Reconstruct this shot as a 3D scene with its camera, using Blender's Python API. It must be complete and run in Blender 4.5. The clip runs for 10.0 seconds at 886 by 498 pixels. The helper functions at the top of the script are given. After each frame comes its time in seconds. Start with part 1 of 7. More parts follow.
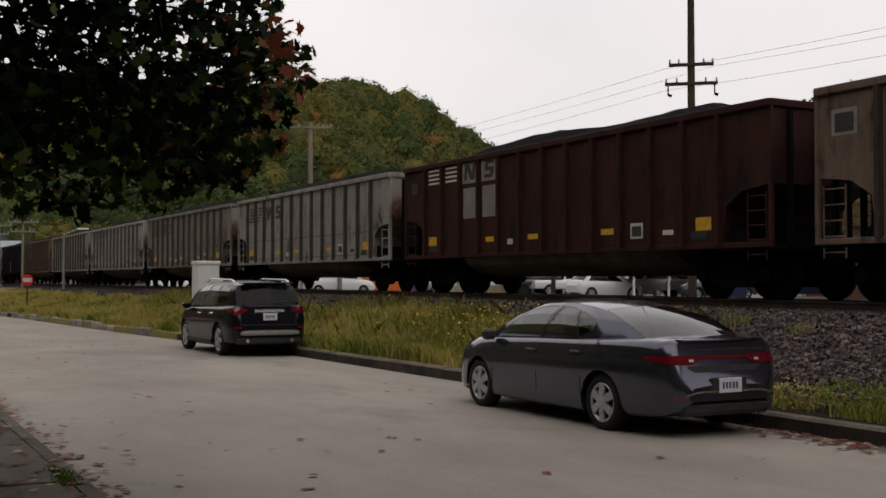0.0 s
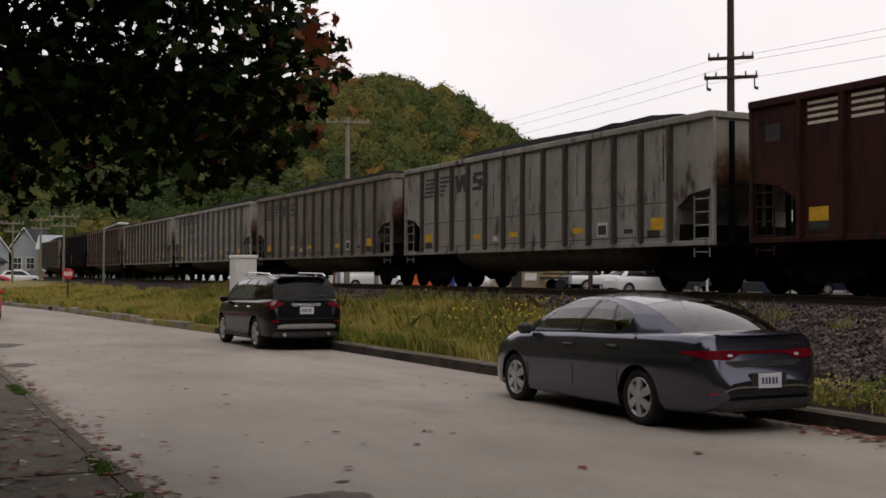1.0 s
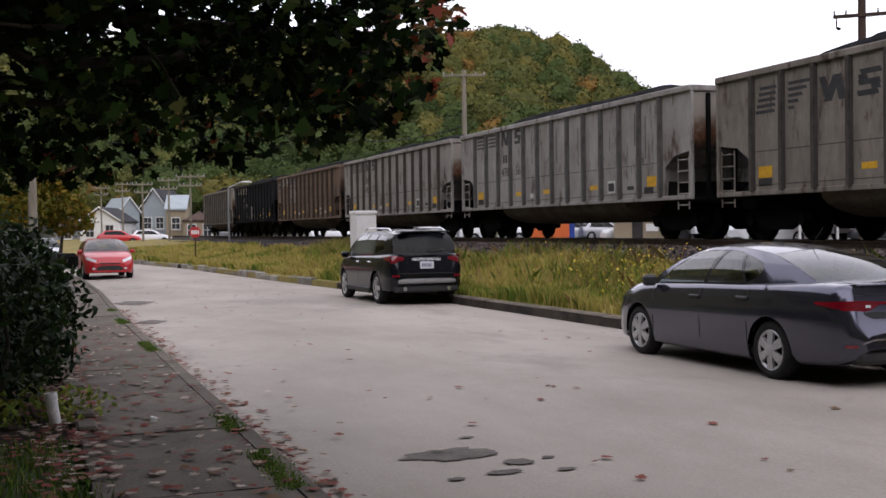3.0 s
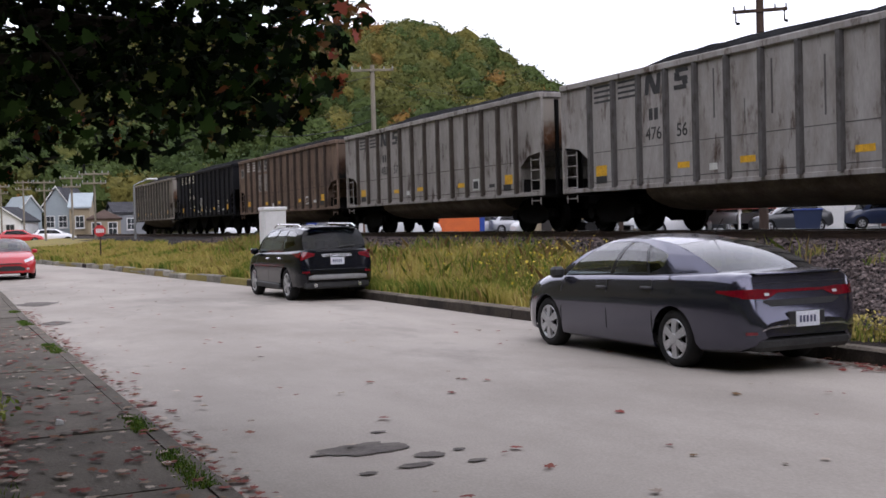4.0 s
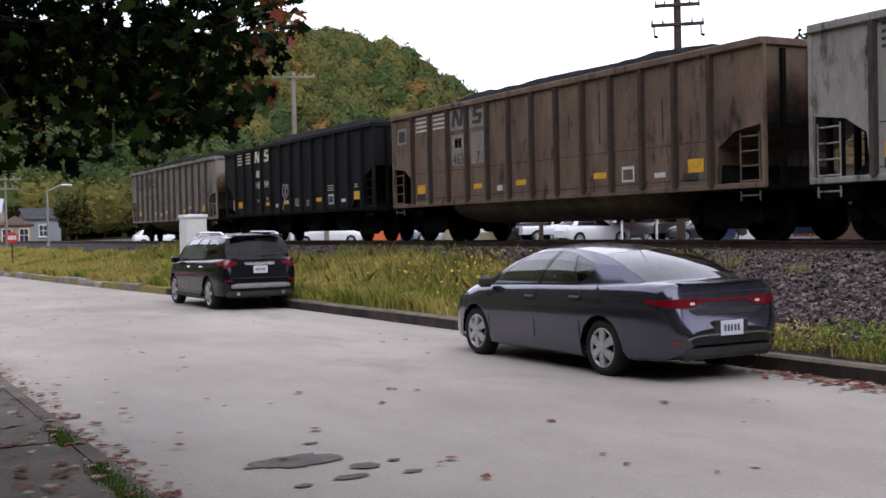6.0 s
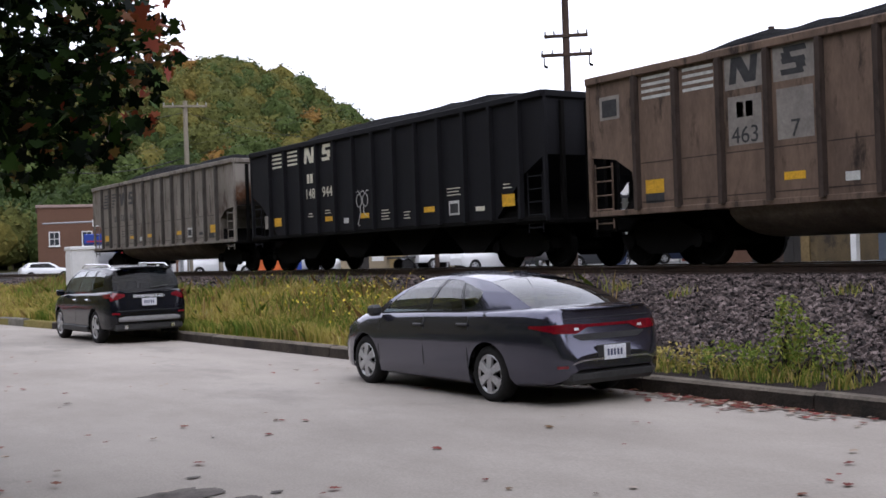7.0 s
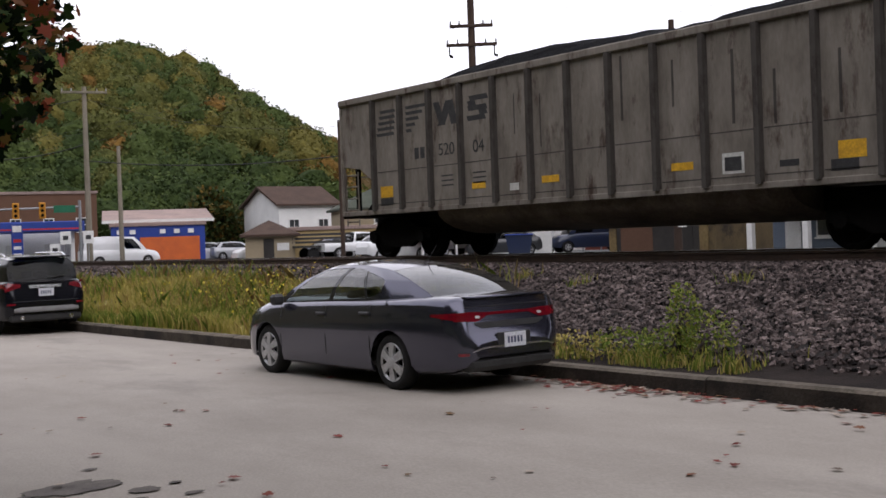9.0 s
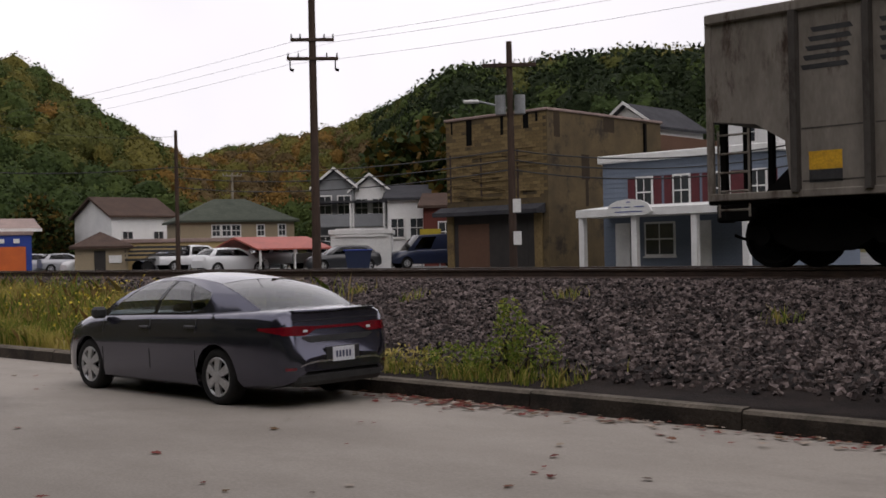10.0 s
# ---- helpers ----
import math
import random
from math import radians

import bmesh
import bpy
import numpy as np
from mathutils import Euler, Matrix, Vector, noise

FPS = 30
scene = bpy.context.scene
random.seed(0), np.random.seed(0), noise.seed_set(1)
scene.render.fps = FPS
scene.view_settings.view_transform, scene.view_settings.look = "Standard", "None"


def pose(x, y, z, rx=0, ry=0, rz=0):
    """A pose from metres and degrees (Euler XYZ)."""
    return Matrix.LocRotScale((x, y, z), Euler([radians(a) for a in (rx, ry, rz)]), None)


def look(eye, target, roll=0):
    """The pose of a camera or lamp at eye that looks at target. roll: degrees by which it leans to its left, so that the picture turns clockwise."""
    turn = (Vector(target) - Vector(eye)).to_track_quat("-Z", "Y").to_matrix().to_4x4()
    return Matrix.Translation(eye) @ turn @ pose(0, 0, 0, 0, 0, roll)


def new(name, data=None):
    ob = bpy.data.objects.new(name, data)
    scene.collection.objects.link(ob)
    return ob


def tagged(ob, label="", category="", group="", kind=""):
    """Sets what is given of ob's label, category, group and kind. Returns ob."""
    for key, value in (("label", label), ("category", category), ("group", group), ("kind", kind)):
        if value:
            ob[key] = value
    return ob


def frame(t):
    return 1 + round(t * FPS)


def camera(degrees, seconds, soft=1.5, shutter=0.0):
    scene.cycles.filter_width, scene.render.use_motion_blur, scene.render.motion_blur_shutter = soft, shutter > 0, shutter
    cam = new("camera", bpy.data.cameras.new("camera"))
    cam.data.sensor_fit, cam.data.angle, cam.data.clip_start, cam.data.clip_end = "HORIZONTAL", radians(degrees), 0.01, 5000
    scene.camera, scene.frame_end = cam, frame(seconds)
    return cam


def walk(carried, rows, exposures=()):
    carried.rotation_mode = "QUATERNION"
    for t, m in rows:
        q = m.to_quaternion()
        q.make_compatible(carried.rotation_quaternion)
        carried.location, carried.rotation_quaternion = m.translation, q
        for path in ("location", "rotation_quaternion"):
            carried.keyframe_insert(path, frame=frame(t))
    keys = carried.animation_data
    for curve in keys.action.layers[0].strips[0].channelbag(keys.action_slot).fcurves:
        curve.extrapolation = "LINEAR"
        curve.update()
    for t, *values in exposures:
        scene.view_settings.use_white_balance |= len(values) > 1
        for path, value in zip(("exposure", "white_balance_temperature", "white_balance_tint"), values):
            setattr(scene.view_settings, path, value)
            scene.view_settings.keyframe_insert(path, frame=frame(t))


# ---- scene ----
# Axes: y runs along the railway away from the camera, x across it, z up.
PATH = [
    (0.0, pose(-0.070, -0.096, 1.667, 91.57, -0.04, -28.06)),
    (0.5, pose(-0.046, -0.056, 1.672, 91.19, 0.05, -25.48)),
    (1.0, pose(-0.037, -0.054, 1.644, 91.33, -0.21, -26.19)),
    (1.5, pose(-0.029, -0.019, 1.647, 91.13, -0.34, -24.74)),
    (2.0, pose(0.006, 0.095, 1.643, 89.76, 0.70, -19.79)),
    (3.5, pose(0.027, 0.124, 1.651, 88.66, 1.34, -21.01)),
    (4.0, pose(0.024, 0.068, 1.653, 88.60, 1.54, -24.68)),
    (4.5, pose(0.025, 0.098, 1.655, 88.10, 1.23, -28.87)),
    (5.0, pose(-0.090, 0.148, 1.659, 88.05, 1.08, -28.42)),
    (6.5, pose(-0.032, 0.118, 1.667, 89.74, 1.40, -29.87)),
    (7.0, pose(0.010, 0.033, 1.668, 90.22, 1.96, -33.96)),
    (7.5, pose(-0.014, -0.028, 1.684, 89.96, 2.62, -37.48)),
    (8.0, pose(0.020, -0.103, 1.677, 89.93, 3.08, -41.28)),
    (8.5, pose(0.021, -0.134, 1.671, 89.80, 1.65, -43.91)),
    (9.0, pose(0.012, -0.057, 1.665, 89.50, 2.01, -38.69)),
    (9.5, pose(0.077, -0.008, 1.656, 89.17, 2.23, -35.70)),
    (10.0, pose(0.113, -0.133, 1.642, 90.08, 1.24, -46.74)),
]
EXPOSURE = [(0.0, -1.5, 6900, 15), (1.0, -1.35, 6900, 17), (2.0, -1.1, 6900, 20), (2.6, -0.85, 6500, 20), (3.3, -0.55, 6150, 20), (5.0, -0.44, 6000, 20), (6.5, -0.36, 5950, 19), (7.5, -0.5, 5950, 18), (8.5, -0.7, 6250, 18), (9.5, -0.88, 6450, 18), (10.0, -1.25, 6620, 18)]
cam = camera(42.95, 10.0, 1.6)
walk(cam, PATH, EXPOSURE)

from mathutils.bvhtree import BVHTree

# ---- world and sun: bright overcast ----
world = bpy.data.worlds.new("overcast_sky")
scene.world = world
world.use_nodes = True
wn, wl = world.node_tree.nodes, world.node_tree.links
SUN_UP, SUN_TURN = radians(48), radians(200)
sky = wn.new("ShaderNodeTexSky")
sky.sky_type = 'NISHITA'
sky.sun_disc = False
sky.sun_elevation, sky.sun_rotation = SUN_UP, SUN_TURN
sky.dust_density = 4.0
cloud = wn.new("ShaderNodeTexNoise")
cloud.inputs["Scale"].default_value = 1.6
cloud.inputs["Detail"].default_value = 5
coord = wn.new("ShaderNodeTexCoord")
wl.new(coord.outputs["Generated"], cloud.inputs["Vector"])
ramp = wn.new("ShaderNodeValToRGB")
ramp.color_ramp.elements[0].position, ramp.color_ramp.elements[1].position = 0.3, 0.7
ramp.color_ramp.elements[0].color = (21.0, 21.6, 22.6, 1)
ramp.color_ramp.elements[1].color = (28.5, 28.6, 29.0, 1)
wl.new(cloud.outputs["Fac"], ramp.inputs["Fac"])
mixw = wn.new("ShaderNodeMix")
mixw.data_type = 'RGBA'
mixw.inputs["Factor"].default_value = 0.92
wl.new(sky.outputs["Color"], mixw.inputs["A"])
wl.new(ramp.outputs["Color"], mixw.inputs["B"])
wl.new(mixw.outputs["Result"], wn["Background"].inputs["Color"])
wn["Background"].inputs["Strength"].default_value = 0.1
sun_data = bpy.data.lights.new("sun", 'SUN')
sun_data.energy, sun_data.angle, sun_data.color = 1.3, radians(75), (1.0, 0.96, 0.9)
sun = new("sun", sun_data)
sun.matrix_world = look((0, 0, 60), (-math.sin(SUN_TURN) * math.cos(SUN_UP), -math.cos(SUN_TURN) * math.cos(SUN_UP), 60 - math.sin(SUN_UP)))


# ---- materials ----
def mat(name, c1, c2=None, rough=0.8, metal=0.0, scale=3.0, fine=40.0, bump=0.15, stretch=(1, 1, 1), c3=None, spot=0.62, vary=0.0, coat=0.0, spec=0.5, depth=0.02, island=0.0, tscale=0.7, grain=0.5):
    """A mottled surface: c1 and c2 in large patches, fine grain, and spots of c3."""
    m = bpy.data.materials.new(name)
    m.use_nodes = True
    n, l = m.node_tree.nodes, m.node_tree.links
    b = n["Principled BSDF"]
    if rough >= 0.85 and spec == 0.5:
        spec = 0.2
    c2 = c2 or tuple(v * 0.75 for v in c1)
    tc = n.new("ShaderNodeTexCoord")
    mp = n.new("ShaderNodeMapping")
    mp.inputs["Scale"].default_value = stretch
    l.new(tc.outputs["Object"], mp.inputs["Vector"])
    big = n.new("ShaderNodeTexNoise")
    big.inputs["Scale"].default_value, big.inputs["Detail"].default_value, big.inputs["Roughness"].default_value = scale, 6, 0.65
    small = n.new("ShaderNodeTexNoise")
    small.inputs["Scale"].default_value, small.inputs["Detail"].default_value = fine, 4
    for q in (big, small):
        l.new(mp.outputs["Vector"], q.inputs["Vector"])
    r = n.new("ShaderNodeValToRGB")
    r.color_ramp.elements[0].position, r.color_ramp.elements[1].position = 0.36, 0.66
    r.color_ramp.elements[0].color, r.color_ramp.elements[1].color = (*c1, 1), (*c2, 1)
    l.new(big.outputs["Fac"], r.inputs["Fac"])
    out = r.outputs["Color"]
    g = n.new("ShaderNodeMix")
    g.data_type, g.blend_type = 'RGBA', 'MULTIPLY'
    g.inputs["Factor"].default_value = grain
    gr = n.new("ShaderNodeValToRGB")
    gr.color_ramp.elements[0].position, gr.color_ramp.elements[1].position = 0.3, 0.7
    gr.color_ramp.elements[0].color, gr.color_ramp.elements[1].color = (0.55, 0.55, 0.55, 1), (1.25, 1.25, 1.25, 1)
    l.new(small.outputs["Fac"], gr.inputs["Fac"])
    l.new(out, g.inputs["A"])
    l.new(gr.outputs["Color"], g.inputs["B"])
    out = g.outputs["Result"]
    if c3:
        sp = n.new("ShaderNodeTexNoise")
        sp.inputs["Scale"].default_value, sp.inputs["Detail"].default_value, sp.inputs["Roughness"].default_value = scale * tscale, 8, 0.7
        mv = n.new("ShaderNodeMapping")
        mv.inputs["Location"].default_value, mv.inputs["Scale"].default_value = (7.3, 2.1, 4.4), stretch
        l.new(tc.outputs["Object"], mv.inputs["Vector"])
        l.new(mv.outputs["Vector"], sp.inputs["Vector"])
        sr = n.new("ShaderNodeValToRGB")
        sr.color_ramp.elements[0].position, sr.color_ramp.elements[1].position = spot - 0.06, spot + 0.06
        l.new(sp.outputs["Fac"], sr.inputs["Fac"])
        x = n.new("ShaderNodeMix")
        x.data_type = 'RGBA'
        l.new(sr.outputs["Color"], x.inputs["Factor"])
        l.new(out, x.inputs["A"])
        x.inputs["B"].default_value = (*c3, 1)
        out = x.outputs["Result"]
    for amount, source in ((vary, "obj"), (island, "geo")):
        if amount:
            q = n.new("ShaderNodeObjectInfo") if source == "obj" else n.new("ShaderNodeNewGeometry")
            k = n.new("ShaderNodeMapRange")
            k.inputs["To Min"].default_value, k.inputs["To Max"].default_value = 1 - amount, 1 + amount
            l.new(q.outputs["Random" if source == "obj" else "Random Per Island"], k.inputs["Value"])
            hs = n.new("ShaderNodeHueSaturation")
            l.new(k.outputs["Result"], hs.inputs["Value"])
            l.new(out, hs.inputs["Color"])
            out = hs.outputs["Color"]
    l.new(out, b.inputs["Base Color"])
    b.inputs["Roughness"].default_value, b.inputs["Metallic"].default_value = rough, metal
    b.inputs["Coat Weight"].default_value, b.inputs["Coat Roughness"].default_value = coat, 0.06
    b.inputs["Specular IOR Level"].default_value = spec
    if bump:
        bp = n.new("ShaderNodeBump")
        bp.inputs["Strength"].default_value, bp.inputs["Distance"].default_value = bump, depth
        l.new(small.outputs["Fac"], bp.inputs["Height"])
        l.new(bp.outputs["Normal"], b.inputs["Normal"])
    return m


def leafy(name, stops, rough=0.6, through_light=0.25):
    """Foliage: a colour of its own for each leaf or clump."""
    m = bpy.data.materials.new(name)
    m.use_nodes = True
    n, l = m.node_tree.nodes, m.node_tree.links
    b = n["Principled BSDF"]
    g = n.new("ShaderNodeNewGeometry")
    r = n.new("ShaderNodeValToRGB")
    while len(r.color_ramp.elements) < len(stops):
        r.color_ramp.elements.new(0.5)
    for e, (p, c) in zip(r.color_ramp.elements, stops):
        e.position, e.color = p, (*c, 1)
    l.new(g.outputs["Random Per Island"], r.inputs["Fac"])
    l.new(r.outputs["Color"], b.inputs["Base Color"])
    b.inputs["Roughness"].default_value = rough
    b.inputs["Specular IOR Level"].default_value = 0.1
    t = n.new("ShaderNodeBsdfTranslucent")
    l.new(r.outputs["Color"], t.inputs["Color"])
    x = n.new("ShaderNodeMixShader")
    x.inputs["Fac"].default_value = through_light
    l.new(b.outputs["BSDF"], x.inputs[1])
    l.new(t.outputs["BSDF"], x.inputs[2])
    l.new(x.outputs["Shader"], n["Material Output"].inputs["Surface"])
    return m


def glassy(name, tint, gloss=0.12):
    m = bpy.data.materials.new(name)
    m.use_nodes = True
    n, l = m.node_tree.nodes, m.node_tree.links
    n.remove(n["Principled BSDF"])
    t, g, x, f = n.new("ShaderNodeBsdfTransparent"), n.new("ShaderNodeBsdfGlossy"), n.new("ShaderNodeMixShader"), n.new("ShaderNodeLayerWeight")
    t.inputs["Color"].default_value = (*tint, 1)
    g.inputs["Roughness"].default_value = 0.03
    f.inputs["Blend"].default_value = 0.5
    k, q = n.new("ShaderNodeMath"), n.new("ShaderNodeMath")
    k.operation, q.operation = 'POWER', 'MULTIPLY_ADD'
    k.inputs[1].default_value, q.inputs[1].default_value, q.inputs[2].default_value = 3.5, 0.9, gloss * 0.4
    l.new(f.outputs["Facing"], k.inputs[0])
    l.new(k.outputs[0], q.inputs[0])
    l.new(q.outputs[0], x.inputs["Fac"])
    l.new(t.outputs["BSDF"], x.inputs[1])
    l.new(g.outputs["BSDF"], x.inputs[2])
    l.new(x.outputs["Shader"], n["Material Output"].inputs["Surface"])
    return m


ASPHALT = mat("weathered_asphalt", (0.345, 0.312, 0.272), (0.245, 0.220, 0.190), 0.88, scale=0.35, fine=70, bump=0.14, c3=(0.20, 0.182, 0.162), spot=0.62, depth=0.006, stretch=(1, 0.5, 1), grain=0.28)
PATCH = mat("dark_patch", (0.085, 0.074, 0.066), (0.15, 0.132, 0.116), 0.85, scale=4, fine=50)
LOT = mat("parking_asphalt", (0.17, 0.17, 0.17), (0.11, 0.11, 0.11), 0.9, scale=0.3, fine=20)
CONCRETE = mat("old_concrete", (0.135, 0.117, 0.094), (0.078, 0.068, 0.054), 0.92, scale=1.3, fine=45, bump=0.4, c3=(0.07, 0.075, 0.045), spot=0.64, vary=0.12)
# kerb tones carry the light: dark shaded face, paler lit top
KERB = mat("shaded_dirty_kerb", (0.068, 0.056, 0.044), (0.024, 0.019, 0.016), 0.95, scale=1.6, fine=30, bump=0.5, c3=(0.022, 0.019, 0.017), spot=0.56, vary=0.15)
KERBLIT = mat("lit_kerb_top", (0.17, 0.145, 0.115), (0.10, 0.085, 0.068), 0.95, scale=2.2, fine=30, bump=0.5, c3=(0.06, 0.055, 0.04), spot=0.6, vary=0.15)
STONEKERB = mat("broken_kerb_stone", (0.30, 0.28, 0.24), (0.18, 0.17, 0.14), 0.95, scale=2.5, fine=30, bump=0.6, vary=0.3)
SOIL = mat("dark_soil", (0.025, 0.018, 0.015), (0.011, 0.008, 0.0075), 1.0, scale=2, fine=40, bump=0.8)
LAWN = mat("lawn_soil", (0.03, 0.052, 0.014), (0.045, 0.05, 0.018), 1.0, scale=0.7, fine=25, bump=0.8)
VERGE = mat("dry_verge", (0.26, 0.20, 0.075), (0.16, 0.15, 0.045), 1.0, scale=0.5, fine=18, bump=0.9, c3=(0.20, 0.13, 0.07), spot=0.6)
BALLASTBED = mat("ballast_bed", (0.04, 0.034, 0.032), (0.02, 0.017, 0.016), 1.0, scale=6, fine=28, bump=1.0, depth=0.05)
STONE = mat("ballast_stone", (0.15, 0.12, 0.112), (0.034, 0.025, 0.024), 0.92, scale=5, fine=60, bump=0.3, island=1.0)
FOREST = mat("forest_floor", (0.045, 0.05, 0.018), (0.075, 0.06, 0.02), 1.0, scale=0.05, fine=0.5, bump=0.6)
TIE = mat("creosoted_tie", (0.055, 0.045, 0.038), (0.03, 0.026, 0.022), 0.95, scale=3, fine=40, bump=0.5, vary=0.3)
RAIL = mat("rusty_rail", (0.07, 0.042, 0.03), (0.04, 0.026, 0.02), 0.75, 0.3, scale=4, fine=60)
RAILTOP = mat("polished_rail", (0.35, 0.34, 0.33), (0.25, 0.24, 0.23), 0.3, 0.9, scale=6)
PALE = mat("faded_panel_paint", (0.27, 0.245, 0.215), (0.19, 0.17, 0.15), 0.8, scale=3, fine=20, bump=0.02, grain=0.3)
COAL = mat("coal", (0.008, 0.008, 0.009), (0.004, 0.004, 0.0045), 0.95, scale=2, fine=14, bump=1.0, depth=0.05, spec=0.06)
# near black: the shade under the wagons is put into this colour
SOOTSHADE = mat("sooty_shaded_steel", (0.007, 0.0065, 0.006), (0.004, 0.0038, 0.0036), 0.9, 0.0, scale=2, fine=30, spec=0.08)
TUB = mat("dusty_tub", (0.20, 0.165, 0.13), (0.11, 0.088, 0.07), 0.85, scale=1.5, fine=20)
YELLOW = mat("yellow_reflector", (0.75, 0.42, 0.02), (0.55, 0.30, 0.02), 0.5, scale=6, bump=0)
WHITEM = mat("white_stencil", (0.62, 0.62, 0.58), (0.45, 0.45, 0.42), 0.7, scale=8, bump=0)
CREAM = mat("cream_stencil", (0.70, 0.66, 0.52), (0.60, 0.57, 0.45), 0.7, scale=8, bump=0)
CHALK = mat("chalk", (0.55, 0.55, 0.52), (0.4, 0.4, 0.38), 0.9, scale=9, bump=0)
BLACKM = mat("black_stencil", (0.02, 0.02, 0.022), (0.04, 0.04, 0.04), 0.7, scale=8, bump=0)
DARKTYRE = mat("tyre_rubber", (0.016, 0.016, 0.017), (0.026, 0.025, 0.024), 0.85, scale=8, fine=70, bump=0.2)


# ---- mesh helpers ----
class M:
    """Points and faces of one mesh."""
    def __init__(self):
        self.v, self.f = [], []

    def add(self, pts, faces):
        o = len(self.v)
        self.v += [tuple(p) for p in pts]
        self.f += [tuple(i + o for i in q) for q in faces]
        return self

    def box(self, x0, x1, y0, y1, z0, z1, c=0.0):
        """A box, its edges chamfered by c."""
        if c <= 0:
            p = [(x, y, z) for z in (z0, z1) for y in (y0, y1) for x in (x0, x1)]
            return self.add(p, [(0, 2, 3, 1), (4, 5, 7, 6), (0, 1, 5, 4), (2, 6, 7, 3), (0, 4, 6, 2), (1, 3, 7, 5)])
        bm = bmesh.new()
        q = [bm.verts.new(p) for p in [(x, y, z) for z in (z0, z1) for y in (y0, y1) for x in (x0, x1)]]
        for t in [(0, 2, 3, 1), (4, 5, 7, 6), (0, 1, 5, 4), (2, 6, 7, 3), (0, 4, 6, 2), (1, 3, 7, 5)]:
            bm.faces.new([q[i] for i in t])
        bmesh.ops.bevel(bm, geom=bm.edges[:], offset=c, segments=1, affect='EDGES')
        bm.verts.index_update()
        self.add([w.co[:] for w in bm.verts], [[w.index for w in t.verts] for t in bm.faces])
        bm.free()
        return self

    def prism(self, outline, a, b, axis="x"):
        """A flat outline pushed from a to b along an axis."""
        k = "xyz".index(axis)
        n = len(outline)
        pts = []
        for w in (a, b):
            for p in outline:
                q = list(p)
                q.insert(k, w)
                pts.append(q)
        fs = [tuple(range(n))[::-1], tuple(range(n, 2 * n))]
        fs += [(i, (i + 1) % n, n + (i + 1) % n, n + i) for i in range(n)]
        return self.add(pts, fs)

    def tube(self, p, q, r0, r1=None, n=10, caps=True):
        r1 = r0 if r1 is None else r1
        p, q = Vector(p), Vector(q)
        d = (q - p).normalized()
        u = d.orthogonal().normalized()
        w = d.cross(u)
        pts = []
        for c, r in ((p, r0), (q, r1)):
            for i in range(n):
                a = 2 * math.pi * i / n
                pts.append(c + u * (r * math.cos(a)) + w * (r * math.sin(a)))
        fs = [(i, (i + 1) % n, n + (i + 1) % n, n + i) for i in range(n)]
        if caps:
            fs += [tuple(range(n))[::-1], tuple(range(n, 2 * n))]
        return self.add(pts, fs)

    def grid(self, rows, flip=False):
        """A sheet from rows of points."""
        nr, nc = len(rows), len(rows[0])
        fs = []
        for i in range(nr - 1):
            for j in range(nc - 1):
                q = (i * nc + j, i * nc + j + 1, (i + 1) * nc + j + 1, (i + 1) * nc + j)
                fs.append(q[::-1] if flip else q)
        return self.add([p for r in rows for p in r], fs)

    def data(self, name, material, smooth=False, recalc=False):
        me = bpy.data.meshes.new(name)
        me.from_pydata(self.v, [], self.f)
        if recalc:
            bm = bmesh.new()
            bm.from_mesh(me)
            bmesh.ops.recalc_face_normals(bm, faces=bm.faces[:])
            bm.to_mesh(me)
            bm.free()
        for x in material if isinstance(material, (list, tuple)) else [material]:
            me.materials.append(x)
        if smooth:
            me.polygons.foreach_set("use_smooth", [True] * len(me.polygons))
        me.update()
        return me


def part(name, m, material, parent=None, label="", at=None, smooth=False, recalc=False):
    """Links a mesh (an M or mesh data) as one object under a thing or a part."""
    ob = new(name, m.data(name, material, smooth, recalc) if isinstance(m, M) else m)
    ob.parent = parent
    if at is not None:
        ob.matrix_basis = at
    return tagged(ob, label)


def thing(name, m, label, category, group="", kind=""):
    ob = new(name)
    ob.empty_display_size = 0.2
    ob.matrix_basis = m
    return tagged(ob, label, category, group, kind)


def smoothly(ob, angle=40):
    ob.data.polygons.foreach_set("use_smooth", [True] * len(ob.data.polygons))
    ob.data.set_sharp_from_angle(angle=radians(angle))
    return ob


def lettering(name, text, size, material, parent, at, align='CENTER'):
    c = bpy.data.curves.new(name, 'FONT')
    c.body, c.size, c.extrude, c.align_x, c.align_y = text, size, 0.003, align, 'CENTER'
    c.materials.append(material)
    ob = new(name, c)
    ob.parent = parent
    ob.matrix_basis = at
    return ob


def table(pts):
    xs, ys = [p[0] for p in pts], [p[1] for p in pts]
    return lambda v: float(np.interp(v, xs, ys))


def polar(az, r, z=0.0):
    return (r * math.sin(radians(az)), r * math.cos(radians(az)), z)


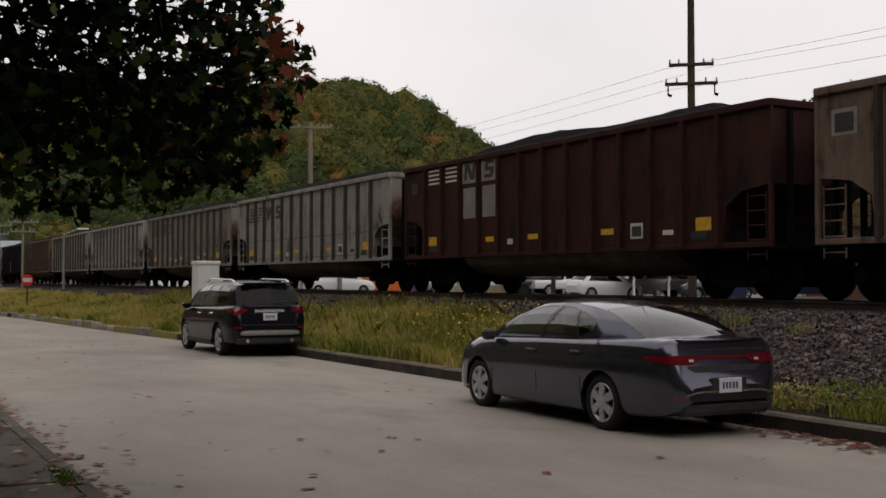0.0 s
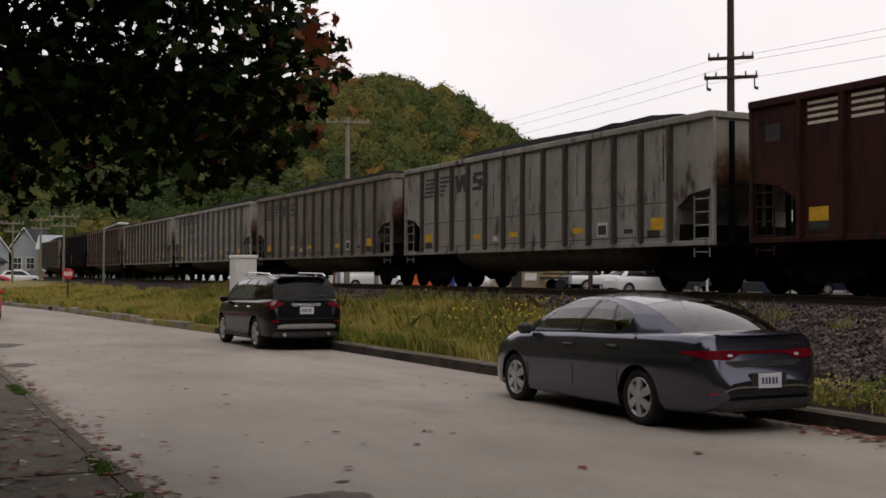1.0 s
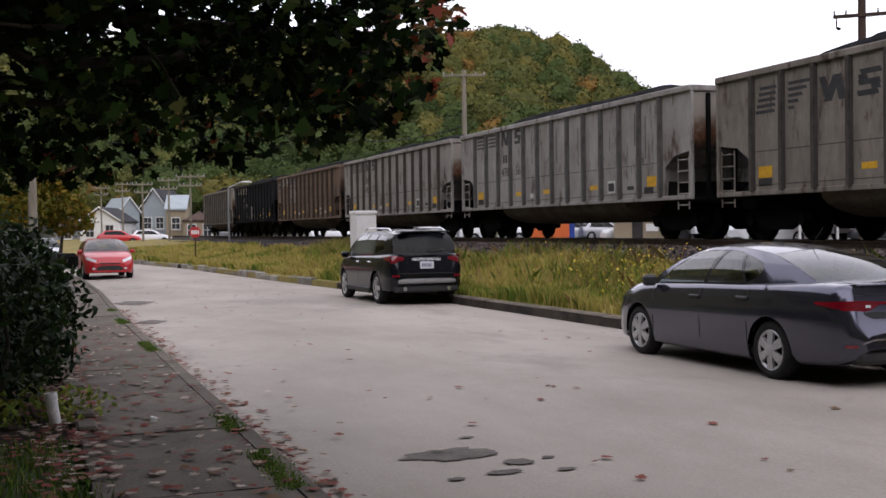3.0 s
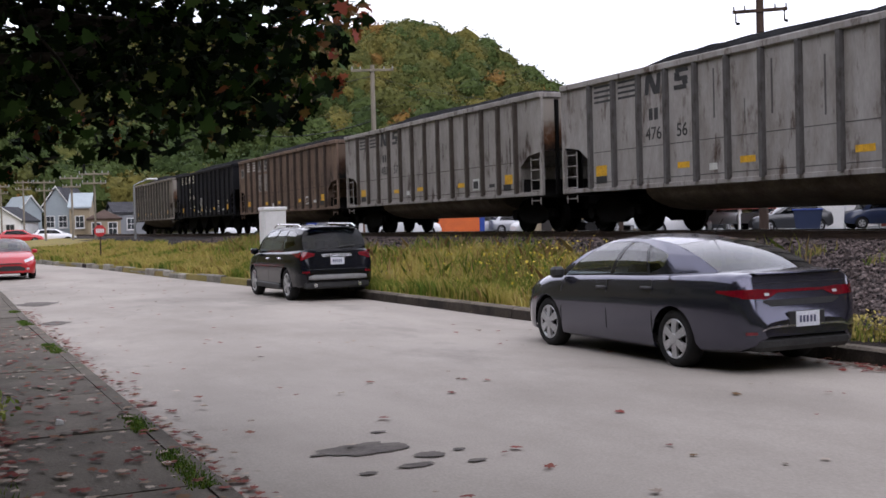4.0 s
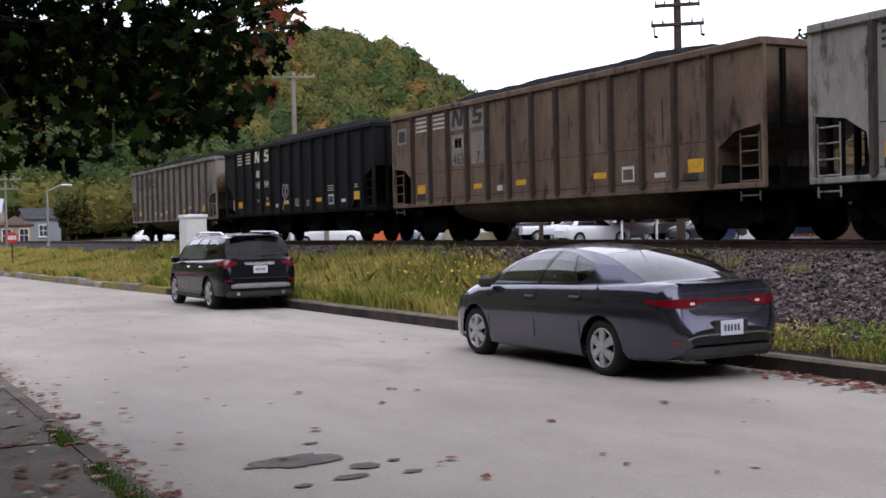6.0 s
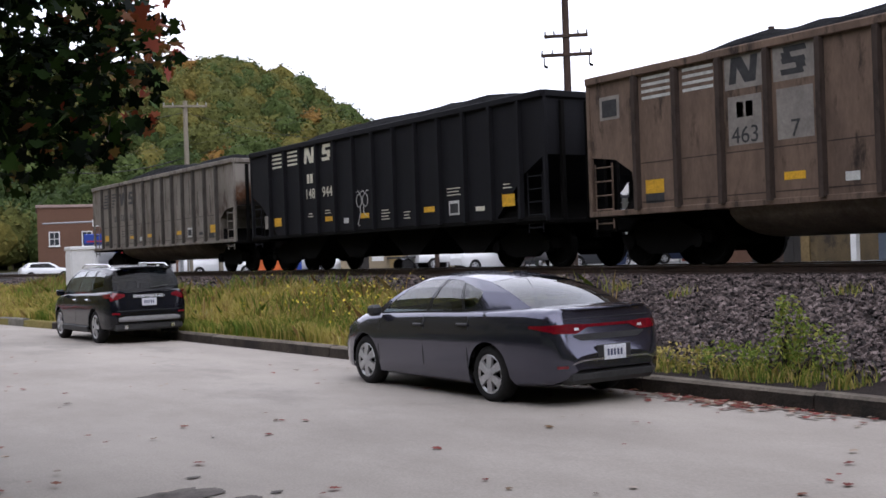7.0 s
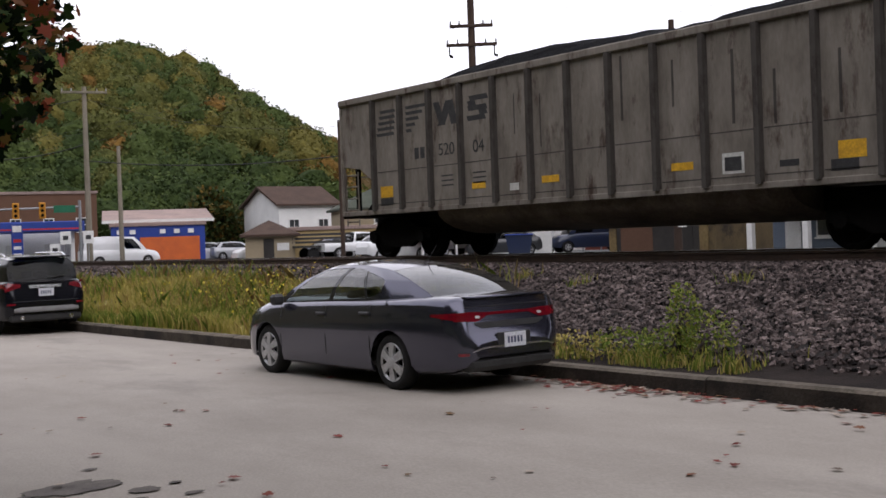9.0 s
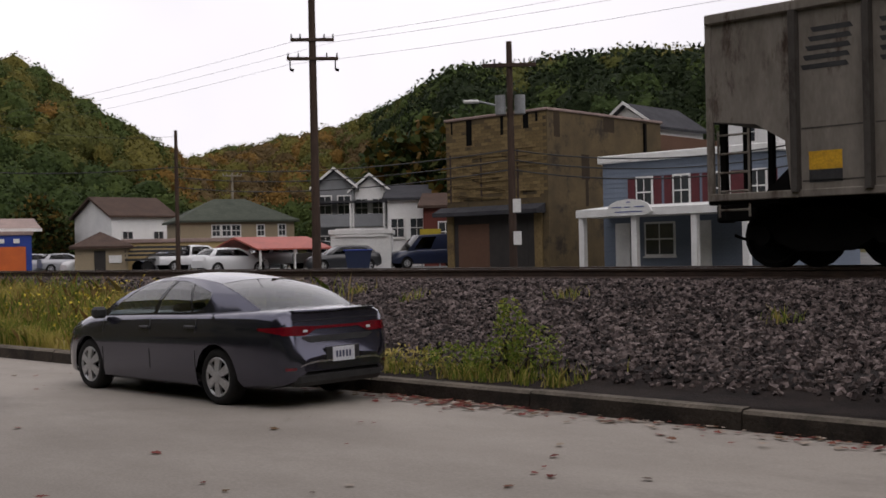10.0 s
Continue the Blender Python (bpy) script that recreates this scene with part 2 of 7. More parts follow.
# ---- the lie of the land ----
kerb_x = table([(-60, 9.2), (10, 9.15), (16, 8.95), (24, 8.75), (31, 8.2), (38, 7.6), (52, 6.7), (64, 5.2), (80, 2.0), (110, -6), (160, -22)])
left_x = table([(-60, 1.6), (22, 1.7), (32, 1.85), (42, 1.75), (55, 0.8), (70, -1.8), (90, -6.5), (110, -12.5), (160, -28)])
# the steep crest left and behind is unseen, added to block sky light
crest_el = table([(-180, 30), (-60, 30), (-25, 24), (-8, 10), (0, 8), (12, 8.2), (20, 8.4), (23, 8.65), (26, 8.15), (28, 7.25), (30, 5.9), (32, 4.7), (33.5, 3.9), (34.3, 3.7), (36, 4.4), (39, 4.85), (42, 5.4), (44, 5.9), (45.2, 6.4), (47, 6.9), (49.5, 6.9), (52, 7.2), (54.6, 7.7), (57.4, 7.6), (60, 7.3), (75, 7.0), (110, 8), (150, 20), (180, 30)])
hill_foot = table([(-180, 26), (-60, 26), (-25, 45), (-8, 130), (0, 150), (32, 150), (36, 180), (42, 170), (48, 95), (60, 85), (90, 90), (130, 60), (180, 26)])
hill_top = table([(-180, 110), (-60, 110), (-25, 150), (-8, 300), (0, 330), (32, 330), (36, 430), (42, 400), (48, 205), (60, 190), (90, 200), (130, 150), (180, 110)])
RAIL_Z, TRACK_X, FAR_Z = 1.285, 16.3, 0.6


def hill(x, y):
    r, az = math.hypot(x, y), math.degrees(math.atan2(x, y))
    a, b = hill_foot(az), hill_top(az)
    if r <= a:
        return 0.0
    top = b * math.tan(radians(crest_el(az))) - 1.0
    k = min(1.0, (r - a) / (b - a))
    k = k * k * (3 - 2 * k) if k < 1 else 1
    return top * k + 1.5 * noise.noise((x * 0.02, y * 0.02, 0)) * k


def flat_z(x, y):
    """Height of the ground without the road sheet."""
    lx, kx = left_x(y), kerb_x(y)
    if x < lx - 0.01:
        return 0.03 + 0.05 * min(1, max(0, (lx - 1.35 - x) / 0.3)) + 0.5 * min(1, max(0, (lx - 3.0 - x) / 8))
    if x < kx + 0.02:
        return -0.08
    if x < kx + 0.7:
        return 0.16 + 0.03 * min(1, (x - kx) / 0.7)
    crest = 14.15
    if x < crest:
        k = (x - kx - 0.7) / (crest - kx - 0.7)
        return 0.19 + (1.09 - 0.19) * (max(0.0, k) ** 0.9) + 0.04 * noise.noise((x, y * 0.6, 3))
    if x < 18.6:
        return 1.09
    if x < 21:
        return 1.09 + (FAR_Z - 1.09) * (x - 18.6) / 2.4
    return FAR_Z


def ground_z(x, y):
    return flat_z(x, y) + hill(x, y)


def ground():
    ys = [-700, -500, -350, -250, -180, -130, -90, -60, -40, -25] + [round(-15 + 1.0 * i, 2) for i in range(60)] + [45 + 3 * i for i in range(26)] + [125 + 8 * i for i in range(45)] + [520, 600, 700, 900]
    rows = []
    for y in ys:
        lx, kx = left_x(y), kerb_x(y)
        cols = [-700, -500, -380, -300, -240, -190, -150, -120, -100, -80, -60, -45]
        cols = [min(c, lx - 14) for c in cols] + [lx - 11, lx - 8, lx - 6, lx - 4.5, lx - 3.2, lx - 2.4, lx - 1.7, lx - 1.33, lx - 0.15, lx - 0.02, lx, lx + 1, (lx + kx) / 2, kx - 0.5, kx, kx + 0.04, kx + 0.35, kx + 0.7]
        cols += [kx + 0.7 + (14.15 - kx - 0.7) * i / 9 for i in range(1, 10)] + [15, 17, 18.6, 19.4, 20.2, 21, 23, 26, 30, 35, 40, 46, 52, 60, 68, 76, 85]
        cols += [92 + 8 * i for i in range(32)] + [360, 400, 450, 520, 600, 700]
        rows.append([(x, y, ground_z(x, y)) for x in cols])
    m = M().grid(rows, flip=True)
    ob = tagged(new("ground", m.data("ground", [LAWN, SOIL, VERGE, BALLASTBED, LOT, FOREST], True)), "valley ground with lawn, verge, railway bank, wooded slopes and an added unseen hill", "ground", kind="structure")
    idx = []
    for p in ob.data.polygons:
        x, y, _ = p.center
        kx = kerb_x(y)
        if hill(x, y) > 0.3:
            idx.append(5)
        elif x < kx:
            idx.append(1 if left_x(y) - 3.3 < x and y > 8.9 else 0)
        elif x < 13.6 and y > 13.5 + (x - 9.5) * 0.9:
            idx.append(2 if x < 11.7 else 3)
        elif x < 10.4:
            idx.append(1)
        elif x < 20:
            idx.append(3)
        else:
            idx.append(4)
    ob.data.polygons.foreach_set("material_index", idx)
    for p in ob.data.polygons:
        p.use_smooth = abs(p.normal.z) > 0.5
    return ob


GROUND = ground()


def road():
    rows = []
    ys = [-40, -25, -15] + [-10 + 1.0 * i for i in range(70)] + [62 + 2 * i for i in range(40)]
    for y in ys:
        a, b = left_x(y), kerb_x(y)
        rows.append([(a + (b - a) * k / 12, y, 0.035 * math.sin(math.pi * k / 12) - 0.012 + 0.003 * noise.noise((k * 0.7, y * 0.35, 1))) for k in range(13)])
    ob = tagged(new("road", M().grid(rows, flip=True).data("road", ASPHALT, True)), "worn grey asphalt street with stains and fallen leaves", "road", kind="structure")
    rng = random.Random(5)
    for x, y, rx, ry in ((2.85, 7.75, 0.40, 0.24), (3.2, 7.3, 0.13, 0.10), (2.98, 7.05, 0.16, 0.07), (3.4, 6.95, 0.09, 0.05), (2.62, 7.0, 0.07, 0.05), (2.1, 21.5, 0.3, 0.5), (2.3, 27.5, 0.5, 0.9), (3.45, 7.35, 0.06, 0.04), (3.2, 8.3, 0.07, 0.04)):
        pts = []
        for i in range(40):
            a = 2 * math.pi * i / 40
            k = 0.85 + 0.3 * noise.noise((math.cos(a) * 1.6 + x * 3, math.sin(a) * 1.6 + y * 3, 9)) + 0.22 * noise.noise((math.cos(a) * 5, math.sin(a) * 5, x + y))
            px, py = x + rx * k * math.cos(a), y + ry * k * math.sin(a)
            q = (px - left_x(py)) / (kerb_x(py) - left_x(py))
            pts.append((px, py, 0.035 * math.sin(math.pi * q) - 0.012 + 0.009))
        part("oil_stain", M().add(pts, [tuple(range(40))]), PATCH, ob, "dark damp stain")
    return ob


ROAD = road()


def kerbs():
    right = thing("kerb_right", pose(0, 0, 0), "weathered concrete kerb along the railway verge", "kerb", kind="structure")
    rng = random.Random(3)
    y = -12.0
    while y < 70:
        n = 2.4 if y < 30 else rng.uniform(0.7, 1.4)
        x0, x1 = kerb_x(y), kerb_x(y + n)
        j = 0 if y < 30 else rng.uniform(-0.06, 0.06)
        t = 0.175 + rng.uniform(-0.008, 0.008) + (rng.uniform(-0.07, 0.05) if y > 30 else 0)
        m = M()
        g = 0.008
        pts = []
        for yy, xx in ((y + g, x0 + j), (y + n - g, x1 + j)):
            pts += [(xx, yy, -0.1), (xx + 0.015, yy, t - 0.03), (xx + 0.045, yy, t), (xx + 0.2, yy, t), (xx + 0.2, yy, -0.1)]
        m.add(pts, [(0, 1, 6, 5), (1, 2, 7, 6), (2, 3, 8, 7), (3, 4, 9, 8), (0, 4, 3, 2, 1), (5, 6, 7, 8, 9)])
        ks = part("kerb_stone", m, [KERB, KERBLIT] if y < 30 else [STONEKERB, STONEKERB], right, recalc=True)
        # upward faces get the painted lit tone, the others the shaded one
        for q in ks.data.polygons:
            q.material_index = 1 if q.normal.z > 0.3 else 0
        y += n
    left = thing("kerb_left", pose(0, 0, 0), "low mossy concrete kerb beside the footpath", "kerb", kind="structure")
    y = -8.0
    while y < 62:
        n = 2.18
        x0, x1 = left_x(y), left_x(y + n)
        pts = []
        for yy, xx in ((y + 0.006, x0), (y + n - 0.006, x1)):
            pts += [(xx, yy, -0.1), (xx - 0.02, yy, 0.075), (xx - 0.05, yy, 0.1), (xx - 0.17, yy, 0.1), (xx - 0.17, yy, -0.1)]
        part("kerb_stone", M().add(pts, [(0, 1, 6, 5), (1, 2, 7, 6), (2, 3, 8, 7), (3, 4, 9, 8), (0, 4, 3, 2, 1), (5, 6, 7, 8, 9)]), CONCRETE, left, recalc=True)
        y += n
    walkway = thing("pavement", pose(0, 0, 0), "old concrete footpath with mossy joints and leaves", "footpath", kind="structure")
    y = 6.9 - 2.18 * 7
    while y < 62:
        n = 2.18
        a, b = left_x(y), left_x(y + n)
        h = 0.095 + rng.uniform(-0.006, 0.006)
        pts = []
        for yy, xx in ((y + 0.012, a), (y + n - 0.012, b)):
            pts += [(xx - 0.172, yy, -0.05), (xx - 0.172, yy, h - 0.006), (xx - 0.18, yy, h), (xx - 1.32, yy, h), (xx - 1.33, yy, h - 0.01), (xx - 1.33, yy, -0.05)]
        part("slab", M().add(pts, [(0, 1, 7, 6), (1, 2, 8, 7), (2, 3, 9, 8), (3, 4, 10, 9), (4, 5, 11, 10), (0, 5, 4, 3, 2, 1), (6, 7, 8, 9, 10, 11)]), CONCRETE, walkway, recalc=True)
        y += n


kerbs()


# ---- railway ----
def track():
    t = thing("railway_track", pose(TRACK_X, 0, RAIL_Z), "railway track with rusty rails on ballast", "track", kind="structure")
    prof = [(-0.07, -0.17), (0.07, -0.17), (0.07, -0.155), (0.012, -0.13), (0.012, -0.045), (0.036, -0.035), (0.036, -0.002), (0.025, 0.0), (-0.025, 0.0), (-0.036, -0.002), (-0.036, -0.035), (-0.012, -0.045), (-0.012, -0.13), (-0.07, -0.155)]
    for side in (-0.75, 0.75):
        r = part("rail", M().prism([(x + side, z) for x, z in prof], -60, 260, "y"), RAIL, t, recalc=True)
        part("rail_head", M().box(side - 0.022, side + 0.022, -60, 260, -0.001, 0.003), RAILTOP, r)
    tie = M().box(-1.28, 1.28, -0.11, 0.11, -0.36, -0.172, 0.012).data("tie", TIE)
    for i in range(230):
        part("tie", tie, TIE, t, at=pose(0, -10 + 0.56 * i, 0, 0, 0, ((i * 37) % 7 - 3) * 0.25))
    return t


TRACK = track()


def stones():
    """Ballast on the bank, stone by stone."""
    rng = np.random.default_rng(4)
    n = 62000
    x = rng.uniform(9.9, 15.45, n)
    y = np.concatenate([rng.uniform(-2, 16, int(n * 0.74)), rng.uniform(16, 60, n - int(n * 0.74))])
    cube = np.array([(a, b, c) for c in (-1, 1) for b in (-1, 1) for a in (-1, 1)], float)
    fc = np.array([(0, 2, 3, 1), (4, 5, 7, 6), (0, 1, 5, 4), (2, 6, 7, 3), (0, 4, 6, 2), (1, 3, 7, 5)])
    V, F, k = [], [], 0
    for i in range(n):
        if y[i] > 13.5 and x[i] < 12.3 + 0.5 * math.sin(y[i] * 0.7) and rng.random() < 0.93:
            continue
        if x[i] < 10.6 and rng.random() < 0.75 - 0.6 * (x[i] - 9.9):
            continue
        s = rng.uniform(0.011, 0.031) * (1.45 if y[i] > 16 else 1.0)
        p = cube * (1 + rng.uniform(-0.45, 0.25, (8, 3))) * (s * rng.uniform(0.6, 1.25, 3))
        q = Euler(rng.uniform(0, 6.28, 3)).to_matrix()
        V.append(p @ np.array(q).T + (x[i], y[i], ground_z(x[i], y[i]) + s * 0.35))
        F.append(fc + k)
        k += 8
    me = bpy.data.meshes.new("ballast")
    me.from_pydata(np.concatenate(V).tolist(), [], np.concatenate(F).tolist())
    me.materials.append(STONE)
    tagged(new("ballast", me), "grey crushed stone ballast on the railway bank", "ballast", kind="stuff")


stones()

# ---- coal train ----
def steel(name, c1, c2, streak, spot):
    return mat(name, c1, c2, 0.8, 0.0, scale=1.6, fine=22, bump=0.06, stretch=(1, 1.0, 0.35), c3=streak, spot=spot, tscale=1.3, spec=0.2, grain=0.22)


SILVER = steel("grey_wagon_paint", (0.354, 0.336, 0.319), (0.224, 0.203, 0.183), (0.075, 0.052, 0.040), 0.60)
WORN = steel("worn_warm_grey_wagon_paint", (0.245, 0.220, 0.188), (0.135, 0.118, 0.098), (0.060, 0.040, 0.030), 0.60)
TANNED = steel("dusty_wagon_paint", (0.325, 0.304, 0.281), (0.212, 0.195, 0.177), (0.050, 0.034, 0.025), 0.60)
BROWN = steel("brown_wagon_paint", (0.185, 0.128, 0.092), (0.10, 0.07, 0.054), (0.03, 0.022, 0.018), 0.60)
RUST = steel("rust_red_wagon_paint", (0.052, 0.015, 0.010), (0.026, 0.009, 0.007), (0.010, 0.006, 0.005), 0.58)
BLACKP = steel("black_wagon_paint", (0.0085, 0.0085, 0.011), (0.006, 0.006, 0.0075), (0.012, 0.011, 0.010), 0.68)
# rib paints are darkened for rust and for the ribs' own shadow
RIBS = {SILVER: steel("grimy_shaded_grey_rib", (0.13, 0.125, 0.122), (0.07, 0.064, 0.06), (0.035, 0.026, 0.022), 0.6), TANNED: steel("rusty_shaded_grey_rib", (0.085, 0.072, 0.06), (0.045, 0.036, 0.03), (0.03, 0.02, 0.016), 0.6),
        WORN: steel("grimy_shaded_warm_rib", (0.085, 0.078, 0.07), (0.05, 0.043, 0.038), (0.03, 0.022, 0.018), 0.6), BROWN: steel("grimy_shaded_brown_rib", (0.07, 0.05, 0.04), (0.04, 0.03, 0.025), (0.02, 0.015, 0.013), 0.6), RUST: RUST, BLACKP: BLACKP}
BW, BB, BT = 1.56, 1.03, 3.60     # half width, floor and top over the rail


def sooted(name, paint, rust, soot, reach):
    """An end sheet: paint above, a ragged burn of rust and soot spreading up from the coupler."""
    m = bpy.data.materials.new(name)
    m.use_nodes = True
    n, l = m.node_tree.nodes, m.node_tree.links
    b = n["Principled BSDF"]
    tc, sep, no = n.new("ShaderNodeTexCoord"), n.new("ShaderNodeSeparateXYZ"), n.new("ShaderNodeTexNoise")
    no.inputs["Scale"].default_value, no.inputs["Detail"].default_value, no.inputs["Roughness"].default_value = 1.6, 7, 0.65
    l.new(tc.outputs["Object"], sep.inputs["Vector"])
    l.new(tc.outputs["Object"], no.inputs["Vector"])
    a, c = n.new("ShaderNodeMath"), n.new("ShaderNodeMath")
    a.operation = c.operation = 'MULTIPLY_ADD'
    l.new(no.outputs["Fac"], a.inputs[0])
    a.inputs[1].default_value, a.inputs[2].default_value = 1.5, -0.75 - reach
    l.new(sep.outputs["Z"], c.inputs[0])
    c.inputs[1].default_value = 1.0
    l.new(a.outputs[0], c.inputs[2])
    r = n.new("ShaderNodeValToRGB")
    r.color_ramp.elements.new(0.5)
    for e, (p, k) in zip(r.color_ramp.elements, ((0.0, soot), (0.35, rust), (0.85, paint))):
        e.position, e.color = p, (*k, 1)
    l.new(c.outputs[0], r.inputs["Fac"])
    l.new(r.outputs["Color"], b.inputs["Base Color"])
    b.inputs["Roughness"].default_value, b.inputs["Specular IOR Level"].default_value = 0.85, 0.2
    return m


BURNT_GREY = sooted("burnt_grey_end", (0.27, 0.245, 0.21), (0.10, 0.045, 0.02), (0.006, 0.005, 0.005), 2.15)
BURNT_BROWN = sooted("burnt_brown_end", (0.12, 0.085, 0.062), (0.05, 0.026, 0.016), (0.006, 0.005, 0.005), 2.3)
FACE = pose(0, 0, 0, 90, 0, -90)


def on_side(y, z):
    """Flat on the wagon's side that faces -x."""
    return pose(-BW - 0.006, y, z) @ FACE


SHARED = {}


def shared(key, make):
    if key not in SHARED:
        SHARED[key] = make()
    return SHARED[key]


def wheel_mesh():
    m = M()
    for s in (-1, 1):
        prof = [(0.0, 0.70), (0.40, 0.70), (0.46, 0.69), (0.49, 0.665), (0.455, 0.79), (0.40, 0.80), (0.36, 0.755), (0.18, 0.75), (0.15, 0.84), (0.0, 0.84)]
        rows = [[(s * w, r * math.cos(a), r * math.sin(a)) for a in [2 * math.pi * i / 20 for i in range(21)]] for r, w in prof]
        m.grid(rows)
    m.tube((-0.95, 0, 0), (0.95, 0, 0), 0.085, n=10)
    return m.data("wheelset", SOOTSHADE)


def side_frame(s):
    o = [(-1.15, 0.42), (-1.15, 0.62), (-0.75, 0.66), (-0.35, 0.86), (0.35, 0.86), (0.75, 0.66), (1.15, 0.62), (1.15, 0.42), (0.8, 0.44), (0.4, 0.24), (-0.4, 0.24), (-0.8, 0.44)]
    m = M().prism([(y, z) for y, z in o], s * 0.93, s * 1.06, "x")
    for y in (-0.88, 0.88):
        m.tube((s * 0.93, y, 0.46), (s * 1.14, y, 0.46), 0.13, n=10)
    for y in (-0.15, 0, 0.15):
        m.tube((s * 0.98, y, 0.28), (s * 0.98, y, 0.62), 0.07, n=8)
    return m


def wagon(index, paint, style, number, tub, label, windows=False):
    """One coal wagon, its origin on the rails under its middle."""
    w = thing("coal_wagon", pose(TRACK_X, 60, RAIL_Z), label, "freight wagon", "coal train")
    e = 7.48 if tub else 7.2            # half the body length
    BL = 2 * e
    if tub:
        side = [(-e, 2.14), (-e + 0.72, 2.05), (-e + 1.16, 1.78), (-e + 1.24, BB), (e - 1.24, BB), (e - 1.16, 1.78), (e - 0.72, 2.05), (e, 2.14), (e, BT), (-e, BT)]
    else:
        side = [(-e, 2.35), (-e + 0.7, 2.0), (-e + 1.75, 1.05), (e - 1.75, 1.05), (e - 0.7, 2.0), (e, 2.35), (e, BT), (-e, BT)]
    key = "tub" if tub else "hop"
    body = part("body", M().prism(side, -BW, BW, "x"), paint, w, recalc=True)
    # scorched end sheets and open ends
    for s in (-1, 1):
        end = M().box(-BW + 0.05, BW - 0.05, s * (e + 0.004) - 0.004, s * (e + 0.004) + 0.004, 2.15 if tub else 2.36, BT - 0.05)
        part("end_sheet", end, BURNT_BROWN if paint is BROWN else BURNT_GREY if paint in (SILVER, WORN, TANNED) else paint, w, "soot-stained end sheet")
        for x in (-1.1, -0.4, 0.4, 1.1):
            part("end_post", shared("endpost", lambda: M().box(-0.05, 0.05, -0.05, 0.05, 1.0, BT - 0.1, 0.01).data("end_post", SOOTSHADE)), SOOTSHADE, w, at=pose(x, s * (e + 0.03), 0))
        part("end_platform", shared("platform", lambda: M().box(-BW, BW, -0.55, 0.55, 0.93, 1.03, 0.015).data("end_platform", SOOTSHADE)), SOOTSHADE, w, at=pose(0, s * (e - 0.5), 0))
        # black sheet that paints the shade inside the open end
        part("slope_sheet", shared("slope" + key, lambda: M().prism([(-0.5, 1.0), (0.6, 1.0), (0.6, 2.0)], -BW + 0.12, BW - 0.12, "x").data("slope_sheet", SOOTSHADE)), SOOTSHADE, w, at=pose(0, s * (e - 1.2), 0, 0, 0, 0 if s < 0 else 180))
        for x in (-BW + 0.02, BW - 0.02):
            post = M().box(x - 0.04, x + 0.04, s * e - 0.05, s * e + 0.05, 0.98, BT, 0.01)
            part("corner_post", post, paint, w)
            lad = M()
            for yy in (e - 0.12, e - 0.6):
                lad.tube((x, s * yy, 0.75), (x, s * yy, 2.0), 0.018, n=6)
            for k in range(5):
                lad.tube((x, s * (e - 0.12), 0.85 + 0.27 * k), (x, s * (e - 0.6), 0.85 + 0.27 * k), 0.016, n=6)
            part("ladder", lad, paint, w)
        m = M().box(-0.16, 0.16, s * (e + 0.02) - 0.55, s * (e + 0.02) + 0.55, 0.72, 0.98, 0.02)
        m.box(-0.12, 0.12, s * (e + 0.62) - 0.13, s * (e + 0.62) + 0.13, 0.7, 1.0, 0.04)
        part("coupler", m, SOOTSHADE, w)
        hose = M()
        a = [(0.35, s * (e + 0.1), 0.8), (0.37, s * (e + 0.25), 0.55), (0.33, s * (e + 0.45), 0.42), (0.2, s * (e + 0.6), 0.5)]
        for p, q in zip(a, a[1:]):
            hose.tube(p, q, 0.025, n=6)
        part("air_hose", hose, SOOTSHADE, w)
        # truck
        truck = part("truck", M().box(-0.95, 0.95, -0.22, 0.22, 0.5, 0.8, 0.04), SOOTSHADE, w, at=pose(0, s * (e - 1.45), 0))
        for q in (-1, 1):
            part("side_frame", shared("frame%d" % q, lambda: side_frame(q).data("side_frame", SOOTSHADE, recalc=True)), SOOTSHADE, truck)
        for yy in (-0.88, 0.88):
            part("wheelset", shared("wheel", wheel_mesh), SOOTSHADE, truck, at=pose(0, yy, 0.46))
    # chords, sills, ribs
    for x in (-BW, BW):
        part("top_chord", M().box(x - 0.07, x + 0.07, -e - 0.03, e + 0.03, BT - 0.06, BT + 0.09, 0.02), paint, w)
        part("side_sill", M().box(x - 0.035, x + 0.035, -e, e, 0.98, 1.09, 0.012), paint if tub else SOOTSHADE, w)
    for s in (-1, 1):
        part("end_chord", M().box(-BW, BW, s * e - 0.06, s * e + 0.06, BT - 0.06, BT + 0.09, 0.02), paint, w)
    nr, rib0, pitch = (13, 6.15, 1.025) if tub else (13, 5.82, 1.02)
    for k in range(nr):
        y = rib0 - pitch * k
        for x in (-1, 1):
            rb = shared("rib" + paint.name, lambda: M().prism([(-0.065, 0.0), (-0.045, -0.10), (0.045, -0.10), (0.065, 0.0)], 1.06, BT - 0.05, "z").data("rib", RIBS[paint], recalc=True))
            # the prism above lies in x,y; turn it to stand out from the side
            part("rib", rb, RIBS[paint], w, at=pose(x * BW, y, 0, 0, 0, -90 if x < 0 else 90))
    # underside
    if tub:
        m = M()
        n = 12
        rows = []
        for y in (-4.3, -4.1, 4.1, 4.3):
            q = 0.75 if abs(y) > 4.2 else 1.0
            rows.append([(BW * 0.94 * math.cos(a) * q, y, 1.03 + 0.56 * math.sin(a) * q) for a in [math.pi + math.pi * i / n for i in range(n + 1)]])
        m.grid(rows, flip=True)
        for r in (rows[0], rows[-1]):
            m.add(r, [tuple(range(n + 1))])
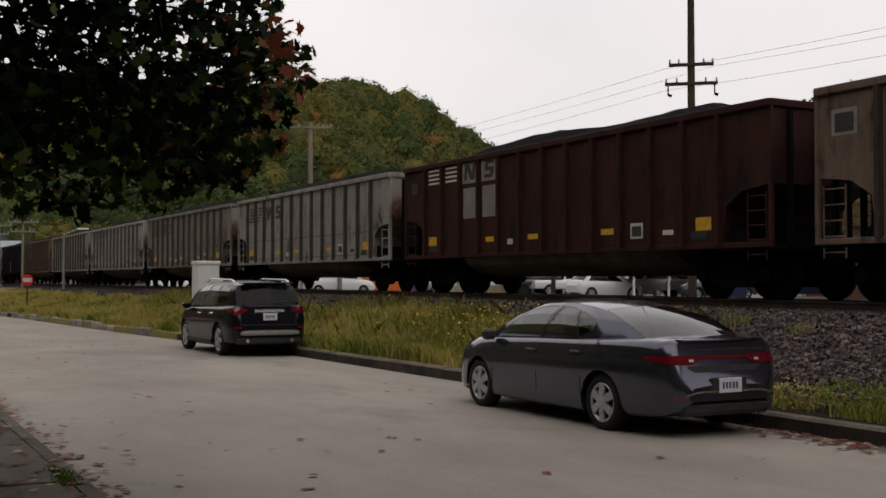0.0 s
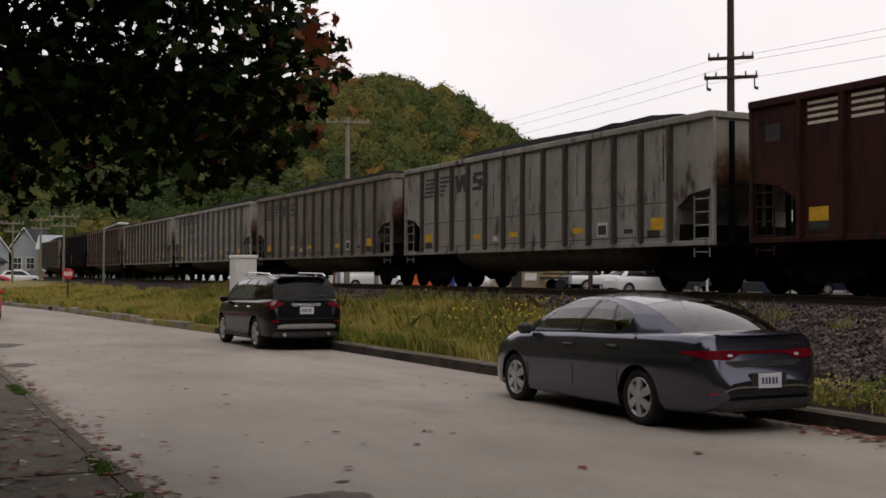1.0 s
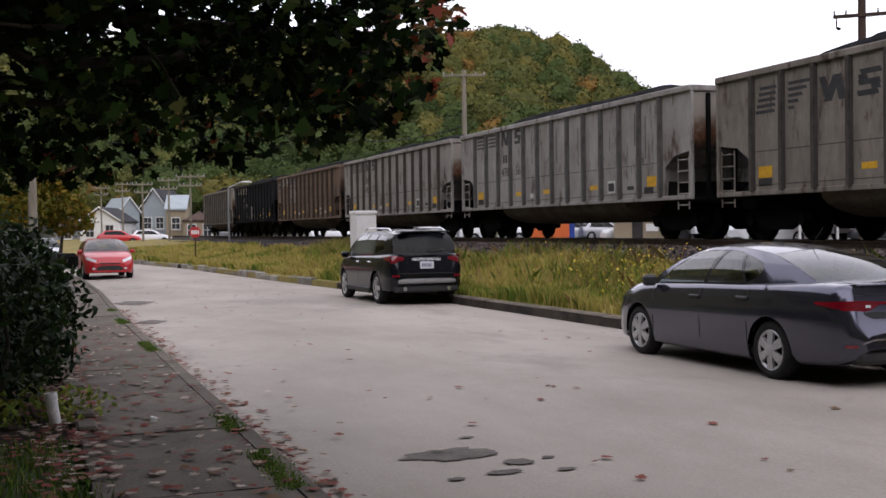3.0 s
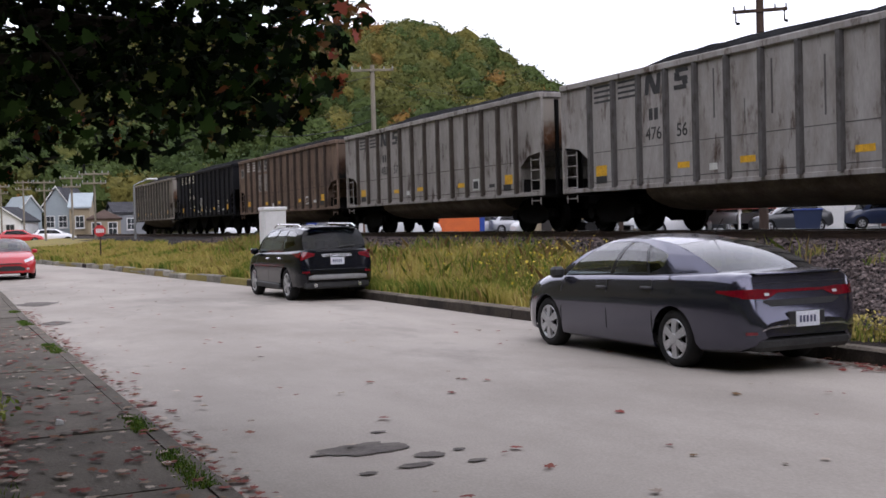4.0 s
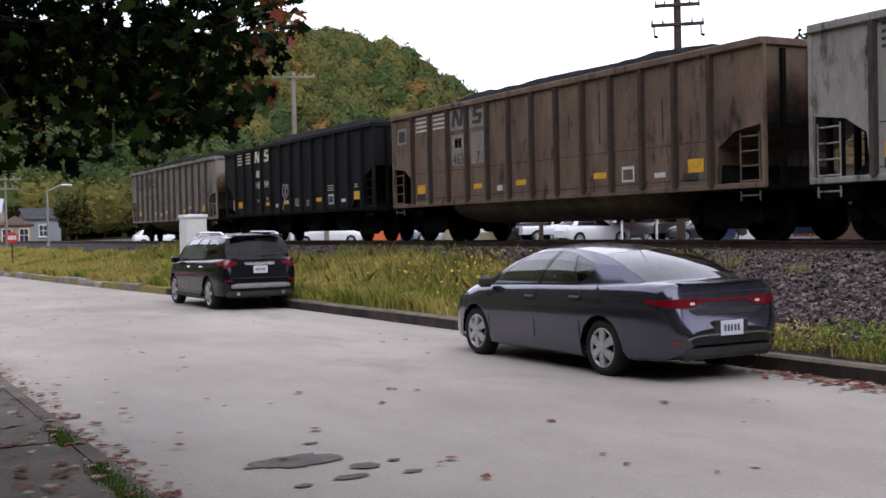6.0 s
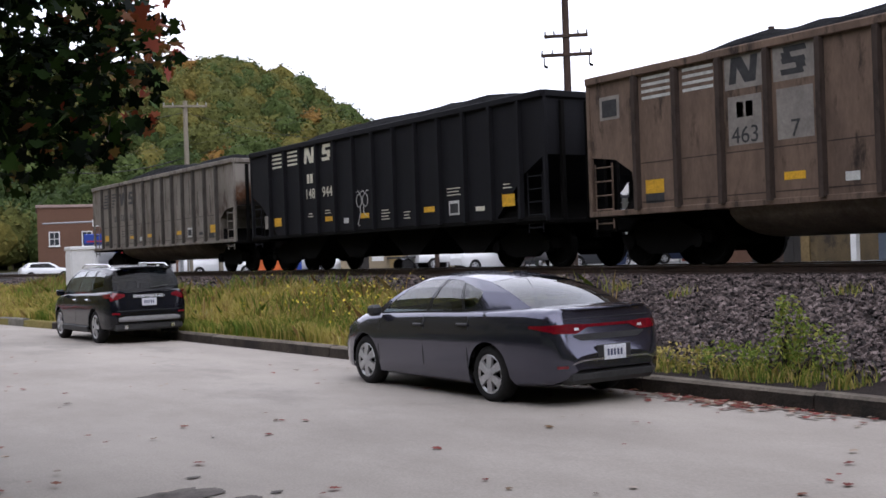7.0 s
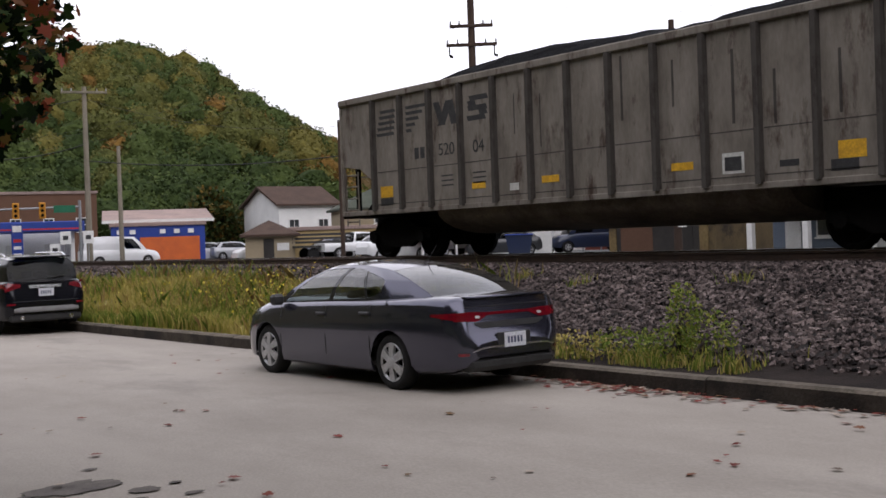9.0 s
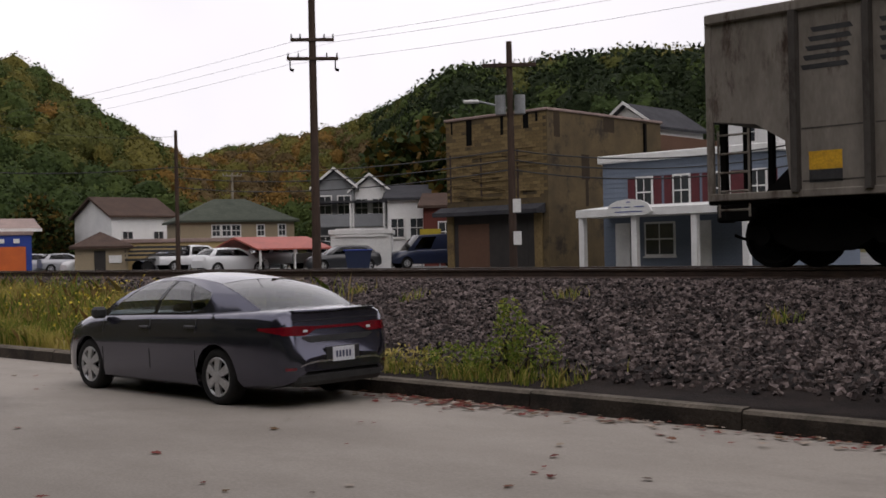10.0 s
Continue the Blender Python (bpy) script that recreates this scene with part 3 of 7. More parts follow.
        smoothly(part("tub", m, TUB, w, "rounded dusty tub floor", recalc=True), 50)
    else:
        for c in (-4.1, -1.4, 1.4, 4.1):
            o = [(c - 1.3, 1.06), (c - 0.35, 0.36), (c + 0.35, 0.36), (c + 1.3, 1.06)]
            part("hopper_bay", M().prism(o, -1.2, 1.2, "x"), SOOTSHADE, w, recalc=True)
    part("centre_sill", M().box(-0.2, 0.2, -e, e, 0.62, 0.98), SOOTSHADE, w)
    m = M().tube((0.7, -1.0, 0.75), (0.7, 0.6, 0.75), 0.2, n=10)
    part("air_tank", m, SOOTSHADE, w)
    # heaped coal
    rows = []
    for i in range(37):
        y = -e + 0.12 + (BL - 0.24) * i / 36
        k = min(1.0, max(0.0, 1 - abs(y) / (e - 0.1)) * 2.4)
        row = []
        for j in range(13):
            x = -BW + 0.09 + (2 * BW - 0.18) * j / 12
            g = 1 - (abs(x) / (BW - 0.09)) ** 2.0
            row.append((x, y, BT - 0.05 + (0.58 + 0.2 * noise.noise((y * 0.25, index * 7.0, 0))) * max(0, k) * g + 0.07 * noise.noise((x * 2.3, y * 2.3, index))))
        rows.append(row)
    part("coal_load", M().grid(rows, flip=True), COAL, w, "heaped black coal")
    # painted marks
    ink = {SILVER: BLACKM, WORN: BLACKM, TANNED: BLACKM, BROWN: WHITEM, RUST: CREAM, BLACKP: CREAM}[paint]
    left = rib0                       # the far end is the beginning of the writing
    cell = lambda k: left - pitch * (k + 0.5)

    def patch(name, y, z, wd, ht, material, skew=0.0):
        m = M().add([(-BW - 0.004, y + wd / 2 - skew, z + ht / 2), (-BW - 0.004, y - wd / 2 - skew, z + ht / 2), (-BW - 0.004, y - wd / 2 + skew, z - ht / 2), (-BW - 0.004, y + wd / 2 + skew, z - ht / 2)], [(0, 1, 2, 3)])
        return part(name, m, material, w)
    zt = BT - (0.6 if style == "swoosh" else 0.4)
    if style in ("bars", "box"):
        for k in (0, 1):
            for i in range(4):
                patch("stripe", cell(k), zt + 0.27 - 0.12 * i, 0.72, 0.055, ink)
        for k, wd in ((2, 0.62), (3, 0.6)):
            if style == "box":
                patch("logo_panel", cell(k), zt + 0.08, 0.82, 0.62, PALE)
        mk = BLACKM if style == "box" else ink
        for dx in (-0.21, 0.21):
            patch("logo_mark", cell(2) + dx, zt + 0.08, 0.15, 0.44, mk, 0.03).location.x = -0.004
        patch("logo_mark", cell(2), zt + 0.08, 0.2, 0.44, mk, -0.13).location.x = -0.006
        for i, (dx, wd) in enumerate(((-0.03, 0.44), (0.14, 0.18), (0.0, 0.46), (-0.14, 0.18), (0.03, 0.44))):
            patch("logo_mark", cell(3) + dx, zt + 0.26 - 0.09 * i, wd, 0.095, mk, -0.015).location.x = -0.004
        if style == "box":
            for k in (2, 3):
                patch("number_panel", cell(k), zt - 0.76, 0.72, 0.82, PALE)
        if number:
            nm = BLACKM if style == "box" else ink
            a, b = number
            lettering("number", a, 0.4, nm, w, on_side(cell(2), zt - 1.02))
            lettering("number", b, 0.4, nm, w, on_side(cell(3), zt - 1.02))
            for dx in (-0.1, 0.1):
                patch("stencil", cell(2) + dx, zt - 0.58, 0.15, 0.26, nm)
    elif style == "swoosh":
        for i in range(5):
            z, k = zt + 0.25 - 0.125 * i, 0.055 * i
            patch("stripe", cell(0) - 0.02 + k * 0.5, z, 0.56 + k * 0.4, 0.07, ink, -0.02)
            patch("stripe", cell(1) - 0.02 + k * 1.2, z, 0.72 - k * 2.4, 0.07, ink, -0.02)
        for dx, wd, lean in ((0.22, 0.2, -0.1), (-0.2, 0.22, -0.07), (0.02, 0.24, 0.14)):
            patch("logo_mark", cell(2) - 0.02 + dx, zt, wd, 0.5, ink, lean).location.x = -0.002 * (wd > 0.23)
        for i, (dx, wd) in enumerate(((-0.04, 0.56), (0.17, 0.24), (0.0, 0.58), (-0.17, 0.24), (0.04, 0.56))):
            patch("logo_mark", cell(3) + dx, zt + 0.2 - 0.1 * i, wd, 0.105, ink, -0.02)
        if number:
            a, b = number
            lettering("number", a, 0.36, ink, w, on_side(cell(2), zt - 0.76))
            lettering("number", b, 0.36, ink, w, on_side(cell(3), zt - 0.78))
            for dx in (-0.11, 0.09):
                patch("stencil", cell(1) - 0.1 + dx, zt - 0.76, 0.15, 0.24, ink)
            for k in (2, 3):
                for i in range(3):
                    patch("stencil", cell(k), zt - 1.3 - 0.1 * i, 0.4, 0.03, ink)
    # reflectors and small panels low on the side
    rg = random.Random(index)
    for k, wd, ht in ((0, 0.47, 0.25), (3, 0.42, 0.13), (5, 0.46, 0.13), (8, 0.46, 0.13), (11, 0.45, 0.26)):
        patch("reflector", cell(k) + (0.1 if k == 0 else rg.uniform(-0.05, 0.05)), 1.40 + ht * 0.3, wd, ht, YELLOW)
        if tub and ht > 0.2:
            patch("reflector_base", cell(k) + 0.1, 1.26, wd, 0.17, BLACKM)
    patch("tag_panel", cell(9), 1.42, 0.42, 0.33, WHITEM)
    part("tag_mark", M().box(-BW - 0.009, -BW - 0.005, cell(9) - 0.16, cell(9) + 0.16, 1.30, 1.52), BLACKM if ink is not WHITEM else paint, w)
    patch("stencil", cell(10), 1.35, 0.34, 0.1, ink)
    patch("stencil", cell(4), 1.35, 0.26, 0.14, WHITEM)
    if tub:
        # grime streaks running down from the top chord, and bolt heads along the sheets
        for k in range(12):
            if k > 3 and rg.random() < 0.6:
                patch("grime_streak", cell(k) + rg.uniform(-0.3, 0.3), rg.uniform(2.2, 2.9), rg.uniform(0.02, 0.06), rg.uniform(0.4, 1.2), RIBS[paint])
        for z in (1.2, 1.92):
            for k in range(12):
                patch("seam", cell(k), z, pitch - 0.16, 0.02, RIBS[paint])
    if paint is BLACKP:
        for k, z0, n, wd in ((6, 1.3, 4, 0.42), (7, 1.28, 3, 0.3), (9, 1.72, 3, 0.55), (2, 1.55, 2, 0.3), (3, 1.6, 2, 0.34), (11, 1.75, 2, 0.3)):
            for i in range(n):
                patch("stencil", cell(k) + 0.03 * (i % 2), z0 + 0.075 * i, wd - 0.07 * (i % 2), 0.022, ink)
        patch("tag_base", 6.2, 1.5, 0.22, 0.4, PALE)
        # thin scrawl: two round eyes under curls, lines running down
        loops = [[(0.14 * math.cos(a) - 0.17, 0.62 + 0.17 * math.sin(a)) for a in [0.52 * i for i in range(13)]],
                 [(0.14 * math.cos(a) + 0.15, 0.62 + 0.17 * math.sin(a)) for a in [0.52 * i for i in range(13)]],
                 [(-0.3 + 0.09 * i, 0.84 + 0.05 * math.sin(i * 2.2)) for i in range(8)],
                 [(-0.12, 0.46), (-0.1, 0.3), (-0.2, 0.12), (-0.26, 0.0), (-0.16, -0.04)], [(0.06, 0.46), (0.06, 0.32), (0.14, 0.24), (0.24, 0.2)]]
        for lp in loops:
            g = M()
            for (a, b), (c, d) in zip(lp, lp[1:]):
                g.tube((-BW - 0.012, 0.33 - a, 1.22 + b), (-BW - 0.012, 0.33 - c, 1.22 + d), 0.011, n=5)
            part("chalk_line", g, CHALK, w, "thin white scrawled line")
    if windows:
        for s in (1,):
            y = e - 0.6
            patch("vent_frame", y, BT - 0.55, 0.55, 0.45, PALE if paint is BROWN else paint)
            part("vent", M().box(-BW - 0.012, -BW - 0.005, y - 0.2, y + 0.2, BT - 0.72, BT - 0.4), BLACKM, w)
    return w


WAGONS = [
    wagon(0, WORN, "swoosh", ("520", "04"), True, "grey steel coal wagon with black stripes, last of the train"),
    wagon(1, BLACKP, "bars", ("148", "944"), False, "black steel hopper wagon with cream stripes, full of coal"),
    wagon(2, BROWN, "box", ("463", "7"), True, "brown grimy coal wagon with pale number panels", True),
    wagon(3, TANNED, "bars", ("487", "57"), True, "dusty grey coal wagon with rust streaks"),
    wagon(4, SILVER, "bars", ("476", "56"), True, "pale grey coal wagon with dark number"),
    wagon(5, WORN, "swoosh", None, True, "grey coal wagon with worn black stripes"),
    wagon(6, TANNED, "swoosh", None, True, "dusty tan coal wagon heaped with coal"),
    wagon(7, RUST, "box", None, True, "rust-red coal wagon with cream panels", True),
    wagon(8, BROWN, "box", None, True, "brown coal wagon streaked with soot", True),
]

# ---- vehicles ----
car_shapes = {}

def carpaint(name, c, c2=None, metal=0.0, rough=0.35):
    return mat(name, c, c2 or tuple(v * 0.92 for v in c), rough, metal, scale=1.2, fine=18, bump=0.0, coat=0.6, grain=0.0)


GREYPAINT = mat("graphite_car_paint", (0.078, 0.078, 0.110), (0.070, 0.070, 0.10), 0.17, 0.8, scale=1.2, bump=0.0, coat=0.7, grain=0.0)
BLACKPAINT = mat("black_car_paint", (0.004, 0.0045, 0.008), (0.004, 0.0045, 0.008), 0.2, scale=1.2, bump=0.0, coat=0.25, spec=0.3, grain=0.0)
REDPAINT = carpaint("red_car_paint", (0.46, 0.012, 0.018))
WHITEPAINT = carpaint("white_car_paint", (0.72, 0.73, 0.74))
SILVERPAINT = carpaint("silver_car_paint", (0.42, 0.43, 0.45), metal=0.4)
BLUEPAINT = carpaint("blue_car_paint", (0.012, 0.022, 0.06))
DARKPAINT = carpaint("dark_car_paint", (0.03, 0.032, 0.036))
PLASTIC = mat("black_plastic", (0.018, 0.018, 0.019), (0.028, 0.028, 0.028), 0.6, scale=6, bump=0.05)
PILLAR = mat("gloss_black_trim", (0.012, 0.012, 0.013), (0.016, 0.016, 0.017), 0.25, scale=6, bump=0)
CHROME = mat("chrome_trim", (0.78, 0.78, 0.80), (0.66, 0.66, 0.68), 0.25, 0.9, scale=6, bump=0)
SKIDPLATE = mat("silver_plastic", (0.36, 0.36, 0.37), (0.28, 0.28, 0.29), 0.45, 0.3, scale=6, bump=0)
ALLOY = mat("silver_wheel_cover", (0.55, 0.55, 0.56), (0.45, 0.45, 0.46), 0.35, 0.5, scale=8, bump=0)
REDLENS = mat("red_lens", (0.20, 0.004, 0.012), (0.10, 0.003, 0.008), 0.15, scale=20, fine=90, bump=0.1, coat=1)
CLEARLENS = mat("clear_lens", (0.70, 0.70, 0.72), (0.5, 0.5, 0.52), 0.12, scale=20, fine=90, bump=0.1, coat=1)
CABIN = mat("grey_upholstery", (0.10, 0.10, 0.105), (0.07, 0.07, 0.075), 0.9, scale=6)
PLATEM = mat("number_plate", (0.72, 0.74, 0.78), (0.62, 0.64, 0.70), 0.5, scale=10, bump=0)
PLATEINK = mat("plate_ink", (0.08, 0.09, 0.16), (0.06, 0.07, 0.12), 0.6, scale=10, bump=0)
GLASS = glassy("car_glass", (0.42, 0.46, 0.46), 0.2)
PRIVACY = glassy("dark_car_glass", (0.10, 0.11, 0.12), 0.05)


def disc_rows(prof, n=28):
    return [[(w, r * math.cos(a), r * math.sin(a)) for a in [2 * math.pi * i / n for i in range(n + 1)]] for r, w in prof]


def car_wheel(car, x, y, r, s, rim_r, spokes, cover):
    """A wheel at the side s (-1 or 1) of a car."""
    at = pose(x, y, r)
    w = part("wheel", shared("tyre%s%s" % (r, s), lambda: M().grid(disc_rows([(rim_r - 0.01, -s * 0.18), (r - 0.04, -s * 0.2), (r, -s * 0.16), (r, -s * 0.03), (r - 0.035, s * 0.01), (rim_r, s * 0.004), (rim_r - 0.02, -s * 0.03)])).data("tyre", DARKTYRE, True, True)), DARKTYRE, car, at=at)

    def rim():
        m = M().grid(disc_rows([(rim_r, -s * 0.005), (rim_r - 0.012, s * 0.004), (rim_r - 0.035, -s * 0.012)]))
        for k in range(spokes):
            a = 2 * math.pi * (k + 0.5) / spokes
            ca, sa = math.cos(a), math.sin(a)
            ha, hb = (0.036, 0.05) if cover else (0.03, 0.04)
            for wd0, wd1, r0, r1 in ((ha, hb, 0.06, rim_r - 0.02),):
                p = []
                for rr, wd in ((r0, wd0), (r1, wd1)):
                    for q in (-1, 1):
                        for dep in (s * 0.004, -s * 0.03):
                            yy, zz = rr, q * wd
                            p.append((dep + (s * 0.012 if rr == r0 else 0), yy * ca - zz * sa, yy * sa + zz * ca))
                m.add(p, [(0, 2, 6, 4), (1, 5, 7, 3), (0, 4, 5, 1), (2, 3, 7, 6), (0, 1, 3, 2), (4, 6, 7, 5)])
        m.grid(disc_rows([(0.0, s * 0.022), (0.05, s * 0.022), (0.075, s * 0.01), (0.08, -s * 0.03)], 16))
        return m.data("rim", ALLOY, False, True)
    part("rim", shared("rim%s%s%s%s" % (rim_r, s, spokes, cover), rim), ALLOY, w, "silver wheel cover" if cover else "alloy rim")
    part("brake_disc", shared("disc%s%s" % (rim_r, s), lambda: M().grid(disc_rows([(0.0, -s * 0.06), (rim_r - 0.02, -s * 0.06)], 20)).data("brake_disc", SOOTSHADE)), SOOTSHADE, w)
    return w


def weld(ob):
    """Joins the cells of a sheet and shades them as one curve."""
    bm = bmesh.new()
    bm.from_mesh(ob.data)
    bmesh.ops.remove_doubles(bm, verts=bm.verts[:], dist=0.0008)
    bm.to_mesh(ob.data)
    bm.free()
    return smoothly(ob, 45)


def vehicle(m, p, paint, label, category, group="", glass=None, fine=True):
    """A car heading along its own +y; p: its measures."""
    glass = glass or GLASS
    car = thing(p.get("name", "car"), m, label, category, group)
    W, r = p["width"] / 2, p["wheel"]
    f, b = p["front"], p["rear"]
    ax = p["axles"]
    top, half, sill = table(p["top"]), table(p["half"]), table(p["sill"])
    ns = 72 if fine else 40
    ys = sorted(set([round(b + (f - b) * i / ns, 3) for i in range(ns + 1)] + [a + d * (r + 0.05) for a in ax for d in (-1, -0.995, 0.995, 1)]))
    rows = []
    for y in ys:
        w, t, z0 = W * half(y), top(y), sill(y)
        belt = min(t - 0.02, p["belt"](y))
        hh = belt - z0
        row = [(w * 0.90, z0), (w * 0.955, z0 + 0.04 * hh), (w * 0.98, z0 + 0.16 * hh), (w * 0.992, z0 + 0.38 * hh), (w, z0 + 0.58 * hh), (w * 0.995, z0 + 0.74 * hh), (w * 0.968, z0 + 0.86 * hh), (w * 0.945, z0 + 0.95 * hh), (w * 0.925, belt), (w * 0.875, belt + (t - belt) * 0.6), (w * 0.78, t - 0.004), (w * 0.5, t + 0.014), (0, t + 0.022)]
        for a in ax:
            d = abs(y - a)
            if d < (r + 0.05):
                # the flank is cut away over the wheel
                arch = r + math.sqrt((r + 0.05) ** 2 - d * d) - 0.01
                xa = float(np.interp(arch, [q[1] for q in row[:9]], [q[0] for q in row[:9]]))
                row = [(xa, arch + 0.0005 * k) if z < arch else (x, z) for k, (x, z) in enumerate(row)]
        rows.append([(-x, y, z) for x, z in row] + [(x, y, z) for x, z in row[-2::-1]])
    body = M().grid(rows)
    for q in (rows[0], rows[-1]):
        body.add(q, [tuple(range(len(q)))])
    bo = part("body", body, paint, car, recalc=True)
    smoothly(bo, 38)
    tree = BVHTree.FromPolygons(body.v, body.f)
    car_shapes[car.name] = tree
    # dark underbody and wheel housings
    floor = M().box(-W * 0.7, W * 0.7, b + 0.45, f - 0.4, sill(0) + 0.02, sill(0) + 0.16, 0.03)
    part("underbody", floor, PLASTIC, car)
    # greenhouse
    g = p["house"]
    yA, yA2, yD2, yD = g["A"], g["A2"], g["D2"], g["D"]
    wr = g["wr"]
    wbase = lambda y: W * half(y) * float(np.interp(y, [yD, yD + 1.15], [g.get("tuck", 0.90), 0.90]))
    wb = wbase(yA)
    rz = table(g["roof"])
    zb = lambda y: min(top(y), p["belt"](y)) + 0.004
    n = 64 if fine else 24
    pane_lo, pane_hi = table(g.get("lo", [(0, 0.07)])), table(g.get("hi", [(0, 0.86)]))
    cells = {}
    rowsS = []
    for i in range(n + 1):
        s = i / n
        y0, y1 = yA + (yD - yA) * s, yA2 + (yD2 - yA2) * s
        col = []
        lo, hi = pane_lo(s), pane_hi(s)
        for v in (0, lo, lo + (hi - lo) / 3, lo + (hi - lo) * 2 / 3, hi, 1.0):
            x = wbase(y0) + (wr - wbase(y0)) * v ** 1.25 + 0.035 * math.sin(math.pi * v)
            y = y0 + (y1 - y0) * v
            z = zb(y0) + (rz(y1) - 0.045 - zb(y0)) * v + 0.045 * math.sin(math.pi * v)
            col.append((x, y, z))
        rowsS.append(col)
    for i in range(n):
        mid = (i + 0.5) / n
        for j in range(5):
            gl = 1 <= j <= 3 and any(a < mid < c for a, c in g["panes"])
            q = [rowsS[i][j], rowsS[i][j + 1], rowsS[i + 1][j + 1], rowsS[i + 1][j]]
            for sg in (-1, 1):
                loop = (3, 2, 1, 0) if sg < 0 else (0, 1, 2, 3)
                if gl:
                    pane = [k for k, (a, c) in enumerate(g["panes"]) if a < mid < c][0]
                    cells.setdefault(("glass", sg, pane), M()).add([(sg * (x - 0.006), y, z) for x, y, z in q], [loop])
                elif 1 <= j <= 3 and g["panes"][0][0] < mid < g["panes"][-1][1]:
                    cells.setdefault(("post", sg, sum(1 for a, c in g["panes"] if c < mid)), M()).add([(sg * x, y, z) for x, y, z in q], [loop])
                else:
                    cells.setdefault(("pillar", sg), M()).add([(sg * x, y, z) for x, y, z in q], [loop])
    for key, cell in cells.items():
        if key[0] == "pillar":
            weld(part("pillar_frame", cell, paint, car))
        elif key[0] == "post":
            part("door_post", cell, PILLAR, car)
        else:
            part("side_window", cell, glass, car).visible_shadow = False

    def sheet(y0, z0, w0, y1, z1, w1, bow0, bow1, cr0, cr1, name, material, steps=6, curve=0.0):
        rws = []
        for i in range(steps + 1):
            t = i / steps
            rw = []
            for j in range(13):
                u = -1 + j / 6
                w = w0 + (w1 - w0) * t ** 1.25 + 0.035 * math.sin(math.pi * t)
                c = (1 - u * u)
                rw.append((u * w, y0 + (y1 - y0) * t + (bow0 + (bow1 - bow0) * t) * c, z0 + (z1 - z0) * t + (cr0 + (cr1 - cr0) * t) * c + curve * math.sin(math.pi * t)))
            rws.append(rw)
        o = part(name, M().grid(rws, flip=y1 < y0), material, car)
        o.data.polygons.foreach_set("use_smooth", [True] * len(o.data.polygons))
        return o
    ws = sheet(yA, zb(yA), wb, yA2, rz(yA2) - 0.045, wr, 0.16, 0.1, 0.0, 0.045, "windscreen", glass, 10, 0.045)
    ws.visible_shadow = False
    bl = sheet(yD, zb(yD), wbase(yD), yD2, rz(yD2) - 0.045, wr, -0.12, -0.08, 0.03, 0.045, "rear_window", g.get("rear_glass", glass), 10, 0.045)
    bl.visible_shadow = False
    rws = []
    for i in range(15):
        y = yA2 + (yD2 - yA2) * i / 14
        bow = 0.1 * (1 - i / 14) - 0.08 * (i / 14)
        rws.append([(u * wr, y + bow * (1 - u * u), rz(y) - 0.045 + 0.045 * (1 - u * u) + 0.002) for u in [-1 + j / 6 for j in range(13)]])
    ro = part("roof", M().grid(rws, flip=True), paint, car)
    ro.data.polygons.foreach_set("use_smooth", [True] * len(ro.data.polygons))
    part("roof_lining", M().grid([[(x, y, z - 0.02) for x, y, z in q] for q in rws]), CABIN, car)
    # cabin
    if fine:
        for y in p.get("seats", (0.1, -0.8)):
            for x in (-0.36, 0.36):
                se = M().box(x - 0.24, x + 0.24, y - 0.1, y + 0.38, 0.42, 0.58, 0.05).box(x - 0.23, x + 0.23, y - 0.22, y - 0.08, 0.5, 1.08, 0.05).box(x - 0.13, x + 0.13, y - 0.22, y - 0.12, 1.11, 1.28, 0.04)
                part("seat", se, CABIN, car)
        part("dashboard", M().box(-W * 0.8, W * 0.8, yA - 0.5, yA - 0.05, 0.7, zb(yA) + 0.01, 0.05), PLASTIC, car)
        part("parcel_shelf", M().box(-W * 0.75, W * 0.75, yD + 0.1, yD + 0.5, zb(yD) - 0.06, zb(yD) - 0.02), CABIN, car)
    for y in ax:
        for s in (-1, 1):
            car_wheel(car, s * (W - 0.045), y, r, s, p["rim"], p.get("spokes", 5), p.get("cover", False))
            part("wheel_well", M().grid([[q for q in rw[:15]] for rw in disc_rows([(0.0, s * (W - 0.28)), (r + 0.05, s * (W - 0.28)), (r + 0.05, s * (W - 0.07))], 28)]), SOOTSHADE, car, at=pose(0, y, r))
    if fine:
        ym = g["A"] - 0.22
        for s in (-1, 1):
            mm = M().box(s * (W + 0.02) - 0.09, s * (W + 0.02) + 0.09, ym - 0.06, ym + 0.06, zb(ym) + 0.0, zb(ym) + 0.14, 0.035)
            part("wing_mirror", mm, p.get("mirror", paint), car)
        for y in p["handles"]:
            for s in (-1, 1):
                zz = p["belt"](y) - 0.12
                part("door_handle", M().box(s * (W * 0.985) - 0.02, s * (W * 0.985) + 0.02, y - 0.1, y + 0.1, zz - 0.018, zz + 0.018, 0.012), p.get("handle_mat", paint), car)
        for y in p["seams"]:
            for s in (-1, 1):
                rw = []
                for z in np.linspace(sill(0) + 0.06, p["belt"](y) - 0.01, 6):
                    k2 = (z - sill(y)) / (p["belt"](y) - sill(y))
                    xx = W * half(y) * float(np.interp(k2, [0, 0.18, 0.5, 0.8, 1], [0.94, 0.985, 1.0, 0.985, 0.955])) + 0.002
                    rw.append([(s * xx, y - 0.006, z), (s * xx, y + 0.006, z)])
                part("door_seam", M().grid(rw), PLASTIC, car)
    return car


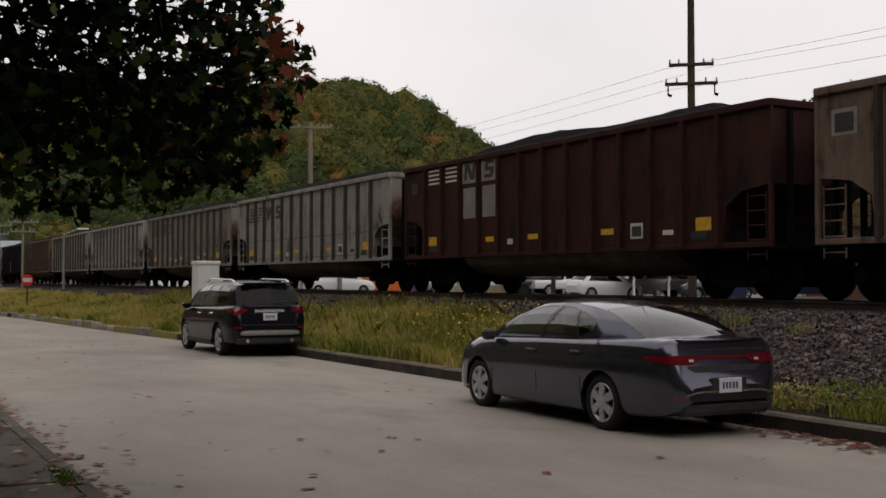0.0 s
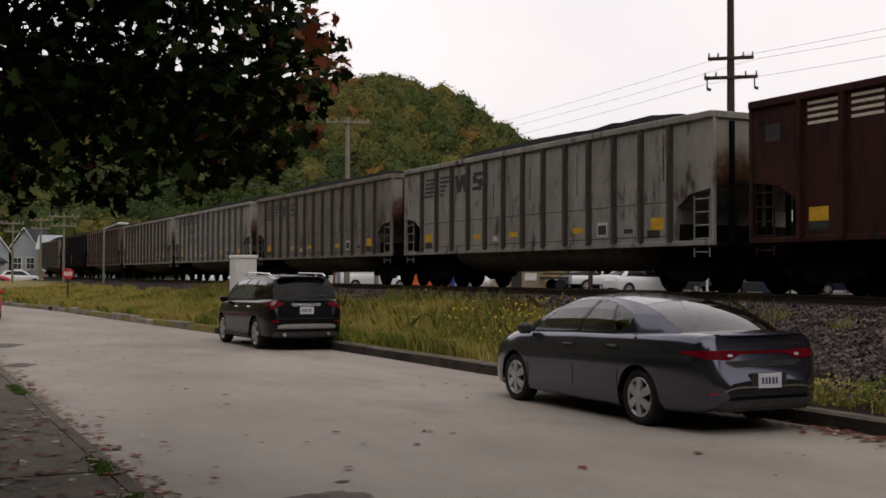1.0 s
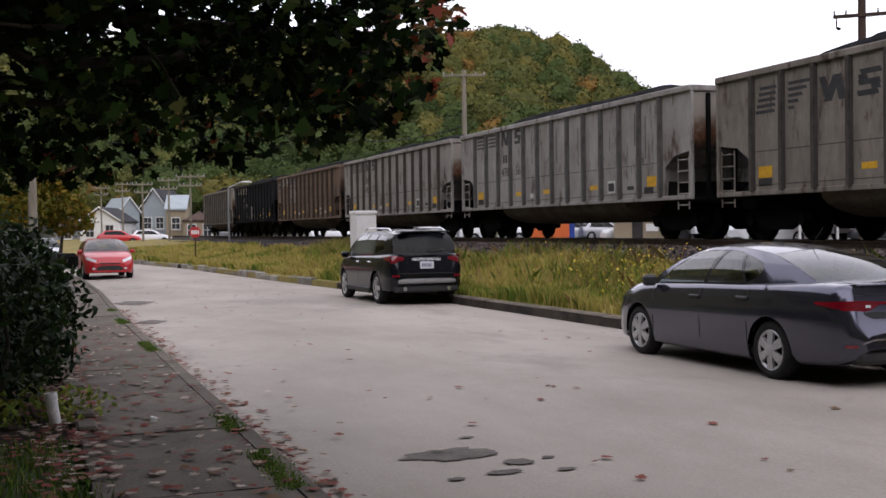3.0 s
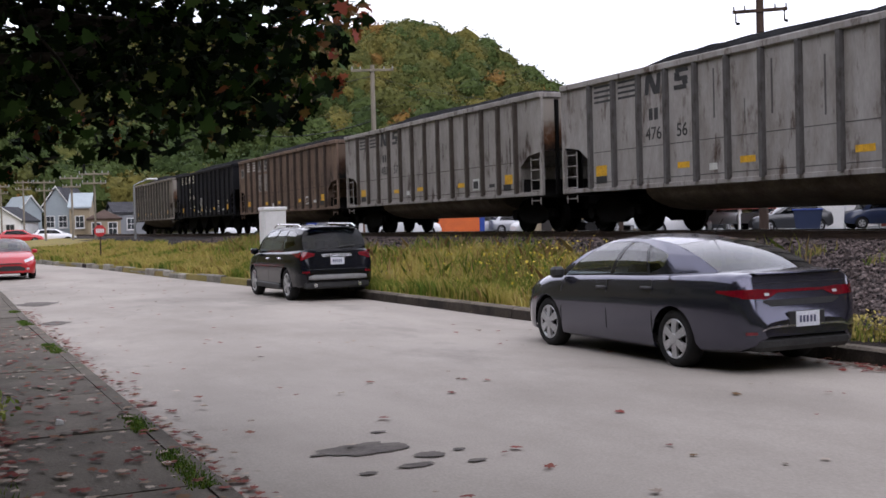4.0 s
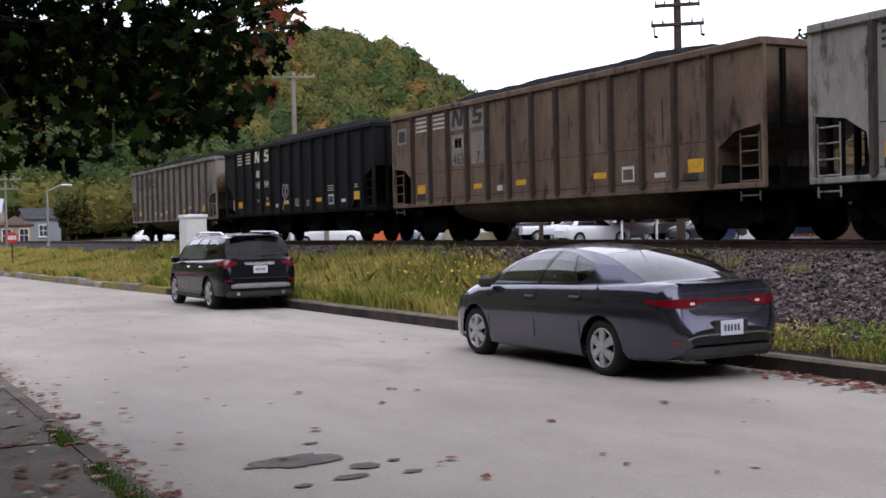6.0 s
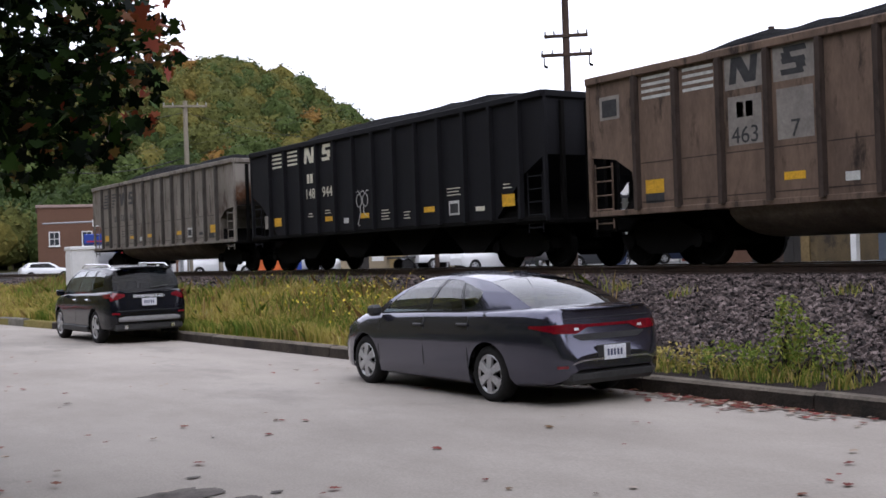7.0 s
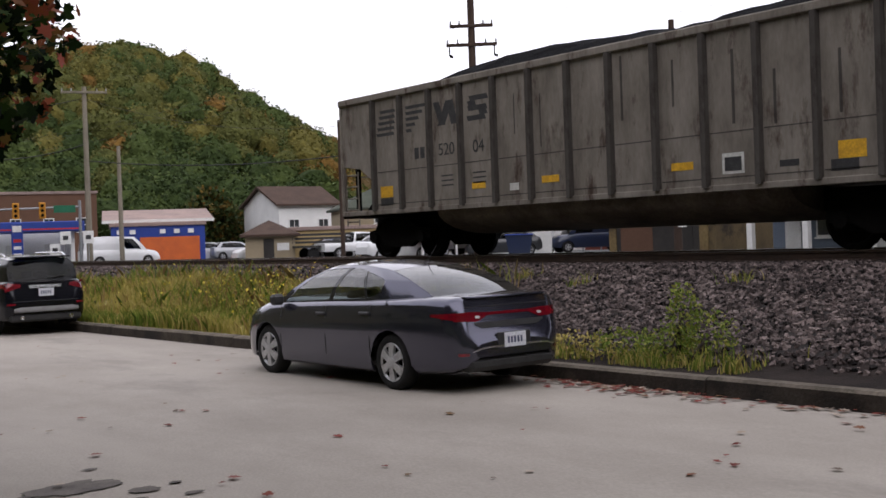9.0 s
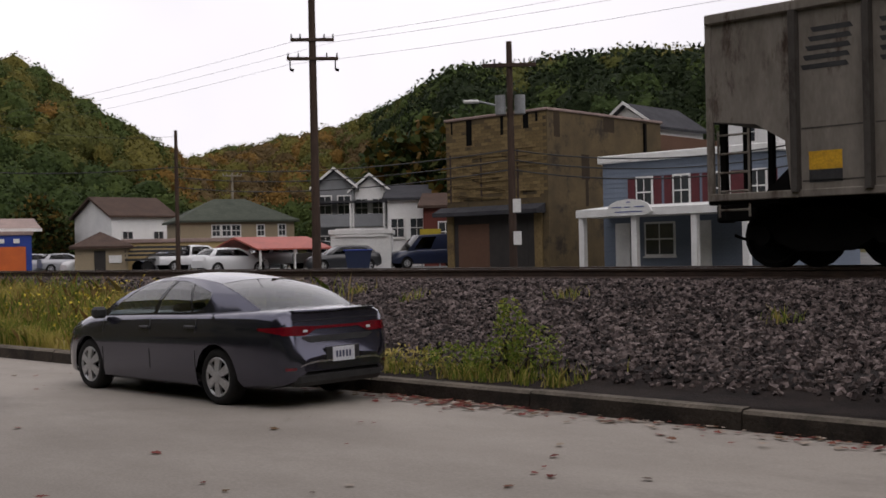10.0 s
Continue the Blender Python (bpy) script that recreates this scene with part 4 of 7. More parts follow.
def decal(car, name, material, pts, way, label="", lift=0.006, depth=3.0):
    """A thin panel laid on a car's body: rows of points thrown onto it along a direction."""
    tree, way = car_shapes[car.name], Vector(way).normalized()
    rows = []
    for r in pts:
        row = []
        for q in r:
            hit, normal, _, _ = tree.ray_cast(Vector(q) - way * depth, way)
            hit = hit if hit is not None else Vector(q)
            row.append(tuple(hit - way * lift))
        rows.append(row)
    m = M().grid(rows)
    n = (Vector(rows[0][1]) - Vector(rows[0][0])).cross(Vector(rows[1][0]) - Vector(rows[0][0]))
    if n.dot(way) > 0:
        m.f = [q[::-1] for q in m.f]
    o = part(name, m, material, car, label)
    o.data.polygons.foreach_set("use_smooth", [True] * len(o.data.polygons))
    return o


def patchwork(x0, x1, lo, hi, y, n=10, k=3):
    """Rows of points over a strip across the car: lo and hi give its edges at each x."""
    return [[(x0 + (x1 - x0) * i / n, y, lo(x0 + (x1 - x0) * i / n) + (hi(x0 + (x1 - x0) * i / n) - lo(x0 + (x1 - x0) * i / n)) * j / k) for i in range(n + 1)] for j in range(k + 1)]


def plate(car, y, z, sy):
    pl = part("number_plate", M().box(-0.155, 0.155, y - 0.006, y + 0.006, z - 0.077, z + 0.077, 0.003), PLATEM, car, "pale plate with dark bars")
    for x in (-0.1, -0.055, -0.01, 0.04, 0.085):
        part("plate_bar", M().box(x - 0.014, x + 0.014, y + sy * 0.008 - 0.001, y + sy * 0.008 + 0.001, z - 0.035, z + 0.035), PLATEINK, pl)


def sedan():
    p = dict(name="sedan", width=1.83, wheel=0.318, rim=0.222, front=2.28, rear=-2.43, axles=(1.35, -1.35), spokes=6, cover=True,
             top=[(-2.43, 0.55), (-2.41, 0.61), (-2.375, 0.65), (-2.35, 0.68), (-2.335, 0.86), (-2.32, 1.0), (-2.28, 1.03), (-2.0, 1.045), (-1.75, 1.045), (-1.3, 1.02), (0.9, 0.985), (1.05, 0.985), (1.4, 0.945), (1.75, 0.875), (2.0, 0.80), (2.15, 0.72), (2.24, 0.62), (2.28, 0.52)],
             half=[(-2.43, 0.60), (-2.40, 0.70), (-2.33, 0.80), (-2.22, 0.885), (-2.0, 0.945), (-1.7, 0.985), (-1.35, 1.0), (1.35, 1.0), (1.6, 0.98), (1.85, 0.93), (2.05, 0.84), (2.2, 0.70), (2.28, 0.50)],
             sill=[(-2.43, 0.40), (-2.39, 0.32), (-2.25, 0.25), (-1.8, 0.21), (-1, 0.18), (1, 0.18), (1.9, 0.19), (2.2, 0.22), (2.28, 0.28)],
             belt=table([(-2.43, 0.52), (-2.375, 0.63), (-2.335, 0.84), (-2.25, 0.965), (-2.0, 0.99), (-1.4, 0.985), (0, 0.945), (0.9, 0.905), (1.5, 0.86), (2.0, 0.73), (2.28, 0.48)]),
             house=dict(A=1.22, A2=0.26, D2=-1.02, D=-1.96, wr=0.55, tuck=0.74, roof=[(-1.02, 1.365), (-0.8, 1.398), (-0.5, 1.428), (-0.2, 1.440), (0.1, 1.428), (0.26, 1.408)],
                        panes=((0.07, 0.385), (0.415, 0.635), (0.65, 0.80)), lo=[(0, 0.06), (0.66, 0.07), (0.74, 0.20), (0.80, 0.48)], hi=[(0, 0.88), (0.5, 0.88), (0.62, 0.83), (0.72, 0.70), (0.80, 0.54)]),
             seats=(0.05, -0.85), handles=(0.05, -0.88), seams=(0.98, -0.06, -0.98), mirror=PLASTIC, handle_mat=PLASTIC)
    c = vehicle(pose(7.33 + 0.89, 11.44, 0.0), p, GREYPAINT, "graphite grey four-door sedan parked at the kerb", "car", "parked cars")
    back = (0, 1, 0)
    lamp_lo, lamp_hi = table([(-0.9, 0.795), (-0.45, 0.775), (-0.3, 0.837), (0.3, 0.837), (0.45, 0.775), (0.9, 0.795)]), table([(-0.9, 0.875), (-0.5, 0.88), (-0.3, 0.866), (0.3, 0.866), (0.5, 0.88), (0.9, 0.875)])
    for s in (-1, 1):
        decal(c, "tail_lamp", REDLENS, patchwork(s * 0.30, s * 0.74, lamp_lo, lamp_hi, -2.3, 10), back, "long red lamp cluster")
        decal(c, "tail_lamp_side", REDLENS, [[(s * 0.8, -2.36 + 0.06 * i, 0.795 + 0.008 * i + (0.082 - 0.010 * i) * j / 2) for i in range(7)] for j in range(3)], (-s, 0.6, 0), "red lamp wrapped round the corner")
        decal(c, "reversing_lamp", CLEARLENS, patchwork(s * 0.42, s * 0.48, lambda x: 0.81, lambda x: 0.836, -2.3, 4), back, "clear reversing lamp", 0.012)
        decal(c, "rear_reflector", REDLENS, patchwork(s * 0.62, s * 0.72, lambda x: 0.42, lambda x: 0.45, -2.3, 4), back, "", 0.012)
        decal(c, "head_lamp", CLEARLENS, [[(s * (0.50 + 0.04 * i), 2.2 - 0.045 * i, 0.60 + 0.012 * i + 0.07 * j / 2) for i in range(8)] for j in range(3)], (-s * 0.5, -1, -0.15), "clear head lamp", 0.008)
    decal(c, "tail_lamp_bridge", REDLENS, patchwork(-0.30, 0.30, lamp_lo, lamp_hi, -2.3), back, "thin red lamp bar")
    decal(c, "boot_recess", PLASTIC, patchwork(-0.50, 0.50, table([(-0.5, 0.745), (-0.42, 0.70), (0.42, 0.70), (0.5, 0.745)]), lambda x: 0.765, -2.3), back, "dark ribbed boot panel")
    decal(c, "bumper_trim", CHROME, patchwork(-0.58, 0.58, table([(-0.58, 0.455), (-0.45, 0.49), (0.45, 0.49), (0.58, 0.455)]), table([(-0.58, 0.47), (-0.45, 0.51), (0.45, 0.51), (0.58, 0.47)]), -2.3), back, "thin bright line", 0.012)
    decal(c, "boot_seam", PLASTIC, patchwork(-0.60, 0.60, lambda x: 0.93, lambda x: 0.937, -2.3), back)
    decal(c, "fuel_flap", GREYPAINT, [[(0.9, -1.5 + 0.035 * i, 0.82 + 0.035 * j) for i in range(5)] for j in range(5)], (-1, 0, 0))
    plate(c, -2.44, 0.56, -1)
    part("plate_recess", M().box(-0.24, 0.24, -2.434, -2.40, 0.47, 0.645, 0.01), PLASTIC, c)
    # lip along the boot's edge
    lip = [[(u * 0.57, -2.33 - 0.03 * (1 - u * u) + dy, 1.03 + dz) for u in [-1 + j / 8 for j in range(17)]] for dy, dz in ((0.12, 0.004), (0.05, 0.014), (0.012, 0.012), (0.008, 0.0), (0.05, -0.02))]
    smoothly(part("boot_lip", M().grid(lip), GREYPAINT, c, recalc=True), 50)
    part("lower_valance", M().box(-0.62, 0.62, -2.41, -2.2, 0.24, 0.40, 0.05), PLASTIC, c, "black bumper valance")
    part("aerial", M().tube((0, -0.95, 1.42), (0, -1.12, 1.60), 0.006, 0.003, 6), PLASTIC, c)
    return c


def suv():
    p = dict(name="sport_utility_car", width=1.81, wheel=0.355, rim=0.255, front=2.24, rear=-2.28, axles=(1.345, -1.345), spokes=5,
             top=[(-2.28, 0.66), (-2.265, 0.90), (-2.23, 1.08), (-2.15, 1.13), (-1.9, 1.13), (0.9, 1.06), (1.1, 1.06), (1.6, 1.0), (1.95, 0.92), (2.1, 0.84), (2.2, 0.72), (2.24, 0.6)],
             half=[(-2.28, 0.76), (-2.26, 0.84), (-2.2, 0.905), (-2.0, 0.96), (-1.7, 0.99), (-1.3, 1.0), (1.35, 1.0), (1.7, 0.965), (1.95, 0.90), (2.12, 0.78), (2.24, 0.6)],
             sill=[(-2.28, 0.44), (-2.2, 0.34), (-1.9, 0.29), (-1, 0.25), (1, 0.25), (1.9, 0.28), (2.24, 0.36)],
             belt=table([(-2.28, 0.62), (-2.25, 0.95), (-2.15, 1.06), (0, 1.03), (0.95, 1.0), (1.6, 0.93), (2.0, 0.82), (2.24, 0.55)]),
             house=dict(A=1.25, A2=0.45, D2=-1.93, D=-2.16, wr=0.62, tuck=0.84, roof=[(-1.95, 1.585), (-1.4, 1.635), (-0.4, 1.655), (0.45, 1.615)], rear_glass=PRIVACY,
                        panes=((0.06, 0.36), (0.385, 0.63), (0.65, 0.88)), lo=[(0, 0.06), (0.6, 0.08), (0.88, 0.26)], hi=[(0, 0.88), (0.6, 0.86), (0.88, 0.78)]),
             seats=(0.1, -0.8), handles=(0.05, -0.9), seams=(0.98, -0.02, -0.98), mirror=BLACKPAINT, handle_mat=CHROME)
    c = vehicle(pose(7.16 + 0.92, 25.4, 0.0), p, BLACKPAINT, "black sport utility car parked at the kerb", "car", "parked cars")
    back = (0, 1, 0)
    for s in (-1, 1):
        decal(c, "tail_lamp", REDLENS, patchwork(s * 0.50, s * 0.80, table([(-0.8, 0.90), (-0.46, 1.0), (0.46, 1.0), (0.8, 0.90)]), table([(-0.8, 1.09), (-0.46, 1.04), (0.46, 1.04), (0.8, 1.09)]), -2.2, 8), back, "red wrap-round lamp", 0.01)
        decal(c, "tail_lamp_side", REDLENS, [[(s * 0.9, -2.2 + 0.07 * i, 0.95 + (0.11 - 0.012 * i) * j / 2 + 0.01 * i) for i in range(6)] for j in range(3)], (-s, 0.4, 0), "red lamp on the flank", 0.01)
        decal(c, "head_lamp", CLEARLENS, [[(s * (0.5 + 0.04 * i), 2.1 - 0.05 * i, 0.72 + 0.014 * i + 0.07 * j / 2) for i in range(8)] for j in range(3)], (-s * 0.5, -1, -0.15), "clear head lamp", 0.008)
        decal(c, "rear_reflector", REDLENS, patchwork(s * 0.62, s * 0.78, lambda x: 0.62, lambda x: 0.66, -2.2, 4), back, "", 0.01)
        part("roof_rail", M().tube((s * 0.62, -1.75, 1.60), (s * 0.62, -1.55, 1.665), 0.018, n=6).tube((s * 0.62, -1.55, 1.665), (s * 0.62, 0.05, 1.68), 0.018, n=6).tube((s * 0.62, 0.05, 1.68), (s * 0.62, 0.3, 1.61), 0.018, n=6), CHROME, c)
        part("exhaust_tip", M().tube((s * 0.5, -2.3, 0.36), (s * 0.5, -2.1, 0.36), 0.045, n=10), CHROME, c)
        part("side_sill", M().box(s * 0.9 - 0.03, s * 0.9 + 0.03, -0.95, 0.95, 0.24, 0.36, 0.02), PLASTIC, c)
    decal(c, "handle_strip", CHROME, patchwork(-0.33, 0.33, lambda x: 0.965, lambda x: 1.025, -2.2), back, "bright chrome tailgate strip", 0.018)
    decal(c, "bumper_guard", SKIDPLATE, patchwork(-0.66, 0.66, table([(-0.7, 0.50), (-0.55, 0.42), (0.55, 0.42), (0.7, 0.50)]), table([(-0.7, 0.54), (-0.55, 0.58), (0.55, 0.58), (0.7, 0.54)]), -2.2), back, "silver bumper guard", 0.02)
    decal(c, "tailgate_seam", PLASTIC, patchwork(-0.68, 0.68, lambda x: 0.69, lambda x: 0.70, -2.2), back)
    part("lower_valance", M().box(-0.74, 0.74, -2.26, -2.15, 0.28, 0.45, 0.04), PLASTIC, c)
    part("wiper", M().tube((0.05, -2.27, 1.16), (0.42, -2.24, 1.20), 0.012, n=6), PLASTIC, c)
    part("spoiler", M().box(-0.58, 0.58, -2.14, -1.85, 1.575, 1.61, 0.012), BLACKPAINT, c)
    plate(c, -2.295, 0.87, -1)
    return c


HATCH = dict(name="hatchback", width=1.82, wheel=0.32, rim=0.21, front=2.15, rear=-2.1, axles=(1.32, -1.32), spokes=5,
             top=[(-2.1, 0.75), (-2.05, 0.98), (-1.9, 1.06), (-1.5, 1.05), (0.9, 0.98), (1.1, 0.98), (1.6, 0.90), (1.95, 0.78), (2.15, 0.58)],
             half=[(-2.1, 0.72), (-2.0, 0.88), (-1.8, 0.95), (-1.2, 1.0), (1.2, 1.0), (1.6, 0.97), (1.85, 0.92), (2.02, 0.84), (2.15, 0.62)],
             sill=[(-2.1, 0.38), (-1.8, 0.24), (-1, 0.2), (1, 0.2), (1.9, 0.2), (2.15, 0.26)],
             belt=table([(-2.1, 0.92), (-1.3, 0.98), (0.9, 0.92), (1.6, 0.84), (2.15, 0.55)]),
             house=dict(A=1.15, A2=0.3, D2=-1.35, D=-1.85, wb=0.80, wr=0.58, roof=[(-1.4, 1.42), (-0.4, 1.47), (0.3, 1.44)], panes=((0.13, 0.42), (0.46, 0.74), (0.77, 0.88))),
             seats=(0.05, -0.85), handles=(0.0, -0.9), seams=(0.95, -0.08, -1.0))


def red_car():
    c = vehicle(pose(2.62, 44.2, 0.0, 0, 0, 182), HATCH, REDPAINT, "bright red hatchback standing beside the footpath", "car", "parked cars")
    for s in (-1, 1):
        decal(c, "head_lamp", CLEARLENS, [[(s * (0.46 + 0.045 * i), 2.1 - 0.05 * i, 0.60 + 0.016 * i + 0.10 * j / 2) for i in range(8)] for j in range(3)], (-s * 0.3, -1, -0.1), "clear head lamp", 0.01)
        decal(c, "fog_lamp", CLEARLENS, patchwork(s * 0.5, s * 0.6, lambda x: 0.36, lambda x: 0.43, 2.1, 3), (0, -1, 0), "", 0.01)
    decal(c, "grille", PLASTIC, patchwork(-0.46, 0.46, lambda x: 0.33, table([(-0.46, 0.42), (-0.3, 0.5), (0.3, 0.5), (0.46, 0.42)]), 2.1), (0, -1, 0), "black lower grille", 0.01)
    decal(c, "upper_grille", PLASTIC, patchwork(-0.36, 0.36, lambda x: 0.56, lambda x: 0.60, 2.1), (0, -1, 0), "", 0.01)
    return c


SEDAN, SUV, RED = sedan(), suv(), red_car()

# ---- the town beyond the railway ----
def wallpaint(name, c, c2=None, c3=None, spot=0.66):
    return mat(name, c, c2 or tuple(v * 0.88 for v in c), 0.9, scale=0.7, fine=12, bump=0.3, c3=c3, spot=spot, grain=0.2)


W_WHITE = wallpaint("white_siding", (0.80, 0.80, 0.78))
W_BLUE = wallpaint("blue_grey_siding", (0.17, 0.205, 0.26))
W_TAN = wallpaint("tan_wall", (0.34, 0.28, 0.19))
W_YELLOW = wallpaint("yellow_block_wall", (0.44, 0.33, 0.16))
W_GREY = wallpaint("grey_siding", (0.24, 0.25, 0.26))
W_PALE = wallpaint("pale_blue_siding", (0.36, 0.41, 0.43))
W_RED = wallpaint("dark_red_siding", (0.14, 0.045, 0.035))
W_BRICK = wallpaint("brown_brick_wall", (0.135, 0.075, 0.05))
B_BRICK = mat("yellow_brown_brick", (0.20, 0.145, 0.068), (0.14, 0.10, 0.048), 0.95, scale=0.6, fine=9, bump=0.4, c3=(0.06, 0.045, 0.03), spot=0.6, vary=0.25)
MORTAR = wallpaint("stained_mortar", (0.135, 0.10, 0.052), (0.085, 0.064, 0.037), (0.04, 0.032, 0.024), 0.58)
MORTARDARK = wallpaint("damp_stain", (0.05, 0.036, 0.022), (0.035, 0.026, 0.018))
R_BROWN = mat("brown_shingles", (0.085, 0.055, 0.042), (0.06, 0.04, 0.032), 0.95, scale=1, fine=8, bump=0.5)
R_GREEN = mat("green_shingles", (0.075, 0.085, 0.065), (0.05, 0.058, 0.045), 0.95, scale=1, fine=8, bump=0.5)
R_GREY = mat("grey_shingles", (0.055, 0.055, 0.06), (0.035, 0.035, 0.04), 0.95, scale=1, fine=8, bump=0.5)
R_RED = mat("red_metal_roof", (0.42, 0.10, 0.07), (0.33, 0.08, 0.06), 0.6, scale=1, fine=8, bump=0.1)
R_PINK = mat("pale_flat_roof", (0.34, 0.25, 0.22), (0.25, 0.19, 0.17), 0.9, scale=0.5, fine=8)
TRIM = mat("white_trim", (0.78, 0.78, 0.76), (0.68, 0.68, 0.66), 0.7, scale=2, bump=0.05)
SHUTTER = mat("maroon_shutter", (0.10, 0.012, 0.018), (0.075, 0.01, 0.014), 0.7, scale=4, bump=0.05)
PANE = mat("window_pane", (0.03, 0.035, 0.04), (0.05, 0.055, 0.06), 0.08, scale=1, bump=0, spec=0.8)
DARKDOOR = mat("dark_opening", (0.02, 0.018, 0.016), (0.035, 0.03, 0.027), 0.8, scale=1)
S_BLUE = mat("blue_sign_paint", (0.015, 0.05, 0.30), (0.012, 0.04, 0.24), 0.5, scale=1, bump=0.03)
S_ORANGE = mat("orange_panel", (0.62, 0.13, 0.02), (0.5, 0.10, 0.02), 0.6, scale=1, bump=0.05)
S_YELLOW = mat("yellow_board_paint", (0.55, 0.42, 0.03), (0.45, 0.33, 0.03), 0.7, scale=2, bump=0.05)
S_GREEN = mat("green_road_sign", (0.01, 0.16, 0.08), (0.01, 0.12, 0.06), 0.5, scale=1, bump=0)
S_RED = mat("red_road_sign", (0.50, 0.02, 0.025), (0.42, 0.02, 0.02), 0.5, scale=3, bump=0)
POLEWOOD = mat("brown_pole_wood", (0.075, 0.05, 0.038), (0.045, 0.032, 0.026), 0.95, scale=1.5, fine=20, bump=0.5, stretch=(1, 1, 0.1))
POLEPALE = mat("weathered_pole_wood", (0.26, 0.23, 0.18), (0.18, 0.16, 0.125), 0.95, scale=1.5, fine=20, bump=0.5, stretch=(1, 1, 0.1))
GALV = mat("galvanised_steel", (0.33, 0.34, 0.35), (0.25, 0.26, 0.27), 0.5, 0.5, scale=3, bump=0.05)
WIREM = mat("black_cable", (0.02, 0.02, 0.02), (0.03, 0.03, 0.03), 0.7, scale=3, bump=0)
AMBER = mat("amber_signal_case", (0.60, 0.26, 0.01), (0.5, 0.2, 0.01), 0.5, scale=3, bump=0)
CABINET = mat("grey_cabinet_paint", (0.72, 0.72, 0.71), (0.62, 0.62, 0.61), 0.5, scale=1.5, fine=20, bump=0.02, grain=0.08)


def window(b, x, z, w, h, y=0.0, shutters=None, bars=True):
    """A window on the wall that faces -y, in the building's space."""
    fr = part("window", M().box(x - w / 2 - 0.09, x + w / 2 + 0.09, y - 0.07, y + 0.05, z - h / 2 - 0.09, z + h / 2 + 0.09, 0.015), TRIM, b)
    part("pane", M().box(x - w / 2, x + w / 2, y - 0.085, y - 0.06, z - h / 2, z + h / 2), PANE, fr)
    part("sill", M().box(x - w / 2 - 0.14, x + w / 2 + 0.14, y - 0.13, y + 0.02, z - h / 2 - 0.16, z - h / 2 - 0.09), TRIM, fr)
    if bars:
        part("glazing_bar", M().box(x - w / 2, x + w / 2, y - 0.095, y - 0.082, z - 0.03, z + 0.03).box(x - 0.02, x + 0.02, y - 0.094, y - 0.083, z - h / 2, z + h / 2), TRIM, fr)
    if shutters:
        for s in (-1, 1):
            part("shutter", M().box(x + s * (w / 2 + 0.32) - 0.2, x + s * (w / 2 + 0.32) + 0.2, y - 0.06, y, z - h / 2 - 0.06, z + h / 2 + 0.06, 0.01), shutters, b)


def building(name, m, w, d, h, wall, roof, rise, style, label, over=0.35, storeys=1, wins=0, category="house"):
    """A building whose front faces its -y; its origin is the front left corner on the ground."""
    b = thing(name, m, label, category, "town buildings")
    part("wall", M().box(0, w, 0, d, 0, h), wall, b)
    o = over
    if style == "flat":
        r = M().box(-0.12, w + 0.12, -0.12, d + 0.12, h, h + 0.28, 0.03)
        part("roof", r, roof, b)
    elif style == "hip":
        k = min(w, d) / 2
        v = [(-o, -o, h), (w + o, -o, h), (w + o, d + o, h), (-o, d + o, h), (min(k, w / 2), d / 2, h + rise), (max(w - k, w / 2), d / 2, h + rise)]
        v += [(x, y, z - 0.15) for x, y, z in v[:4]]
        part("roof", M().add(v, [(0, 1, 5, 4), (1, 2, 5), (2, 3, 4, 5), (3, 0, 4), (6, 7, 1, 0), (7, 8, 2, 1), (8, 9, 3, 2), (9, 6, 0, 3), (9, 8, 7, 6)]), roof, b, recalc=True)
    else:
        if style == "gable_front":
            out = [(-o, h - 0.1), (w / 2, h + rise), (w + o, h - 0.1), (w + o, h - 0.28), (w / 2, h + rise - 0.2), (-o, h - 0.28)]
            part("roof", M().prism(out, -o, d + o, "y"), roof, b, recalc=True)
            part("gable", M().prism([(0.02, h - 0.02), (w / 2, h + rise - 0.22), (w - 0.02, h - 0.02)], 0.02, d - 0.02, "y"), wall, b, recalc=True)
            m2 = M()
            for s in (-1, 1):
                a, c = (w / 2 + s * (w / 2 + o), h - 0.2), (w / 2, h + rise - 0.1)
                m2.prism([a, (a[0], a[1] + 0.2), (c[0], c[1] + 0.2), c], -o - 0.06, -o - 0.01, "y")
            part("verge_board", m2, TRIM, b, recalc=True)
        else:
            out = [(-o, h - 0.1), (d / 2, h + rise), (d + o, h - 0.1), (d + o, h - 0.28), (d / 2, h + rise - 0.2), (-o, h - 0.28)]
            part("roof", M().prism(out, -o, w + o, "x"), roof, b, recalc=True)
            part("gable", M().prism([(0.02, h - 0.02), (d / 2, h + rise - 0.22), (d - 0.02, h - 0.02)], 0.02, w - 0.02, "x"), wall, b, recalc=True)
    for st in range(storeys):
        for i in range(wins):
            x = w * (i + 0.5) / wins
            window(b, x, h * (st + 0.55) / storeys, 0.85, 1.25)
    return b


def facing(az, r, z=FAR_Z, turn=None):
    x, y, _ = polar(az, r)
    return pose(x, y, z, 0, 0, -az if turn is None else turn)


